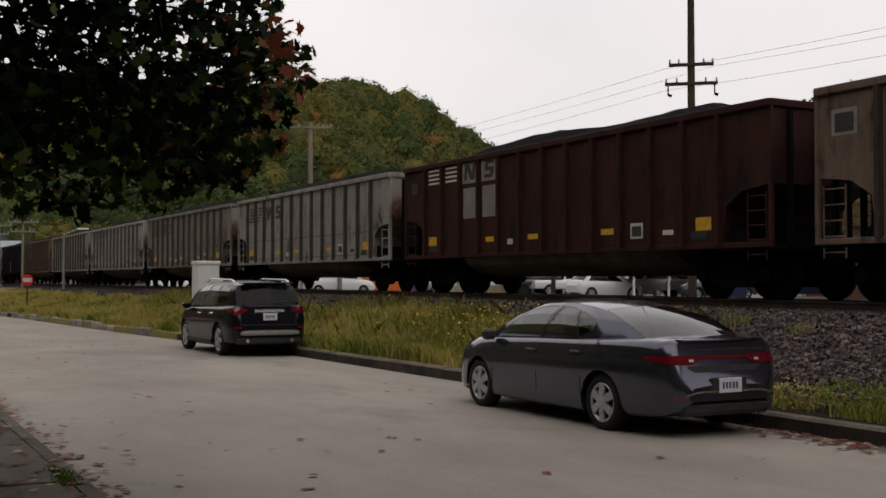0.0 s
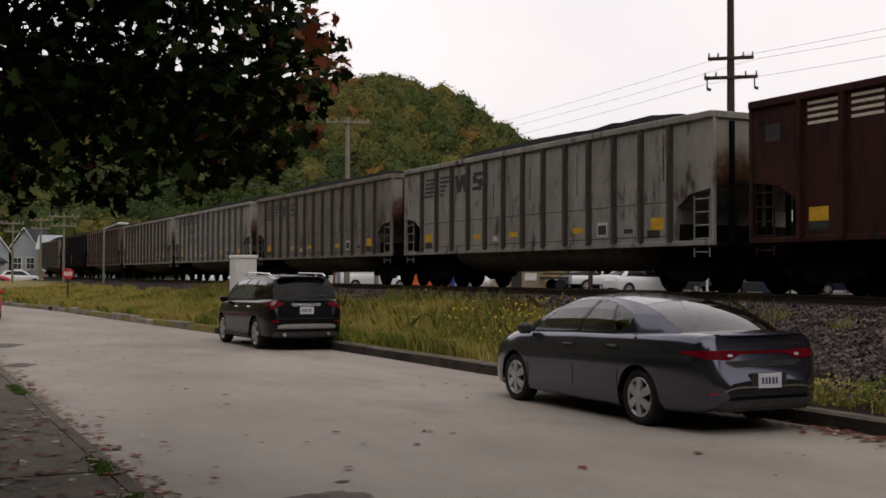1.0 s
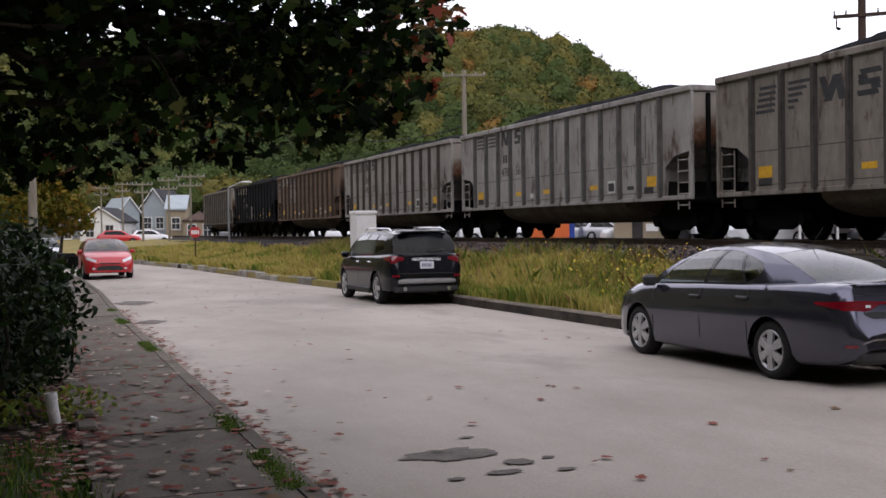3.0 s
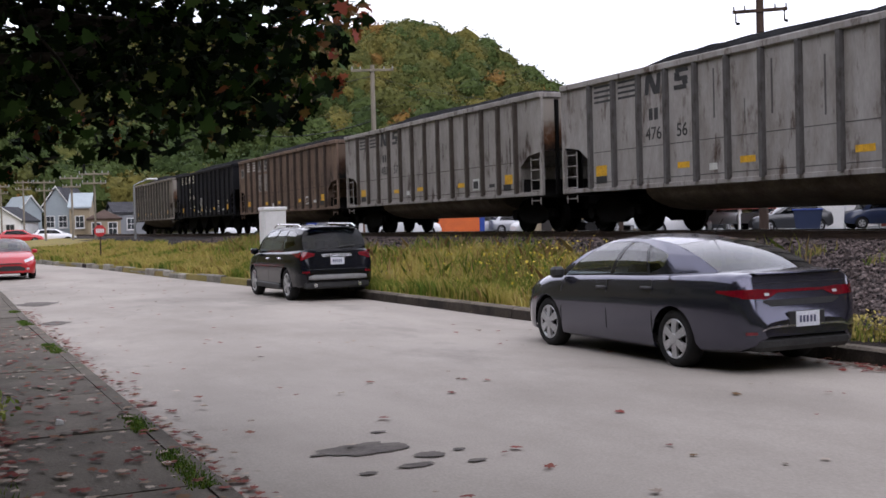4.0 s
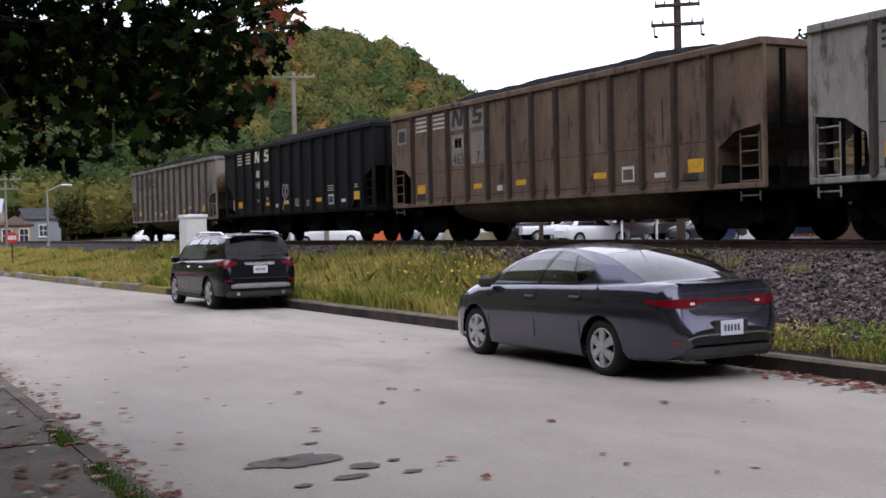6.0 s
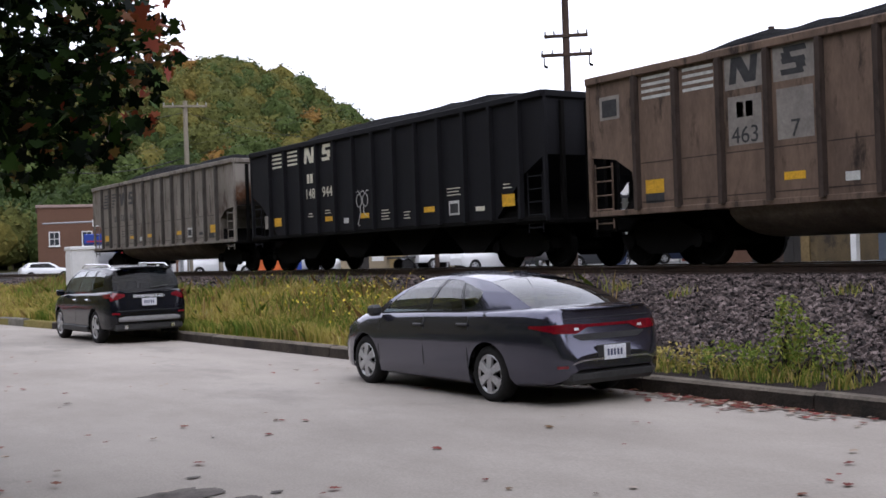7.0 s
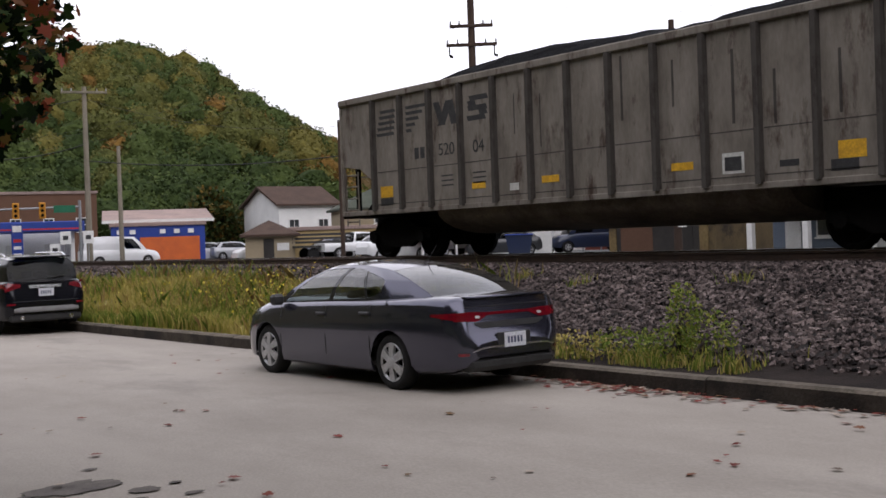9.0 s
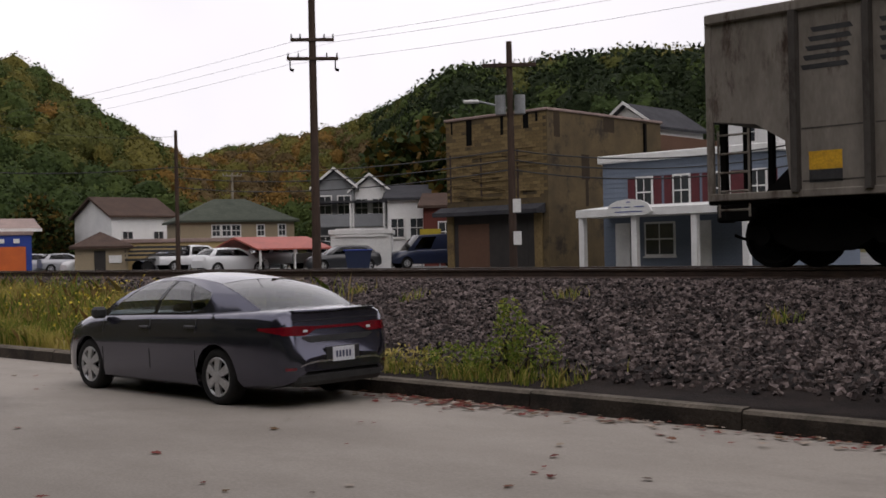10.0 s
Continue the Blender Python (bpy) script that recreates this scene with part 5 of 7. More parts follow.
def town():
    building("brick_warehouse", facing(14.2, 118), 15.5, 12, 6.9, W_BRICK, R_PINK, 0, "flat", "long brown brick building behind the filling station", wins=5, category="building")
    # filling station
    g = thing("filling_station", facing(16.3, 86), "blue filling station canopy on white posts", "filling station", "town buildings")
    part("canopy", M().box(0, 7.2, 0, 6, 2.6, 3.35, 0.05), S_BLUE, g)
    part("canopy_band", M().box(0.2, 7.0, -0.02, -0.005, 2.75, 2.85), S_RED, g)
    for x in (0.8, 6.4):
        for y in (1, 5):
            part("post", M().box(x - 0.14, x + 0.14, y - 0.14, y + 0.14, 0, 2.6), TRIM, g)
    for x in (2.2, 4.9):
        part("fuel_pump", M().box(x - 0.35, x + 0.35, 2.7, 3.2, 0, 1.7, 0.05), TRIM, g)
    part("kiosk", M().box(0.5, 6.5, 7, 11, 0, 2.9), W_WHITE, g)
    s = thing("price_sign", facing(17.75, 76), "blue filling station price sign", "sign", "town buildings")
    part("panel", M().box(0, 0.7, 0, 0.2, 0.6, 3.0, 0.03), S_BLUE, s)
    part("panel", M().box(0.08, 0.62, -0.02, -0.004, 2.45, 2.85), TRIM, s)
    for z in (1.9, 1.45, 1.0):
        part("price_bar", M().box(0.12, 0.58, -0.02, -0.004, z - 0.1, z + 0.1), S_RED if z > 1.5 else TRIM, s)
    part("post", M().box(0.25, 0.45, 0.05, 0.15, 0, 0.6), GALV, s)
    # low blue and orange shop
    b = building("low_shop", facing(22.3, 84), 6.6, 9, 2.75, S_BLUE, R_PINK, 0, "flat", "low shop with blue band and orange front", category="shop")
    part("front_panel", M().box(2.0, 6.2, -0.1, -0.01, 0, 1.95), S_ORANGE, b, "orange front")
    part("upper_roof", M().add([(-0.6, 1.0, 3.2), (7.4, 1.0, 3.2), (7.4, 8, 4.2), (-0.6, 8, 4.2)], [(0, 1, 2, 3)]), R_PINK, b)
    part("upper_roof_edge", M().box(-0.6, 7.4, 0.9, 1.02, 3.03, 3.25), TRIM, b)
    for x in (0.6, 1.5, 3.6, 4.6, 5.6):
        part("sign_mark", M().box(x - 0.2, x + 0.2, -0.12, -0.01, 2.2, 2.5), TRIM, b)
    # houses
    building("white_house", facing(30.46, 96, turn=-4.5), 5.6, 7.0, 4.6, W_WHITE, R_BROWN, 1.6, "side", "white house with a brown shingle roof", wins=2)
    t = building("tan_shop", facing(28.75, 76), 3.3, 5, 1.8, W_TAN, R_BROWN, 1.0, "hip", "small tan shop with a brown awning roof", wins=0, category="shop")
    part("door", M().box(1.2, 1.9, -0.05, -0.005, 0, 1.5), DARKDOOR, t)
    part("sign_panel", M().box(2.1, 2.9, -0.06, -0.005, 0.7, 1.2), TRIM, t)
    building("yellow_block", facing(31.0, 80), 7.5, 6, 2.0, W_YELLOW, R_PINK, 0, "flat", "low yellow block building", category="building")
    gr = building("green_roofed_house", facing(33.75, 88, turn=-24), 8.9, 6.4, 3.75, W_TAN, R_GREEN, 1.8, "hip", "wide tan house with a green shingle roof")
    for x, k in ((2.7, 0.55), (3.5, 0.62), (4.25, 0.62), (6.2, 0.5), (7.9, 0.5)):
        window(gr, x, 2.95, k, 0.8)
    c = thing("carport", facing(37.6, 62, turn=-7), "red metal roofed carport on posts", "carport", "town buildings")
    part("roof", M().prism([(-0.15, 1.36), (2.5, 2.05), (5.15, 1.36), (5.15, 1.28), (2.5, 1.95), (-0.15, 1.28)], -0.15, 4.75, "x"), R_RED, c, recalc=True)
    for x in (0.1, 2.3, 4.5):
        for y in (0.0, 5.0):
            part("post", M().box(x - 0.05, x + 0.05, y - 0.05, y + 0.05, 0, 1.34), TRIM, c)
    yb = thing("notice_board", facing(45.73, 70), "yellow board on a low frame", "sign", "town buildings")
    part("panel", M().box(0, 1.3, 0, 0.08, 1.55, 2.4, 0.01), S_YELLOW, yb)
    for x in (0.1, 1.2):
        part("post", M().box(x - 0.05, x + 0.05, 0.02, 0.08, 0, 1.55), GALV, yb)
    for i, (az, w, h, wl, rise) in enumerate(((40.45, 2.8, 5.8, W_GREY, 1.35), (42.35, 2.5, 5.5, W_WHITE, 1.2))):
        q = building("gabled_house", facing(az, 82, turn=-az - 8), w, 9, h, wl, R_GREY, rise, "gable_front", "tall %s gabled house" % ("grey" if i == 0 else "white"), wins=2, storeys=2)
        part("balcony", M().box(0.1, w - 0.1, -1.1, -0.02, 2.9, 3.05).box(0.1, w - 0.1, -1.1, -1.04, 3.05, 3.8), W_GREY, q)
        part("porch_roof", M().box(-0.1, w + 0.1, -1.2, -0.02, 4.6, 4.75), R_GREY, q)
        for x in (0.15, w - 0.15):
            part("porch_post", M().box(x - 0.07, x + 0.07, -1.12, -0.98, 0, 4.6), TRIM, q)
    building("white_side_house", facing(44.1, 79, turn=-50), 2.7, 7, 4.9, W_WHITE, R_GREY, 1.0, "side", "white house wing with small windows", wins=2)
    sh = building("white_shop", facing(41.2, 66, turn=-46), 3.5, 5, 2.1, W_WHITE, TRIM, 0, "flat", "low white shop front with a name board", category="shop")
    part("name_board", M().box(0.3, 3.2, -0.1, -0.01, 1.95, 2.45), TRIM, sh)
    for x in (0.6, 0.95, 1.3, 1.65, 2.0, 2.35, 2.7):
        part("sign_bar", M().box(x - 0.12, x + 0.12, -0.115, -0.1, 2.13, 2.26), S_BLUE, sh)
    building("dark_red_house", facing(45.9, 76, turn=-52), 3.0, 6, 4.2, W_RED, R_BROWN, 0.9, "side", "dark red house with a brown roof", wins=1)
    building("hill_house", pose(62, 43.5, 7.0, 0, 0, -90), 4.2, 6, 2.4, W_WHITE, R_GREY, 1.6, "gable_front", "white gabled house on the slope", wins=1)
    building("hill_house", pose(70, 39.0, 8.0, 0, 0, -90), 4.2, 6, 2.2, W_WHITE, R_GREY, 1.5, "gable_front", "white house higher on the slope", wins=1)
    # old brick shop
    st = thing("brick_shop", pose(45, 41.7, FAR_Z, 0, 0, -90), "old two-storey yellow-brown brick shop with a dark garage front", "shop", "town buildings")
    part("wall", M().box(0, 6.95, 0, 10.5, 0, 8.0), MORTAR, st)
    part("parapet_cap", M().box(-0.1, 7.05, -0.1, 10.6, 8.0, 8.14, 0.03), R_PINK, st)
    part("side_block", M().box(5.6, 6.9, 10.55, 17, 0, 7.4), W_BRICK, st)
    part("front_canopy", M().prism([(-0.75, 2.85), (-0.75, 3.05), (0.0, 3.35), (0.0, 2.85)], -0.45, 6.75, "x"), R_GREY, st, "dark shingled canopy", recalc=True)
    part("garage_door", M().box(0.8, 3.0, -0.04, -0.004, 0, 2.4), W_BRICK, st)
    part("shop_door", M().box(3.7, 5.6, -0.05, -0.004, 0, 2.5), DARKDOOR, st)
    part("roof_drain", M().box(6.93, 7.06, 8.7, 8.9, 1.5, 7.9), SOOTSHADE, st)
    for x in (0.3, 2.5, 5.0):
        part("wall_strap", M().box(x - 0.06, x + 0.06, -0.03, -0.004, 3.6, 6.2), RAIL, st)
    # bricks of the upper front, course by course, and ragged ledges of broken courses
    rng = random.Random(8)
    for k in range(26):
        x, n = rng.uniform(0.1, 5.2), rng.uniform(0.5, 2.6)
        part("brick_ledge", M().box(x, min(6.85, x + n), -0.07, -0.015, 3.7 + 0.1 * k, 3.75 + 0.1 * k, 0.01), B_BRICK, st)
    for x, w2, z0 in ((0.45, 0.06, 7.3), (1.7, 0.2, 6.6), (4.0, 0.1, 7.0), (5.6, 0.18, 7.2), (6.3, 0.08, 7.5)):
        part("tar_run", M().box(x - w2, x + w2, -0.024, -0.019, z0, 7.98), SOOTSHADE, st, "black tar run from the parapet")
    for y, w2, z0, z1 in ((3.2, 0.35, 4.6, 5.9), (3.3, 0.12, 3.2, 4.6), (0.8, 0.25, 6.7, 7.95), (5.4, 0.5, 7.2, 7.95)):
        part("tar_run", M().box(6.952, 6.957, y - w2, y + w2, z0, z1), MORTARDARK, st, "dark damp stain on the side wall")
    lo = M().box(0, 0.44, -0.012, 0.02, 0, 0.155, 0.0).data("brick", B_BRICK)
    for row in range(25):
        z = 3.65 + 0.17 * row
        off = 0.23 * (row % 2)
        for i in range(15):
            x = 0.03 + off + 0.46 * i
            if x + 0.44 > 6.94 or rng.random() < 0.12:
                continue
            part("brick", lo, B_BRICK, st, at=pose(x, -0.006 + rng.uniform(-0.006, 0.004), z))
    part("shop_front", M().box(0.1, 6.2, -0.03, -0.002, 0, 3.0), DARKDOOR, st, "dark recessed shop front")
    for x in (0.25, 6.3):
        part("brick_pier", M().box(x - 0.25, x + 0.25, -0.08, 0.0, 0, 3.0), B_BRICK, st)
    # blue house with porch
    h = thing("blue_house", pose(43, 30.0, FAR_Z, 0, 0, -90), "blue-grey two-storey house with maroon shutters and a white porch", "house", "town buildings")
    part("wall", M().box(0, 8.6, 0, 8, 0, 4.85), W_BLUE, h)
    for z in np.arange(0.2, 4.7, 0.22):
        part("siding_board", shared("siding", lambda: M().prism([(-0.03, 0), (-0.008, 0.2), (0.0, 0.2), (0.0, 0)], 0, 8.6, "x").data("siding_board", W_BLUE, recalc=True)), W_BLUE, h, at=pose(0, 0, z))
    part("cornice", M().box(-0.15, 8.75, -0.25, 8.1, 4.85, 5.2, 0.04), TRIM, h, "white cornice")
    for x in (2.25, 4.15, 6.05, 7.75):
        window(h, x, 3.45, 0.72, 1.25, shutters=SHUTTER)
    part("porch_roof", M().prism([(-2.5, 2.35), (-2.5, 2.68), (0, 2.9), (0, 2.35)], 0.25, 8.6, "x"), TRIM, h, "white porch roof", recalc=True)
    for x in (0.45, 3.2, 6.1, 8.4):
        part("porch_column", M().box(x - 0.14, x + 0.14, -2.4, -2.12, 0.1, 2.35, 0.02), TRIM, h)
    part("porch_floor", M().box(0.25, 8.6, -2.5, 0, 0, 0.12), CONCRETE, h)
    window(h, 3.0, 1.35, 1.4, 1.35)
    part("front_door", M().box(0.65, 1.45, -0.06, -0.004, 0.12, 2.1, 0.01), TRIM, h, "white door")
    part("front_door", M().box(4.75, 5.55, -0.06, -0.004, 0.12, 2.1, 0.01), TRIM, h)
    sg = part("name_board", M().prism([(0.3, 2.5), (0.55, 2.85), (0.9, 3.0), (1.5, 3.06), (2.1, 3.0), (2.45, 2.85), (2.7, 2.5), (2.3, 2.36), (0.7, 2.36)], -2.62, -2.54, "y"), TRIM, h, "white shaped name board", recalc=True, at=pose(1.6, 0, 0))
    for x, z, w in ((1.5, 2.93, 0.2), (0.9, 2.72, 0.5), (1.45, 2.72, 0.3), (2.05, 2.72, 0.5), (1.5, 2.52, 1.4)):
        part("sign_bar", M().box(x - w / 2, x + w / 2, -2.635, -2.622, z - 0.018, z + 0.018), S_BLUE, sg)
    # far houses down the street
    for az, r, w, d, hh, wl, rf, rise, st, turn, nw in ((2.3, 132, 4.4, 7, 2.6, W_WHITE, R_GREY, 1.5, "gable_front", -20, 2), (1.0, 152, 4.0, 7, 2.2, W_GREY, R_BROWN, 1.3, "side", 10, 1), (4.15, 150, 2.6, 7, 3.9, W_PALE, W_PALE, 1.9, "gable_front", 14, 1),
                                                        (5.2, 138, 2.9, 8, 4.2, W_PALE, R_GREY, 2.2, "gable_front", -24, 2), (6.35, 134, 2.2, 7, 4.0, W_TAN, W_PALE, 1.6, "side", -12, 1), (7.2, 128, 3.4, 6, 2.5, W_TAN, R_BROWN, 1.0, "hip", -8, 2), (8.4, 140, 4.0, 6, 3.4, W_GREY, R_GREY, 1.2, "side", 0, 1)):
        kind = {"white_siding": "white", "grey_siding": "grey", "tan_wall": "tan", "pale_blue_siding": "pale blue-grey"}[wl.name]
        building("far_house", facing(az, r, 0.5, turn), w, d, hh, wl, rf, rise, st, "small %s house at the end of the street" % kind, wins=nw, over=0.2)


town()


# ---- parked vehicles beyond the railway ----
SMALL = dict(HATCH)
VAN = dict(name="van", width=1.95, wheel=0.34, rim=0.2, front=2.6, rear=-2.7, axles=(1.7, -1.6), spokes=5,
           top=[(-2.7, 1.1), (-2.6, 1.25), (0.9, 1.15), (1.5, 1.12), (2.2, 1.0), (2.5, 0.85), (2.6, 0.6)], half=[(-2.7, 0.93), (-2.3, 1.0), (1.6, 1.0), (2.2, 0.94), (2.6, 0.75)],
           sill=[(-2.7, 0.4), (-2, 0.28), (2, 0.28), (2.6, 0.36)], belt=table([(-2.7, 1.1), (1.0, 1.08), (2.0, 0.95), (2.6, 0.6)]),
           house=dict(A=1.7, A2=0.85, D2=-2.5, D=-2.66, wb=0.88, wr=0.74, roof=[(-2.6, 2.0), (-1, 2.08), (0.85, 2.0)], panes=((0.1, 0.32),)), handles=(), seams=())
PICKUP = dict(name="pickup_truck", width=1.98, wheel=0.38, rim=0.23, front=2.75, rear=-2.8, axles=(1.75, -1.75), spokes=5,
              top=[(-2.8, 1.05), (-0.75, 1.05), (-0.7, 1.15), (1.15, 1.15), (1.4, 1.15), (2.4, 1.08), (2.7, 0.95), (2.75, 0.7)], half=[(-2.8, 0.97), (2.2, 1.0), (2.75, 0.88)],
              sill=[(-2.8, 0.5), (2, 0.42), (2.75, 0.5)], belt=table([(-2.8, 1.03), (1.2, 1.1), (2.4, 1.0), (2.75, 0.7)]),
              house=dict(A=1.35, A2=0.75, D2=-0.55, D=-0.75, wb=0.84, wr=0.68, roof=[(-0.6, 1.74), (0, 1.78), (0.75, 1.74)], panes=((0.14, 0.5), (0.54, 0.9))), handles=(), seams=())


def lot_cars():
    list_ = [(46.2, 50, 62, VAN, BLUEPAINT, "dark blue people carrier parked by the brick shop"), (54.2, 49, 175, SMALL, SILVERPAINT, "silver car beside the porch"),
             (43.0, 50, -80, SMALL, DARKPAINT, "dark car beside the silver pickup"), (40.9, 50, -62, PICKUP, SILVERPAINT, "silver pickup truck in the parking lot"),
             (37.6, 52, 95, SMALL, DARKPAINT, "dark car under the carport"), (34.4, 56, -100, PICKUP, WHITEPAINT, "white truck beside the carport"),
             (28.2, 66, -95, SMALL, SILVERPAINT, "silver car parked in a row"), (27.0, 66, -95, SMALL, WHITEPAINT, "white car parked in a row"), (26.2, 70, 95, SMALL, DARKPAINT, "dark car parked in a row"),
             (22.7, 60, -100, VAN, WHITEPAINT, "white delivery van at the junction"), (30.6, 62, -95, SMALL, SILVERPAINT, "silver car parked beyond the rails"), (41.8, 47, 60, SMALL, DARKPAINT, "dark car parked beyond the rails"),
             (33.0, 58, 95, SMALL, BLUEPAINT, "blue car parked beyond the rails"), (14.5, 74, -95, SMALL, WHITEPAINT, "white car at the filling station"), (29.6, 60, 85, SMALL, WHITEPAINT, "white car parked by the tan shop"), (36.2, 47, -95, SMALL, WHITEPAINT, "white car beside the carport"), (38.6, 50, 85, PICKUP, WHITEPAINT, "white pickup truck under the carport"), (53.2, 46, 130, PICKUP, WHITEPAINT, "white truck parked beside the porch")]
    for az, r, turn, p, paint, label in list_:
        x, y, _ = polar(az, r * 1.36)
        vehicle(pose(x, y, FAR_Z, 0, 0, turn), p, paint, label, "van" if p is VAN else "truck" if p is PICKUP else "car", "cars beyond the railway", PRIVACY, False)
    x, y, _ = polar(32.9, 76)
    fb = thing("flatbed", pose(x, y, FAR_Z, 0, 0, -100), "dark stake-sided flatbed body behind the white truck", "trailer")
    part("deck", M().box(-1, 1, -2.2, 1.6, 0.8, 0.95), PLASTIC, fb)
    for s in (-1, 1):
        for z in (1.1, 1.35, 1.6):
            part("side_rail", M().box(s * 0.97 - 0.03, s * 0.97 + 0.03, -2.2, 1.6, z, z + 0.14), PLASTIC, fb)
    for yy in (-1.4, 1.0):
        for s in (-1, 1):
            part("wheel", M().grid(disc_rows([(0, s * 0.9), (0.36, s * 0.9), (0.4, s * 0.85), (0.4, s * 0.7)], 18)), DARKTYRE, fb, at=pose(0, yy, 0.4))
    x, y, _ = polar(42.6, 60)
    sk = thing("waste_skip", pose(x, y, FAR_Z, 0, 0, -43), "open blue steel waste skip", "skip")
    part("tub", M().prism([(-0.55, 0.1), (-0.72, 1.15), (0.72, 1.15), (0.55, 0.1)], -0.6, 0.6, "y"), BLUEPAINT, sk, recalc=True)
    part("rim", M().box(-0.76, 0.76, -0.65, 0.65, 1.13, 1.2, 0.02), S_BLUE, sk)
    for (x, y, turn, paint, label) in ((1.2, 62, 185, SILVERPAINT, "silver car parked down the street"), (-0.5, 72, 190, DARKPAINT, "dark car parked down the street")):
        vehicle(pose(x - 0.6, y, 0, 0, 0, turn), SMALL, paint, label, "car", "parked cars", PRIVACY, False)
    for az, r, paint in ((5.6, 118, WHITEPAINT), (4.1, 116, REDPAINT)):
        x, y, _ = polar(az, r)
        vehicle(pose(x, y, 0.5, 0, 0, -95), SMALL, paint, "small parked car at the end of the street", "car", "parked cars", PRIVACY, False)


lot_cars()


# ---- poles, wires, signs ----
def pole(az, r, el, wood, arms, label, base=FAR_Z, radius=0.15, lean=0.0, turn=None):
    """arms: (height below the top, half length)."""
    x, y, _ = polar(az, r)
    h = r * math.tan(radians(el)) + 1.66 - base
    t = thing("utility_pole", pose(x, y, base, 0, lean, -az if turn is None else turn), label, "utility pole", "utility poles")
    smoothly(part("shaft", M().tube((0, 0, -0.2), (0, 0, h), radius, radius * 0.7, 12), wood, t))
    for dz, half in arms:
        a = part("crossarm", M().box(-half, half, -0.2, -0.08, h - dz - 0.07, h - dz + 0.07, 0.015), wood, t)
        for k in (-0.95, -0.55, 0.55, 0.95):
            part("insulator", M().tube((k * half, -0.14, h - dz + 0.07), (k * half, -0.14, h - dz + 0.24), 0.045, 0.03, 8), GALV, a)
    return t, h


def cable(pts, r=0.012, sag=0.6):
    """A hanging cable through the points given."""
    c = bpy.data.curves.new("cable", 'CURVE')
    c.dimensions, c.bevel_depth, c.bevel_resolution = '3D', r, 0
    for p, q in zip(pts, pts[1:]):
        s = c.splines.new('POLY')
        s.points.add(12)
        for i in range(13):
            t = i / 12
            v = Vector(p).lerp(Vector(q), t)
            s.points[i].co = (v.x, v.y, v.z - sag * 4 * t * (1 - t), 1)
    c.materials.append(WIREM)
    return tagged(new("cable", c), "thin black overhead cable", "cable", "overhead cables")


def at(az, r, el):
    x, y, _ = polar(az, r)
    return (x, y, r * math.tan(radians(el)) + 1.66)


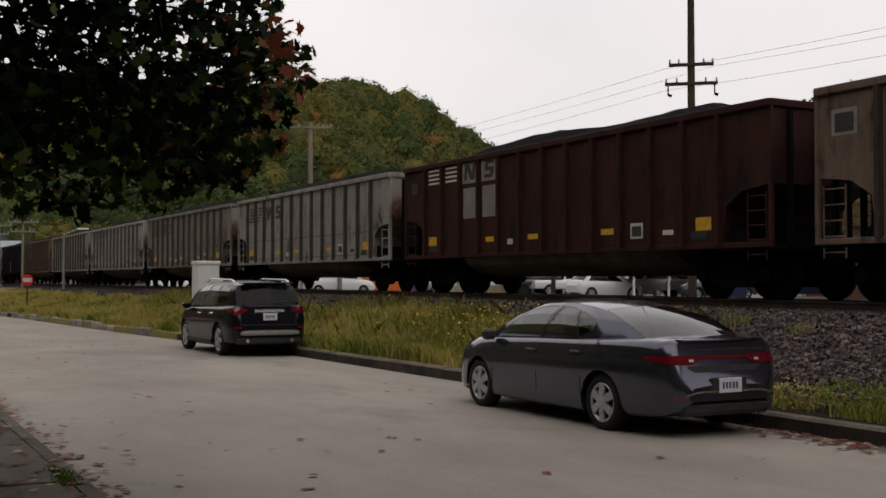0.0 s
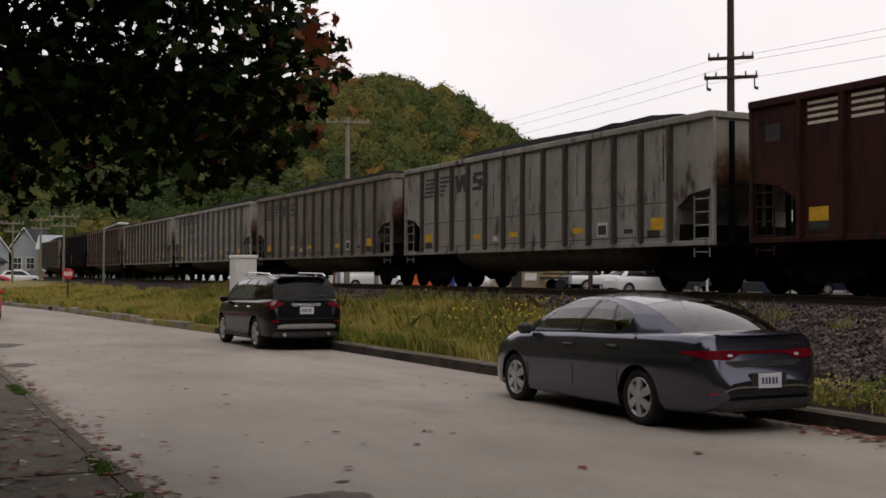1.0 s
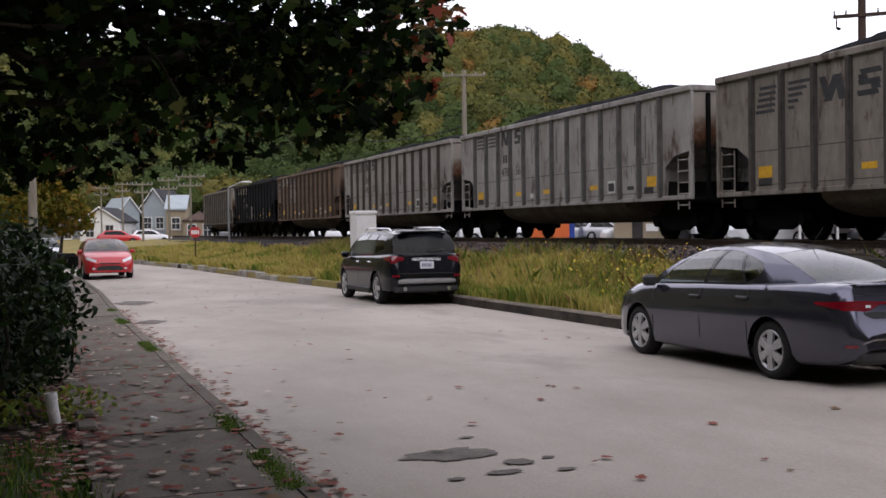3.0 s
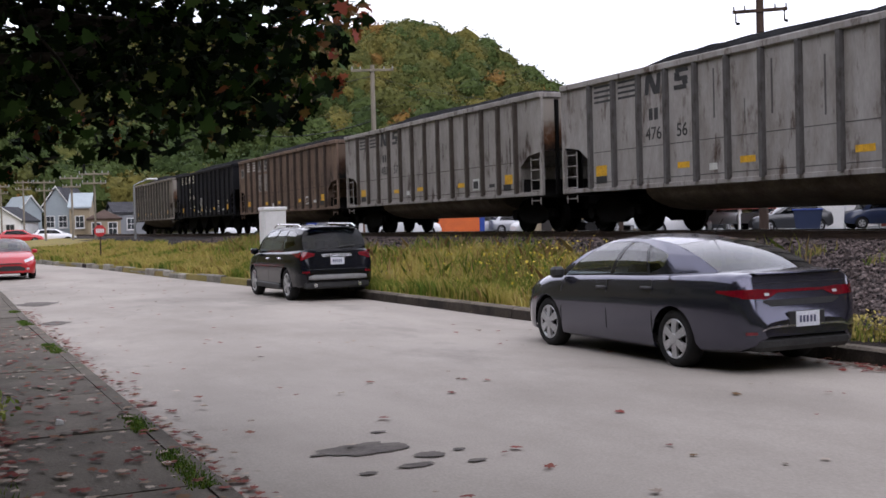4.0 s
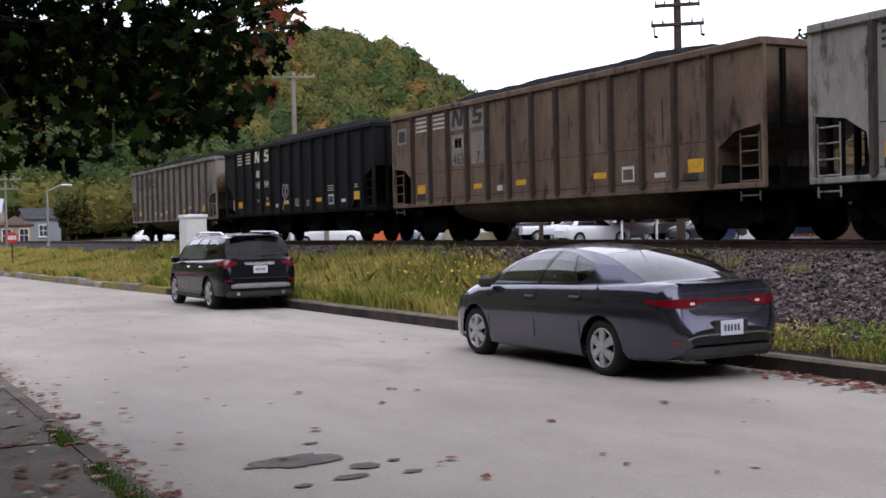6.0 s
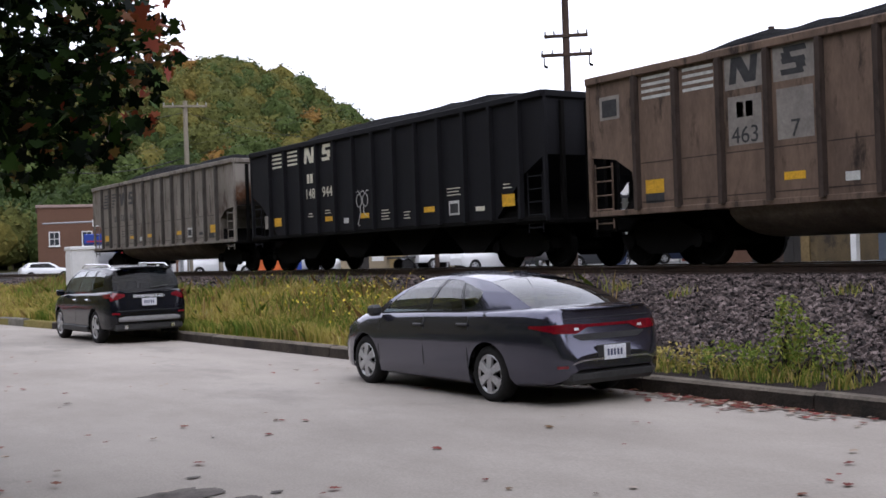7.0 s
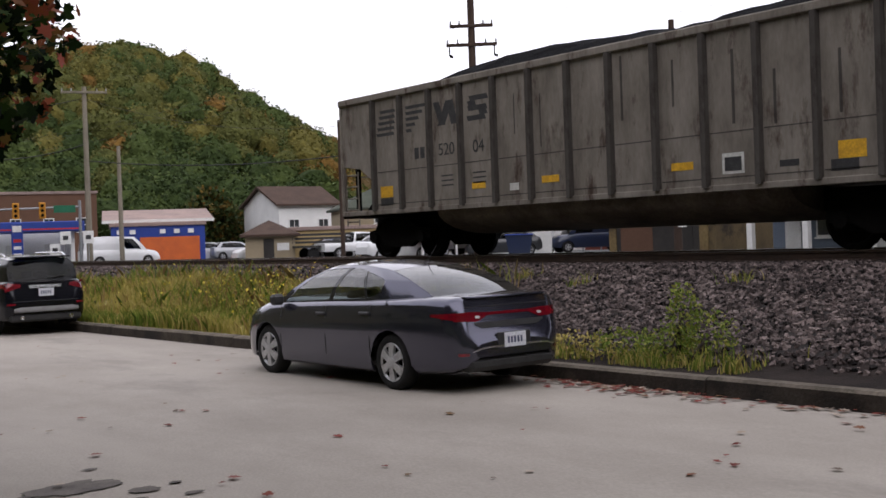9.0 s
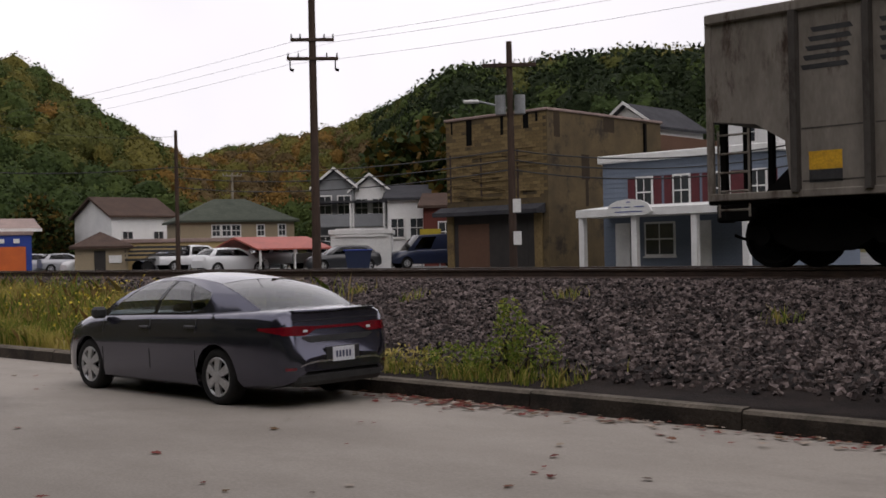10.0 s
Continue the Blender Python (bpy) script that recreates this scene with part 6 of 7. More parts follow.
def street_furniture():
    big, h = pole(40.55, 48, 15.0, POLEWOOD, ((3.85, 0.92), (4.65, 1.08)), "tall dark wooden utility pole with two crossarms", radius=0.2)
    for s in (-0.95, 0.95):
        part("bracket", M().tube((s, -0.14, h - 4.65), (s, -0.14, h - 5.1), 0.03, n=6).tube((s, -0.14, h - 5.1), (s + 0.15, -0.14, h - 5.15), 0.06, n=8), SOOTSHADE, big)
    pole(21.3, 72, 7.95, POLEPALE, ((0.35, 1.35),), "pale wooden utility pole with one crossarm", radius=0.2)
    pole(22.8, 80, 5.1, POLEPALE, (), "pale wooden pole by the low shop", radius=0.18)
    pole(33.65, 66, 6.2, POLEWOOD, (), "dark wooden pole by the yellow block", radius=0.14)
    pole(36.3, 110, 4.1, POLEPALE, ((0.3, 0.9),), "distant pole with a crossarm")
    sp, h = pole(50.55, 42, 10.4, POLEWOOD, ((0.9, 1.0),), "dark wooden pole with two transformers and a street lamp", radius=0.16)
    for s in (-1, 1):
        part("transformer", M().tube((s * 0.36, 0, h - 2.7), (s * 0.36, 0, h - 2.0), 0.2, n=14), GALV, sp, "grey can transformer")
    part("lamp_arm", M().tube((0, 0, h - 2.5), (-1.2, -0.1, h - 2.2), 0.035, n=8), GALV, sp)
    part("lamp_head", M().box(-1.75, -1.15, -0.2, 0.02, h - 2.27, h - 2.15, 0.04), TRIM, sp)
    for z in (2.4, 1.2):
        part("notice", M().box(0.02, 0.32, -0.2, -0.17, z, z + 0.5), TRIM, sp)
    for az, r, el, arm in ((5.25, 105, 2.5, 0.9), (6.5, 98, 2.7, 0.9), (7.55, 90, 2.9, 1.1), (3.3, 130, 2.3, 0.9), (4.3, 120, 2.5, 0.9)):
        pole(az, r, el, POLEPALE, ((0.25, arm), (0.95, arm * 0.8)), "wooden pole in a row down the street", base=0.4, radius=0.11)
    pole(0.2, 34, 3.0, POLEPALE, (), "pale wooden pole beside the hedge", base=0.1, radius=0.16)
    # street lamp by the track
    x, y, _ = polar(9.4, 80)
    l = thing("street_lamp", pose(x, y, FAR_Z, 0, 0, -9), "grey street lamp with a curved arm", "street lamp")
    part("post", M().tube((0, 0, 0), (0, 0, 4.1), 0.09, 0.06, 10), GALV, l)
    part("arm", M().tube((0, 0, 4.1), (0.9, 0, 4.5), 0.04, n=8), GALV, l)
    part("lamp_head", M().box(0.85, 1.6, -0.15, 0.15, 4.44, 4.56, 0.04), TRIM, l)
    # traffic signals
    x, y, _ = polar(20.9, 74)
    ts = thing("traffic_signal", pose(x, y, FAR_Z, 0, 0, -20.9), "traffic signals in amber cases on a steel mast arm", "traffic light")
    part("mast", M().tube((0, 0, 0), (0, 0, 4.3), 0.11, 0.09, 10), GALV, ts)
    part("mast_arm", M().tube((0, 0, 3.9), (-8.4, 0, 3.75), 0.07, 0.05, 8), GALV, ts)
    for xx in (-2.2, -3.75):
        hd = part("signal_head", M().box(xx - 0.2, xx + 0.2, -0.3, -0.05, 3.2, 4.2, 0.04), AMBER, ts)
        for z in (3.4, 3.7, 4.0):
            part("lens", M().tube((xx, -0.36, z), (xx, -0.29, z), 0.1, n=10), SOOTSHADE, hd)
    part("street_sign", M().box(-1.55, -0.25, -0.08, -0.04, 3.55, 4.0), S_GREEN, ts, "green street sign")
    part("lane_sign", M().box(-5.4, -5.0, -0.08, -0.04, 3.5, 3.95), TRIM, ts)
    for az, r, z0 in ((21.25, 70, 2.3), (20.2, 70, 2.3), (19.7, 71, 1.6)):
        x, y, _ = polar(az, r)
        rs = thing("road_sign", pose(x, y, FAR_Z, 0, 0, -az), "white road sign on a steel post", "road sign")
        part("post", M().tube((0, 0, 0), (0, 0, z0), 0.03, n=8), GALV, rs)
        part("panel", M().box(-0.3, 0.3, -0.06, -0.03, z0 - 0.75, z0), TRIM, rs)
        part("sign_bar", M().box(-0.15, 0.15, -0.075, -0.06, z0 - 0.5, z0 - 0.25), BLACKM, rs)
    # red sign on the verge
    x, y, _ = polar(7.75, 57)
    st = thing("stop_sign", pose(x, y, 0.15, 0, 0, -10), "red eight-sided sign on a rusty post", "road sign")
    part("post", M().box(-0.035, 0.035, -0.03, 0.03, 0, 1.25, 0.005), RAIL, st)
    oct_ = [(0.29 * math.cos(radians(22.5 + 45 * i)), 1.5 + 0.29 * math.sin(radians(22.5 + 45 * i))) for i in range(8)]
    part("plate", M().prism(oct_, -0.05, -0.03, "y"), S_RED, st, recalc=True)
    for xx in (-0.15, -0.05, 0.05, 0.15):
        part("sign_bar", M().box(xx - 0.035, xx + 0.035, -0.058, -0.051, 1.4, 1.6), TRIM, st)
    # signal cabinet beside the track
    c = thing("signal_cabinet", pose(9.12, 31.6, 0.22, 0, 0, -2), "tall pale grey steel cabinet standing on the railway verge", "cabinet")
    part("plinth", M().box(-0.36, 0.36, -0.36, 0.36, -0.3, 0.12, 0.02), CONCRETE, c)
    part("body", M().box(-0.31, 0.31, -0.32, 0.32, 0.1, 1.9, 0.02), CABINET, c)
    part("cap", M().box(-0.34, 0.34, -0.35, 0.35, 1.88, 1.98, 0.015), CABINET, c)
    dr = part("door", M().box(-0.33, -0.305, -0.28, 0.28, 0.2, 1.8, 0.006), CABINET, c)
    part("latch", M().box(-0.36, -0.33, -0.22, -0.16, 0.9, 1.05, 0.008), GALV, dr)
    # cables
    top = at(40.55, 48, 10.55)
    for s, dz in ((-0.9, 0.0), (0.9, 0.0), (-1.0, -0.95)):
        x, y, z = top[0] + s * 0.76, top[1] - s * 0.65, top[2] + dz
        cable([(x - 3, y + 55, z - 0.2), (x, y, z), (x + 1, y - 48, z + 0.2)], 0.006, 0.7)
    for el, dz in ((5.0, 0), (4.5, 0.0), (4.0, 0.0)):
        cable([at(33.65, 66, el - 0.6), at(50.55, 42, el), at(66, 40, el)], 0.025, 0.5)
    cable([at(21.3, 72, 4.4), at(33.65, 66, 4.4)], 0.03, 0.4)
    cable([at(21.3, 72, 7.4), at(9, 90, 6.0)], 0.02, 0.6)
    cable([at(21.3, 72, 5.2), at(15, 80, 4.6)], 0.03, 0.5)
    cable([at(21.3, 72, 7.4), at(33.65, 66, 5.9)], 0.012, 0.8)


street_furniture()

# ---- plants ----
# near-black stops paint the crown's inner shade, the brightest paint lit leaves
GREENLEAF = leafy("shaded_maple_green", [(0.0, (0.002, 0.005, 0.0015)), (0.45, (0.005, 0.013, 0.003)), (0.75, (0.020, 0.042, 0.008)), (0.92, (0.045, 0.085, 0.016)), (1.0, (0.11, 0.12, 0.035))], 0.75, 0.12)
REDLEAF = leafy("maple_turning", [(0.0, (0.16, 0.03, 0.018)), (0.4, (0.24, 0.07, 0.025)), (0.7, (0.10, 0.08, 0.018)), (1.0, (0.30, 0.05, 0.03))], 0.5, 0.3)
HEDGELEAF = leafy("hedge_leaf", [(0.0, (0.006, 0.014, 0.005)), (0.7, (0.014, 0.03, 0.009)), (1.0, (0.04, 0.07, 0.018))], 0.5, 0.15)
YELLOWLEAF = leafy("yellow_green_leaf", [(0.0, (0.07, 0.085, 0.01)), (0.5, (0.13, 0.12, 0.015)), (1.0, (0.20, 0.11, 0.012))], 0.6, 0.3)
WOODLEAF = leafy("autumn_wood", [(0.0, (0.018, 0.032, 0.010)), (0.3, (0.030, 0.046, 0.012)), (0.55, (0.045, 0.055, 0.014)), (0.75, (0.075, 0.062, 0.014)), (0.9, (0.105, 0.058, 0.013)), (1.0, (0.13, 0.085, 0.015))], 0.7, 0.1)
GRASSBLADE = leafy("dry_grass", [(0.0, (0.31, 0.29, 0.06)), (0.4, (0.44, 0.37, 0.10)), (0.75, (0.52, 0.43, 0.15)), (1.0, (0.34, 0.21, 0.09))], 0.7, 0.25)
BROWNSTALK = leafy("brown_stalk", [(0.0, (0.20, 0.12, 0.05)), (0.5, (0.30, 0.19, 0.08)), (1.0, (0.38, 0.30, 0.12))], 0.8, 0.2)
GREENBLADE = leafy("green_grass", [(0.0, (0.10, 0.16, 0.022)), (0.6, (0.18, 0.23, 0.04)), (1.0, (0.30, 0.29, 0.06))], 0.7, 0.25)
LAWNBLADE = leafy("lawn_blade", [(0.0, (0.045, 0.10, 0.014)), (0.6, (0.085, 0.15, 0.022)), (1.0, (0.17, 0.20, 0.04))], 0.7, 0.2)
FLOWER = mat("yellow_flower", (0.65, 0.50, 0.03), (0.55, 0.42, 0.03), 0.7, scale=5, bump=0)
LITTER = leafy("fallen_leaf", [(0.0, (0.10, 0.025, 0.02)), (0.35, (0.20, 0.05, 0.04)), (0.6, (0.13, 0.08, 0.04)), (0.8, (0.42, 0.35, 0.29)), (1.0, (0.05, 0.03, 0.02))], 0.8, 0.1)
BARK = mat("grey_bark", (0.075, 0.06, 0.048), (0.045, 0.036, 0.03), 0.95, scale=2, fine=18, bump=0.8, stretch=(1, 1, 0.3))


def basis(rng, n, flat=0.5):
    """n random upright-leaning frames: two unit vectors across each leaf."""
    nv = rng.normal(size=(n, 3)) * (1 - flat) + np.array([0, 0, flat])
    nv /= np.linalg.norm(nv, axis=1)[:, None]
    a = rng.normal(size=(n, 3))
    u = np.cross(nv, a)
    u /= np.linalg.norm(u, axis=1)[:, None]
    return u, np.cross(nv, u), nv


def leaves(name, pos, size, shape, material, rng, flat=0.4):
    """Leaves of one outline, a face each, as mesh data."""
    n, k = len(pos), len(shape)
    u, v, w = basis(rng, n, flat)
    sh = np.array(shape)
    size = np.broadcast_to(size, (n,))
    bend = rng.uniform(-0.25, 0.25, n)
    P = pos[:, None, :] + size[:, None, None] * (u[:, None, :] * sh[None, :, 0, None] + v[:, None, :] * sh[None, :, 1, None] + w[:, None, :] * (bend[:, None] * (sh[:, 0] ** 2)[None, :])[..., None])
    me = bpy.data.meshes.new(name)
    me.vertices.add(n * k)
    me.vertices.foreach_set("co", P.astype(np.float32).ravel())
    me.loops.add(n * k)
    me.loops.foreach_set("vertex_index", np.arange(n * k, dtype=np.int32))
    me.polygons.add(n)
    me.polygons.foreach_set("loop_start", np.arange(0, n * k, k, dtype=np.int32))
    me.materials.append(material)
    me.update(calc_edges=True)
    return me


LOBED = [(0.0, -0.5), (0.12, -0.25), (0.42, -0.30), (0.32, -0.05), (0.52, 0.12), (0.24, 0.14), (0.2, 0.34), (0.0, 0.55), (-0.2, 0.34), (-0.24, 0.14), (-0.52, 0.12), (-0.32, -0.05), (-0.42, -0.30), (-0.12, -0.25)]
OVAL = [(0, -0.5), (0.24, -0.1), (0.2, 0.25), (0, 0.5), (-0.2, 0.25), (-0.24, -0.1)]
QUAD = [(0, -0.5), (0.42, 0.0), (0.05, 0.5), (-0.4, 0.08)]


def limb(m, p, q, r0, r1, rng, depth=4):
    """A crooked limb from p to q."""
    p, q = Vector(p), Vector(q)
    last, lr = p, r0
    for i in range(1, depth + 1):
        t = i / depth
        c = p.lerp(q, t) + Vector(rng.uniform(-1, 1, 3)) * (0.06 * (q - p).length * (1 if i < depth else 0))
        rr = r0 + (r1 - r0) * t
        m.tube(last, c, lr, rr, 8, False)
        last, lr = c, rr
    return last


def maple():
    """The maple over the footpath, its boughs reaching across the view."""
    rng = np.random.default_rng(11)
    low = table([(-70, 4), (-30, 3.0), (-5, 2.1), (0, 2.5), (3, 2.3), (6, 2.7), (9, 3.2), (12, 3.5), (15, 4.1), (17, 4.9), (19, 6.3), (20.3, 8.3), (21.3, 10.3), (22.2, 12.5), (24, 18)])
    t = thing("maple_tree", pose(-3.4, 8.2, 0.35), "large maple with green leaves, crown shade painted in, turning red at the tips", "tree")
    base = Vector((-3.4, 8.2, 0.35))
    tr = M()
    limb(tr, (0, 0, -0.3), (0.1, 0.1, 2.8), 0.3, 0.22, rng)
    smoothly(part("trunk", tr, BARK, t))
    tips = []
    for az, el, r in ((19.5, 12, 9.0), (15, 9, 9.6), (10, 10, 8.2), (5, 7, 9.5), (0, 9, 8.5), (-8, 10, 8), (-20, 12, 7), (-35, 14, 7), (12, 17, 8.8), (3, 18, 8.4), (18, 18, 9.2), (-60, 20, 9)):
        end = Vector(at(az, r, el)) - base
        b = M()
        limb(b, (0.1, 0.1, 2.5), end, 0.11, 0.018, rng, 7)
        for _ in range(5):
            k = rng.uniform(0.45, 0.95)
            s = Vector((0.1, 0.1, 2.5)).lerp(end, k)
            limb(b, s, s + Vector(rng.uniform(-0.9, 0.9, 3)), 0.02, 0.006, rng, 3)
        part("limb", b, BARK, t)
    # boughs of leaves
    P, red = [], []
    boughs = []
    side = table([(4, 18.5), (6, 20), (8, 21.4), (10, 21.8), (12, 20.6), (14, 19.6), (20, 19), (40, 17)])
    while len(boughs) < 1150:
        az = rng.uniform(-34, 22.0)
        e0 = low(az)
        e = rng.uniform(e0 + 0.4, 27)
        if az > side(e) - 0.4:
            continue
        r = rng.uniform(7.6, 10.6)
        boughs.append((az, e, r))
    for az, e, r in boughs:
        c = np.array(at(az, r, e)) - np.array(base)
        edge = max(0.0, 1 - (e - low(az)) / 3.0) * 0.12 + (0.7 if az > side(e) - 2.6 else 0.0) + (0.25 if 3 < az < 8 and e - low(az) < 1.2 else 0)
        n = int(rng.uniform(18, 34))
        q = c + rng.normal(size=(n, 3)) * np.array([0.24, 0.24, 0.13])
        for p in q:
            w = p + np.array(base)
            d = math.hypot(w[0], w[1])
            a, el = math.degrees(math.atan2(w[0], w[1])), math.degrees(math.atan2(w[2] - 1.66, d))
            if el < low(a) - 0.25 + 0.5 * math.sin(a * 3.1) or a > side(el) + 0.5 * math.sin(el * 5):
                continue
            P.append(p)
            red.append(rng.random() < edge * 0.8)
    # unseen boughs added overhead to keep sky light off the crown below
    top = M()
    for q in ((2.0, -3.0, 5.6), (-3.0, -3.5, 5.8), (3.0, 0.5, 5.8), (-2.5, 2.5, 6.2)):
        limb(top, (0.1, 0.1, 2.5), q, 0.12, 0.03, rng, 6)
    part("limb", top, BARK, t)
    over = np.column_stack([rng.uniform(-6.5, 6.0, 900), rng.uniform(-14, 0.6, 900), rng.uniform(4.6, 7.6, 900)])
    over = (over[:, None, :] + rng.normal(size=(900, 24, 3)) * np.array([0.35, 0.35, 0.18])).reshape(-1, 3)
    part("upper_crown", leaves("upper_crown", over, rng.uniform(0.2, 0.34, len(over)), LOBED, GREENLEAF, rng, 0.55), GREENLEAF, t, "dense unseen leaves overhead, added for shade")
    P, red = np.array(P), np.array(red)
    cr = part("crown", leaves("crown", P[~red], rng.uniform(0.085, 0.15, int((~red).sum())), LOBED, GREENLEAF, rng, 0.45), GREENLEAF, t, "dense green leaves with the crown's shade painted in")
    part("turning_leaves", leaves("turning_leaves", P[red], rng.uniform(0.08, 0.14, int(red.sum())), LOBED, REDLEAF, rng, 0.45), REDLEAF, t, "red and brown leaves at the tips")


maple()


def shrub(name, m, blobs, n, size, material, label, category, rng, stems=6, shape=OVAL):
    """A bush or small tree: leaves about several uneven centres, on stems."""
    t = thing(name, m, label, category)
    for i in range(stems):
        b = blobs[i % len(blobs)]
        st = M()
        limb(st, (b[0] * 0.3 + rng.uniform(-0.1, 0.1), b[1] * (0.3 if stems < 9 else 0.95), -0.1), (b[0], b[1], b[2]), 0.04 if stems > 2 else 0.12, 0.012, rng, 4)
        part("stem" if stems > 2 else "trunk", st, BARK, t)
    P = []
    for bx, by, bz, rx, ry, rz in blobs:
        k = n // len(blobs)
        d = rng.normal(size=(k, 3))
        d /= np.linalg.norm(d, axis=1)[:, None]
        rr = rng.uniform(0.55, 1.08, k) ** 0.6
        P.append(np.array([bx, by, bz]) + d * rr[:, None] * np.array([rx, ry, rz]) * (1 + 0.18 * np.sin(d[:, :1] * 7 + d[:, 1:2] * 5)))
    P = np.concatenate(P)
    P = P[P[:, 2] > 0.0]
    part("crown", leaves("crown", P, rng.uniform(0.7, 1.3, len(P)) * size, shape, material, rng, 0.35), material, t)
    return t


def bushes():
    rng = np.random.default_rng(21)
    blobs = [(rng.uniform(-0.32, 0.16), -5.2 + 0.62 * i, 0.75 + rng.uniform(-0.1, 0.25), 0.55 + rng.uniform(-0.08, 0.12), 0.6, 0.78) for i in range(18)]
    blobs += [(rng.uniform(-1.5, -0.6), -5 + 0.9 * i, 1.0 + rng.uniform(-0.1, 0.5), 0.8, 0.8, 1.0) for i in range(12)]
    shrub("hedge", pose(-0.24, 15.4, 0.08), blobs, 30000, 0.085, HEDGELEAF, "dense dark green hedge beside the footpath", "hedge", rng, 16)
    tr = [(0, 0, 2.6, 1.3, 1.3, 0.8), (0.9, 0.4, 2.1, 0.9, 0.9, 0.6), (-0.9, -0.2, 2.2, 1.0, 1.0, 0.7), (0.2, 0, 3.3, 0.8, 0.8, 0.5)]
    shrub("small_tree", pose(0.35, 41.0, 0.1), tr, 4200, 0.16, YELLOWLEAF, "small yellow-green tree beside the street", "tree", rng, 2, QUAD)
    # weeds by the kerb
    wd = [(0, 0, 0.22, 0.28, 0.35, 0.22), (0.15, -0.5, 0.3, 0.3, 0.35, 0.32), (0.1, -0.2, 0.55, 0.14, 0.2, 0.35), (0.05, 0.6, 0.18, 0.3, 0.5, 0.18)]
    shrub("weed_clump", pose(9.85, 8.3, 0.18), wd, 1900, 0.05, GREENBLADE, "tall green weed growing behind the kerb", "weed", rng, 7)
    shrub("weed_clump", pose(9.75, 9.6, 0.18), [(0, 0, 0.14, 0.3, 0.7, 0.16), (0.1, 1.0, 0.12, 0.3, 0.6, 0.14)], 900, 0.045, GRASSBLADE, "low dry weeds behind the kerb", "weed", rng, 5)
    lows = [(-1.2 + 0.35 * i, rng.uniform(-0.2, 0.2), 0.12, 0.3, 0.3, 0.15) for i in range(5)]
    shrub("weed_clump", pose(0.15, 9.9, 0.1), lows, 700, 0.07, GREENBLADE, "low green weeds at the footpath edge", "weed", rng, 4)
    # far trees among the houses
    for az, r, s, mt in ((37.3, 118, 1.0, YELLOWLEAF), (45.0, 96, 1.7, WOODLEAF), (46.8, 88, 2.2, WOODLEAF), (26.9, 100, 1.3, WOODLEAF), (28.0, 104, 1.0, WOODLEAF), (10.5, 100, 0.8, WOODLEAF), (48.5, 84, 2.3, WOODLEAF)):
        x, y, _ = polar(az, r)
        bl = [(rng.uniform(-1.2, 1.2) * s, rng.uniform(-1.2, 1.2) * s, rng.uniform(1.8, 4.0) * s, rng.uniform(0.9, 1.5) * s, rng.uniform(0.9, 1.5) * s, rng.uniform(0.6, 1.1) * s) for _ in range(9)]
        shrub("tree", pose(x, y, ground_z(x, y)), bl, 3000, 0.34 * s, mt, "leafy tree among the houses", "tree", rng, 2, QUAD)


bushes()


def blades(name, pts, h, w, material, rng, label, category):
    """Grass: a bent two-piece blade at each point."""
    n = len(pts)
    a = rng.uniform(0, 6.283, n)
    d = np.stack([np.cos(a), np.sin(a), np.zeros(n)], 1)
    b = rng.uniform(0, 6.283, n)
    lean = np.stack([np.cos(b), np.sin(b), np.zeros(n)], 1) * rng.uniform(0.1, 0.5, n)[:, None]
    up = np.array([0, 0, 1.0])
    P = np.empty((n, 5, 3))
    P[:, 0] = pts - d * w[:, None]
    P[:, 1] = pts + d * w[:, None]
    mid = pts + (up + lean * 0.6) * (h * 0.55)[:, None]
    P[:, 2] = mid + d * (w * 0.7)[:, None]
    P[:, 3] = pts + (up * 0.95 + lean * 1.5) * h[:, None]
    P[:, 4] = mid - d * (w * 0.7)[:, None]
    me = bpy.data.meshes.new(name)
    me.vertices.add(n * 5)
    me.vertices.foreach_set("co", P.astype(np.float32).ravel())
    me.loops.add(n * 5)
    me.loops.foreach_set("vertex_index", np.arange(n * 5, dtype=np.int32))
    me.polygons.add(n)
    me.polygons.foreach_set("loop_start", np.arange(0, n * 5, 5, dtype=np.int32))
    me.materials.append(material)
    me.update(calc_edges=True)
    return tagged(new(name, me), label, category, kind="stuff")


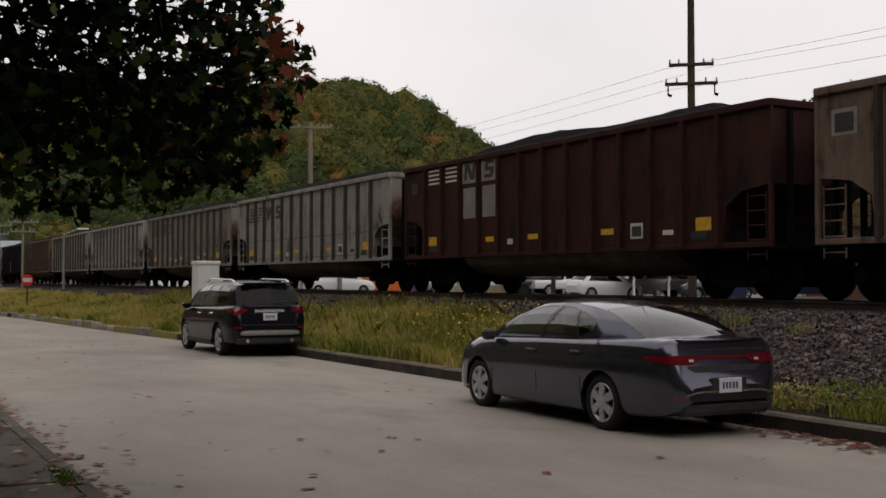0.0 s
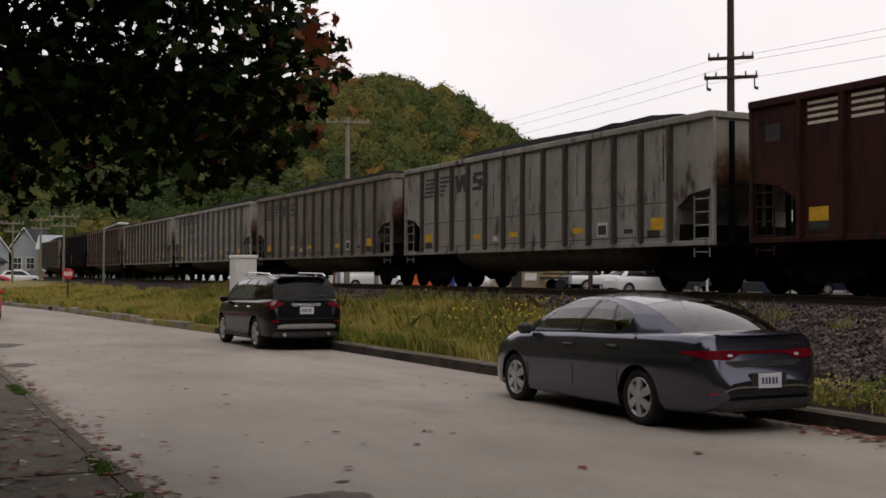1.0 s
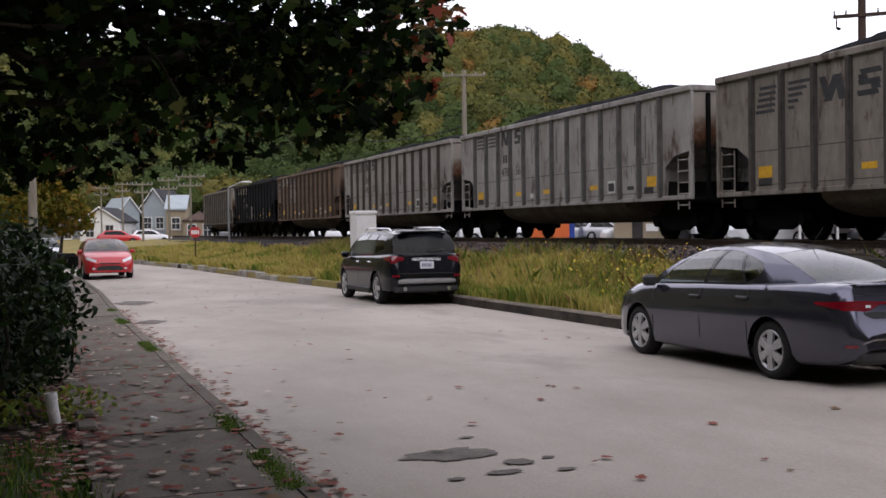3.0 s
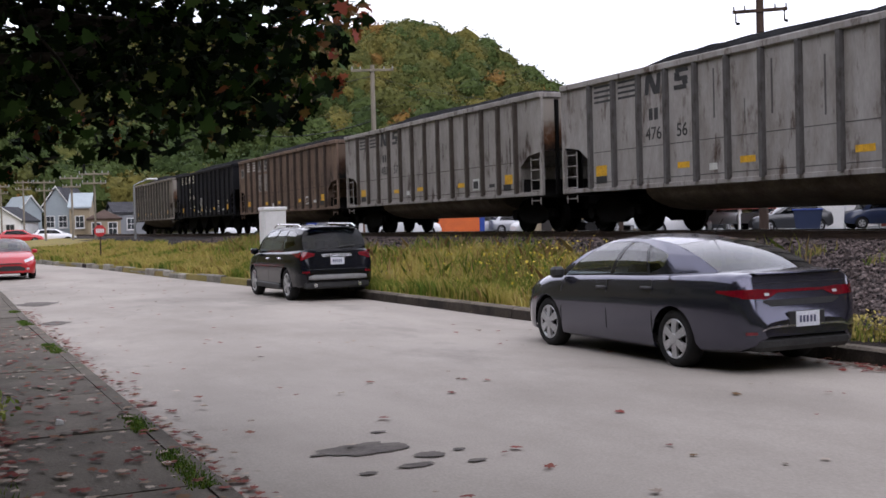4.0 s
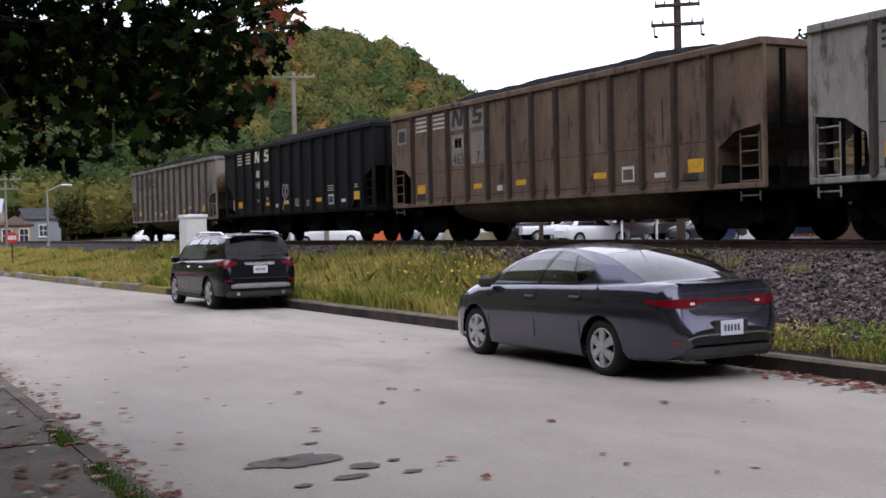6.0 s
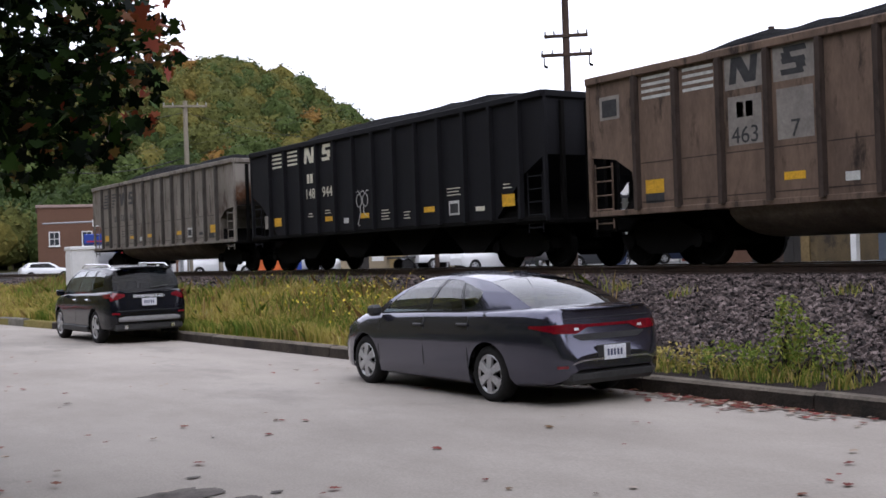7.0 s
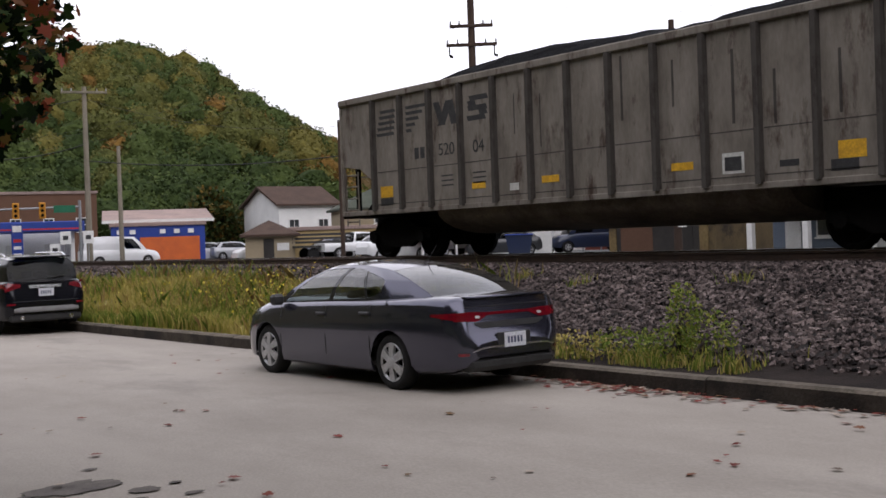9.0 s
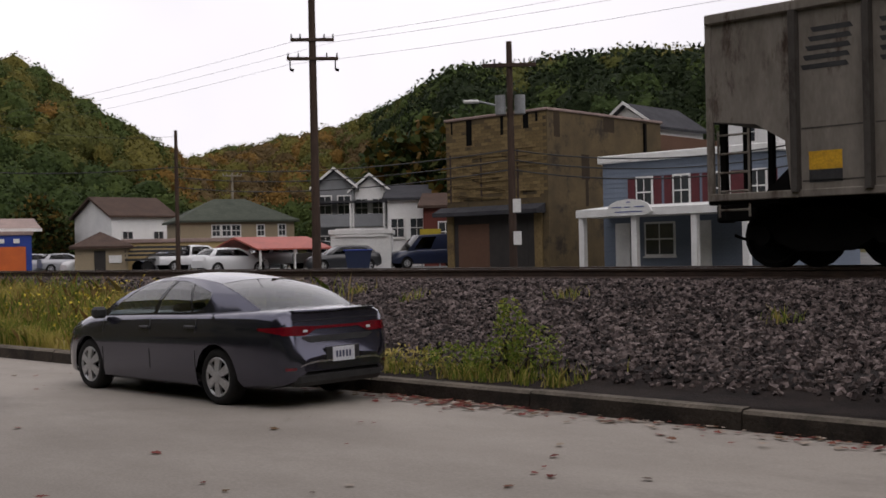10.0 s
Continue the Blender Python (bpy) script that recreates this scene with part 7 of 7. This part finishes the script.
def verge():
    rng = np.random.default_rng(31)
    pts, tall = [], []
    while len(pts) < 46000:
        y = 12.8 + (rng.random() ** 1.6) * 62
        kx = kerb_x(y)
        x = kx + 0.25 + rng.random() ** 1.25 * max(2.5, 13.3 - kx - 0.25) * 0.70
        if x > 13.4 or (y < 14.5 and x > 10.5 + (y - 12.8)):
            continue
        g = noise.noise((x * 0.55, y * 0.28, 5)) + 0.5 * noise.noise((x * 1.7, y * 0.9, 2))
        if g < -0.2 - 0.25 * (1 - (x - kx) / 5) + max(0, (x - 11.6) * 0.35):
            continue
        pts.append((x, y, ground_z(x, y)))
        tall.append(0.13 + 0.22 * max(0, g + 0.25) + rng.uniform(0, 0.12))
    pts, tall = np.array(pts), np.array(tall)
    green = (np.array([noise.noise((p[0] * 0.8, p[1] * 0.35, 8)) for p in pts]) + rng.normal(0, 0.18, len(pts))) > 0.16
    far = 1 + np.clip((pts[:, 1] - 18) / 26, 0, 1.6)
    blades("verge_grass", pts[~green], tall[~green] * 1.15, 0.011 * far[~green], GRASSBLADE, rng, "tall dry yellow grass on the railway verge", "grass")
    blades("verge_weeds", pts[green], tall[green], 0.014 * far[green], GREENBLADE, rng, "green weeds on the railway verge", "grass")
    f = []
    while len(f) < 520:
        y = rng.normal(19.5, 2.6)
        x = rng.normal(10.9, 0.75)
        if 9.3 < x < 13 and y > 14:
            f.append((x, y, ground_z(x, y) + rng.uniform(0.25, 0.55)))
    tagged(new("wild_flowers", leaves("wild_flowers", np.array(f), rng.uniform(0.03, 0.07, len(f)), QUAD, FLOWER, rng, 0.6)), "small yellow wild flowers in the verge", "flowers", kind="stuff")
    tp = []
    while len(tp) < 5200:
        c = (rng.uniform(9.6, 12.6), 14.5 + rng.random() ** 1.4 * 34)
        k = noise.noise((c[0] * 0.6, c[1] * 0.3, 12))
        if k < 0.02 or c[0] < kerb_x(c[1]) + 0.3:
            continue
        for _ in range(26):
            x, y = rng.normal(c[0], 0.22), rng.normal(c[1], 0.3)
            tp.append((x, y, ground_z(x, y)))
    tp = np.array(tp)
    tk = rng.random(len(tp)) < 0.55
    th = rng.uniform(0.25, 0.62, len(tp))
    tf = 1 + np.clip((tp[:, 1] - 18) / 26, 0, 1.6)
    blades("tall_weeds", tp[tk], th[tk], 0.012 * tf[tk], GREENBLADE, rng, "tall green weed stalks on the verge", "grass")
    blades("brown_stalks", tp[~tk], th[~tk], 0.011 * tf[~tk], BROWNSTALK, rng, "tall brown seeding stalks on the verge", "grass")
    # sparse weeds in the ballast and dry strip behind the kerb
    p = []
    while len(p) < 2300:
        y = rng.uniform(3.5, 15)
        x = 9.45 + abs(rng.normal(0, 0.28))
        if noise.noise((x, y * 0.8, 4)) + (0.25 if 7 < y < 13 else -0.3) + 0.5 * noise.noise((x * 4, y * 3, 1)) > 0.0:
            p.append((x, y, ground_z(x, y)))
    for c in ((12.3, 6.0), (12.8, 12.5), (11.9, 4.2), (13.2, 9.8), (12.4, 17), (13.3, 14.3)):
        for _ in range(60):
            x, y = rng.normal(c[0], 0.12), rng.normal(c[1], 0.15)
            p.append((x, y, ground_z(x, y)))
    p = np.array(p)
    h = rng.uniform(0.04, 0.3, len(p)) ** 1.25 * 1.1
    k = rng.random(len(p)) < 0.5
    blades("kerb_grass", p[k], h[k], np.full(int(k.sum()), 0.008), GREENBLADE, rng, "short yellowing green grass behind the kerb", "grass")
    blades("dry_kerb_grass", p[~k], h[~k], np.full(int((~k).sum()), 0.007), GRASSBLADE, rng, "short dry straw-coloured grass behind the kerb", "grass")
    # lawn and mossy edges by the footpath
    q = []
    while len(q) < 30000:
        y = -3 + rng.random() * 19
        x = rng.uniform(-4.5, 0.42 + 0.1 * math.sin(y * 2))
        if y > 9.0 and x > -1.4 and rng.random() < 0.93:
            continue
        q.append((x, y, ground_z(x, y)))
    while len(q) < 33500:
        y = rng.uniform(5, 24)
        x = left_x(y) - 0.175 + rng.normal(0, 0.045)
        if noise.noise((1.0, y * 0.6, 7)) > 0.05:
            q.append((x, y, 0.09))
    q = np.array(q)
    edge = q[:, 2] == 0.09
    blades("lawn_grass", q, np.where(edge, rng.uniform(0.012, 0.04, len(q)), rng.uniform(0.05, 0.13, len(q))), np.full(len(q), 0.007), LAWNBLADE, rng, "bright green lawn and grass in the joints", "grass")
    # fallen leaves
    s = []
    while len(s) < 3600:
        k = rng.random()
        if k < 0.2:
            y = 4 + rng.random() ** 1.3 * 22
            x = left_x(y) + abs(rng.normal(0.02, 0.13))
            z = 0.005
        elif k < 0.48:
            y = 4 + rng.random() ** 1.2 * 16
            x = left_x(y) - rng.uniform(0.1, 1.7)
            z = 0.108
        elif k < 0.57:
            y = 4 + rng.random() * 34
            x = 1.75 + 7.2 * rng.random() ** 1.7
            z = 0.03
        elif k < 0.68:
            y = rng.uniform(3, 10.5) if rng.random() < 0.45 else rng.normal(8.2, 0.55)
            x = kerb_x(y) - abs(rng.normal(0.05, 0.22))
            z = 0.006
        else:
            y = rng.uniform(7.5, 17)
            x = 0.55 - abs(rng.normal(0, 0.5))
            z = 0.11
        s.append((x, y, z + 0.006))
    s = np.array(s)
    tagged(new("fallen_leaves", leaves("fallen_leaves", s, rng.uniform(0.04, 0.115, len(s)), LOBED, LITTER, rng, 0.93)), "red and brown fallen leaves on road and footpath", "leaves", kind="stuff")


verge()


def woods():
    """The wooded slopes: crowns of many small clumps about a rough core, on their trunks."""
    rng = np.random.default_rng(41)
    bm = bmesh.new()
    bmesh.ops.create_icosphere(bm, subdivisions=2, radius=1.0)
    ball = np.array([v.co[:] for v in bm.verts])
    tris = np.array([[v.index for v in f.verts] for f in bm.faces])
    bm.free()
    proto = []
    for k in range(8):
        lobes = rng.normal(size=(9, 3))
        lobes /= np.linalg.norm(lobes, axis=1)[:, None]
        lobes[:, 2] = lobes[:, 2] * 0.6 + 0.35
        far = lambda d: 0.30 + 0.16 * np.max(np.exp(-6 * (1 - d @ (lobes / np.linalg.norm(lobes, axis=1)[:, None]).T)), axis=1)
        core = ball * far(ball)[:, None] * np.array([1, 1, 1.15]) * 0.93 + np.array([0, 0, 0.52])
        d = rng.normal(size=(250, 3))
        d[:, 2] = np.abs(d[:, 2]) * 1.2 - 0.5
        d /= np.linalg.norm(d, axis=1)[:, None]
        sp = d * (far(d) * rng.uniform(0.94, 1.09, 250))[:, None] * np.array([1, 1, 1.15]) + np.array([0, 0, 0.52])
        proto.append((core, sp))
    spots = []
    while len(spots) < 2700:
        near = rng.random() < 0.27
        az = rng.uniform(44, 64) if near else rng.uniform(-6, 50)
        a, b = hill_foot(az), hill_top(az)
        r = a + (b - a) * rng.uniform(0.03, 1.1) ** 0.85
        spots.append((az, r))
    # out-of-view trees added on the unseen hill to dim light and reflections
    for _ in range(800):
        az = rng.uniform(66, 345)
        a, b = hill_foot((az + 180) % 360 - 180), hill_top((az + 180) % 360 - 180)
        spots.append((az, a + (b - a) * rng.uniform(0.1, 1.1)))
    tones = [("dark green", (0.032, 0.051, 0.017), (0.045, 0.066, 0.020)), ("green", (0.051, 0.074, 0.022), (0.067, 0.090, 0.026)), ("olive", (0.077, 0.085, 0.025), (0.096, 0.100, 0.028)),
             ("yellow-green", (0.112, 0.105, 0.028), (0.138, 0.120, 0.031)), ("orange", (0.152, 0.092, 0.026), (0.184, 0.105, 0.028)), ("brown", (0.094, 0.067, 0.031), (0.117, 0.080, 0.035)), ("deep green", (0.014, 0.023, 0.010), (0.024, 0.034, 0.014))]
    bins = [([], [], [], []) for _ in tones]
    T = M()
    for az, r in spots:
        x, y, _ = polar(az, r)
        z = ground_z(x, y)
        s = rng.uniform(6.5, 11.0) * (1.0 if r > 140 else 0.8)
        core, sp = proto[rng.integers(8)]
        k = np.array([s * rng.uniform(0.85, 1.2), s * rng.uniform(0.85, 1.2), s])
        c, q = rng.uniform(0, 6.28), (x, y, z - 0.12 * s)
        rot = np.array([[math.cos(c), -math.sin(c), 0], [math.sin(c), math.cos(c), 0], [0, 0, 1]])
        u = 0.36 + 0.75 * noise.noise((x * 0.011, y * 0.011, z * 0.015)) + rng.normal(0, 0.11) + (0.10 if 33 < az < 44 else -0.10 if az > 44 else 0)
        tone = 0 if u < 0.25 else 1 if u < 0.45 else 2 if u < 0.6 else 3 if u < 0.72 else 4 if u < 0.86 else 5
        if 33 < az < 44 and rng.random() < 0.3:
            tone = 5
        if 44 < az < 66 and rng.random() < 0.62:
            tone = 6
        cores, pts, sizes, _ = bins[tone]
        cores.append((core * k) @ rot.T + q)
        w = sp[::(1 if az < 66 else 5)]
        pts.append((w * k) @ rot.T + q)
        sizes.append(np.full(len(w), (0.062 if az < 66 else 0.16) * s) * rng.uniform(0.7, 1.4, len(w)))
        if r < 240:
            T.tube((x, y, z - 0.5), (x, y, z + 0.3 * s), 0.02 * s, 0.012 * s, 5, False)
    for (name, c1, c2), (cores, pts, sizes, _) in zip(tones, bins):
        if not cores:
            continue
        m = leafy("wood_" + name.replace(" ", "_"), [(0, c1), (1, c2)], 0.8, 0.06)
        label = name + " autumn trees covering the hillsides"
        tagged(new("hillside_woods", leaves("hillside_woods", np.concatenate(pts), np.concatenate(sizes), QUAD, m, rng, 0.35)), label, "woods", kind="stuff")
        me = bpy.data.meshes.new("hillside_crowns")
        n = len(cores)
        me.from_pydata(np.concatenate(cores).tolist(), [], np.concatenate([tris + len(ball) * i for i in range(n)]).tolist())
        # cores take dimmed leaf tones, painting the shade between clumps
        me.materials.append(mat("shaded_core_" + name.replace(" ", "_"), tuple(v * 0.62 for v in c1), tuple(v * 0.95 for v in c2), 0.9, scale=0.55, fine=1.6, bump=0.8, depth=0.6, spec=0.05))
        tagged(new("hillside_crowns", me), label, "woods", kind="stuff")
    tagged(new("hillside_trunks", T.data("hillside_trunks", BARK)), "dark trunks of the hillside trees", "woods", kind="stuff")


woods()


# ---- small things by the footpath ----
def small_things():
    p = thing("drain_pipe", pose(0.2, 9.75, 0.06, 0, -8, 0), "short white plastic pipe standing in the weeds", "pipe")
    m = M().tube((0, 0, 0), (0, 0, 0.3), 0.045, n=16, caps=False).tube((0, 0, 0.3), (0, 0, 0.0), 0.036, n=16, caps=False)
    part("tube", m, TRIM, p)
    part("collar", M().tube((0, 0, 0.24), (0, 0, 0.31), 0.052, n=16, caps=False), TRIM, p)
    b = thing("mail_box", pose(0.42, 21.6, 0.1), "black box on a post beside the hedge", "box")
    part("post", M().box(-0.05, 0.05, -0.05, 0.05, 0, 0.95), POLEWOOD, b)
    part("shell", M().box(-0.35, 0.42, -0.25, 0.25, 0.92, 1.2, 0.06), SOOTSHADE, b)
    s = thing("garden_stake", pose(0.42, 13.2, 0.08, 0, 5, 0), "thin dark metal stake leaning by the footpath", "stake")
    part("rod", M().box(-0.015, 0.015, -0.015, 0.015, 0, 0.8, 0.004), SOOTSHADE, s)
    e = thing("edging_stones", pose(0, 0, 0), "row of mossy edging stones along the flower bed", "edging")
    rng = random.Random(6)
    y = 9.3
    while y < 16:
        n = rng.uniform(0.25, 0.42)
        part("stone", M().box(0.34, 0.5, y, y + n - 0.03, 0.0, 0.13 + rng.uniform(-0.02, 0.02), 0.02), CONCRETE, e, at=pose(0, 0, 0, 0, 0, rng.uniform(-0.3, 0.3)))
        y += n
    w = thing("bottle_cap", pose(0.95, 9.6, 0.1), "small crushed blue and white carton on the footpath", "litter")
    part("carton", M().prism([(-0.03, 0), (0.035, 0), (0.03, 0.03), (-0.02, 0.045)], -0.025, 0.025, "y"), TRIM, w, recalc=True)


small_things()


# ---- what moves: the train rolls by at about 13.4 m/s, its wheels turning ----
def motions():
    for i, w in enumerate(WAGONS):
        rows = []
        for k in range(21):
            t = 0.5 * k
            rows.append((t, pose(TRACK_X, 142.45 - 16.08 * i - 13.4 * t - 7.325 + {17: 0.16, 20: -0.36}.get(k, 0.0), RAIL_Z)))
        walk(w, rows)
        for truck in [c for c in w.children if c.name.startswith("truck")]:
            for wheels in [c for c in truck.children if c.name.startswith("wheelset")]:
                place = wheels.matrix_basis.translation.copy()
                turn = math.degrees(13.4 / 0.46)
                walk(wheels, [(k / 30, pose(*place, (turn * k / 30) % 360, 0, 0)) for k in range(301)])


motions()
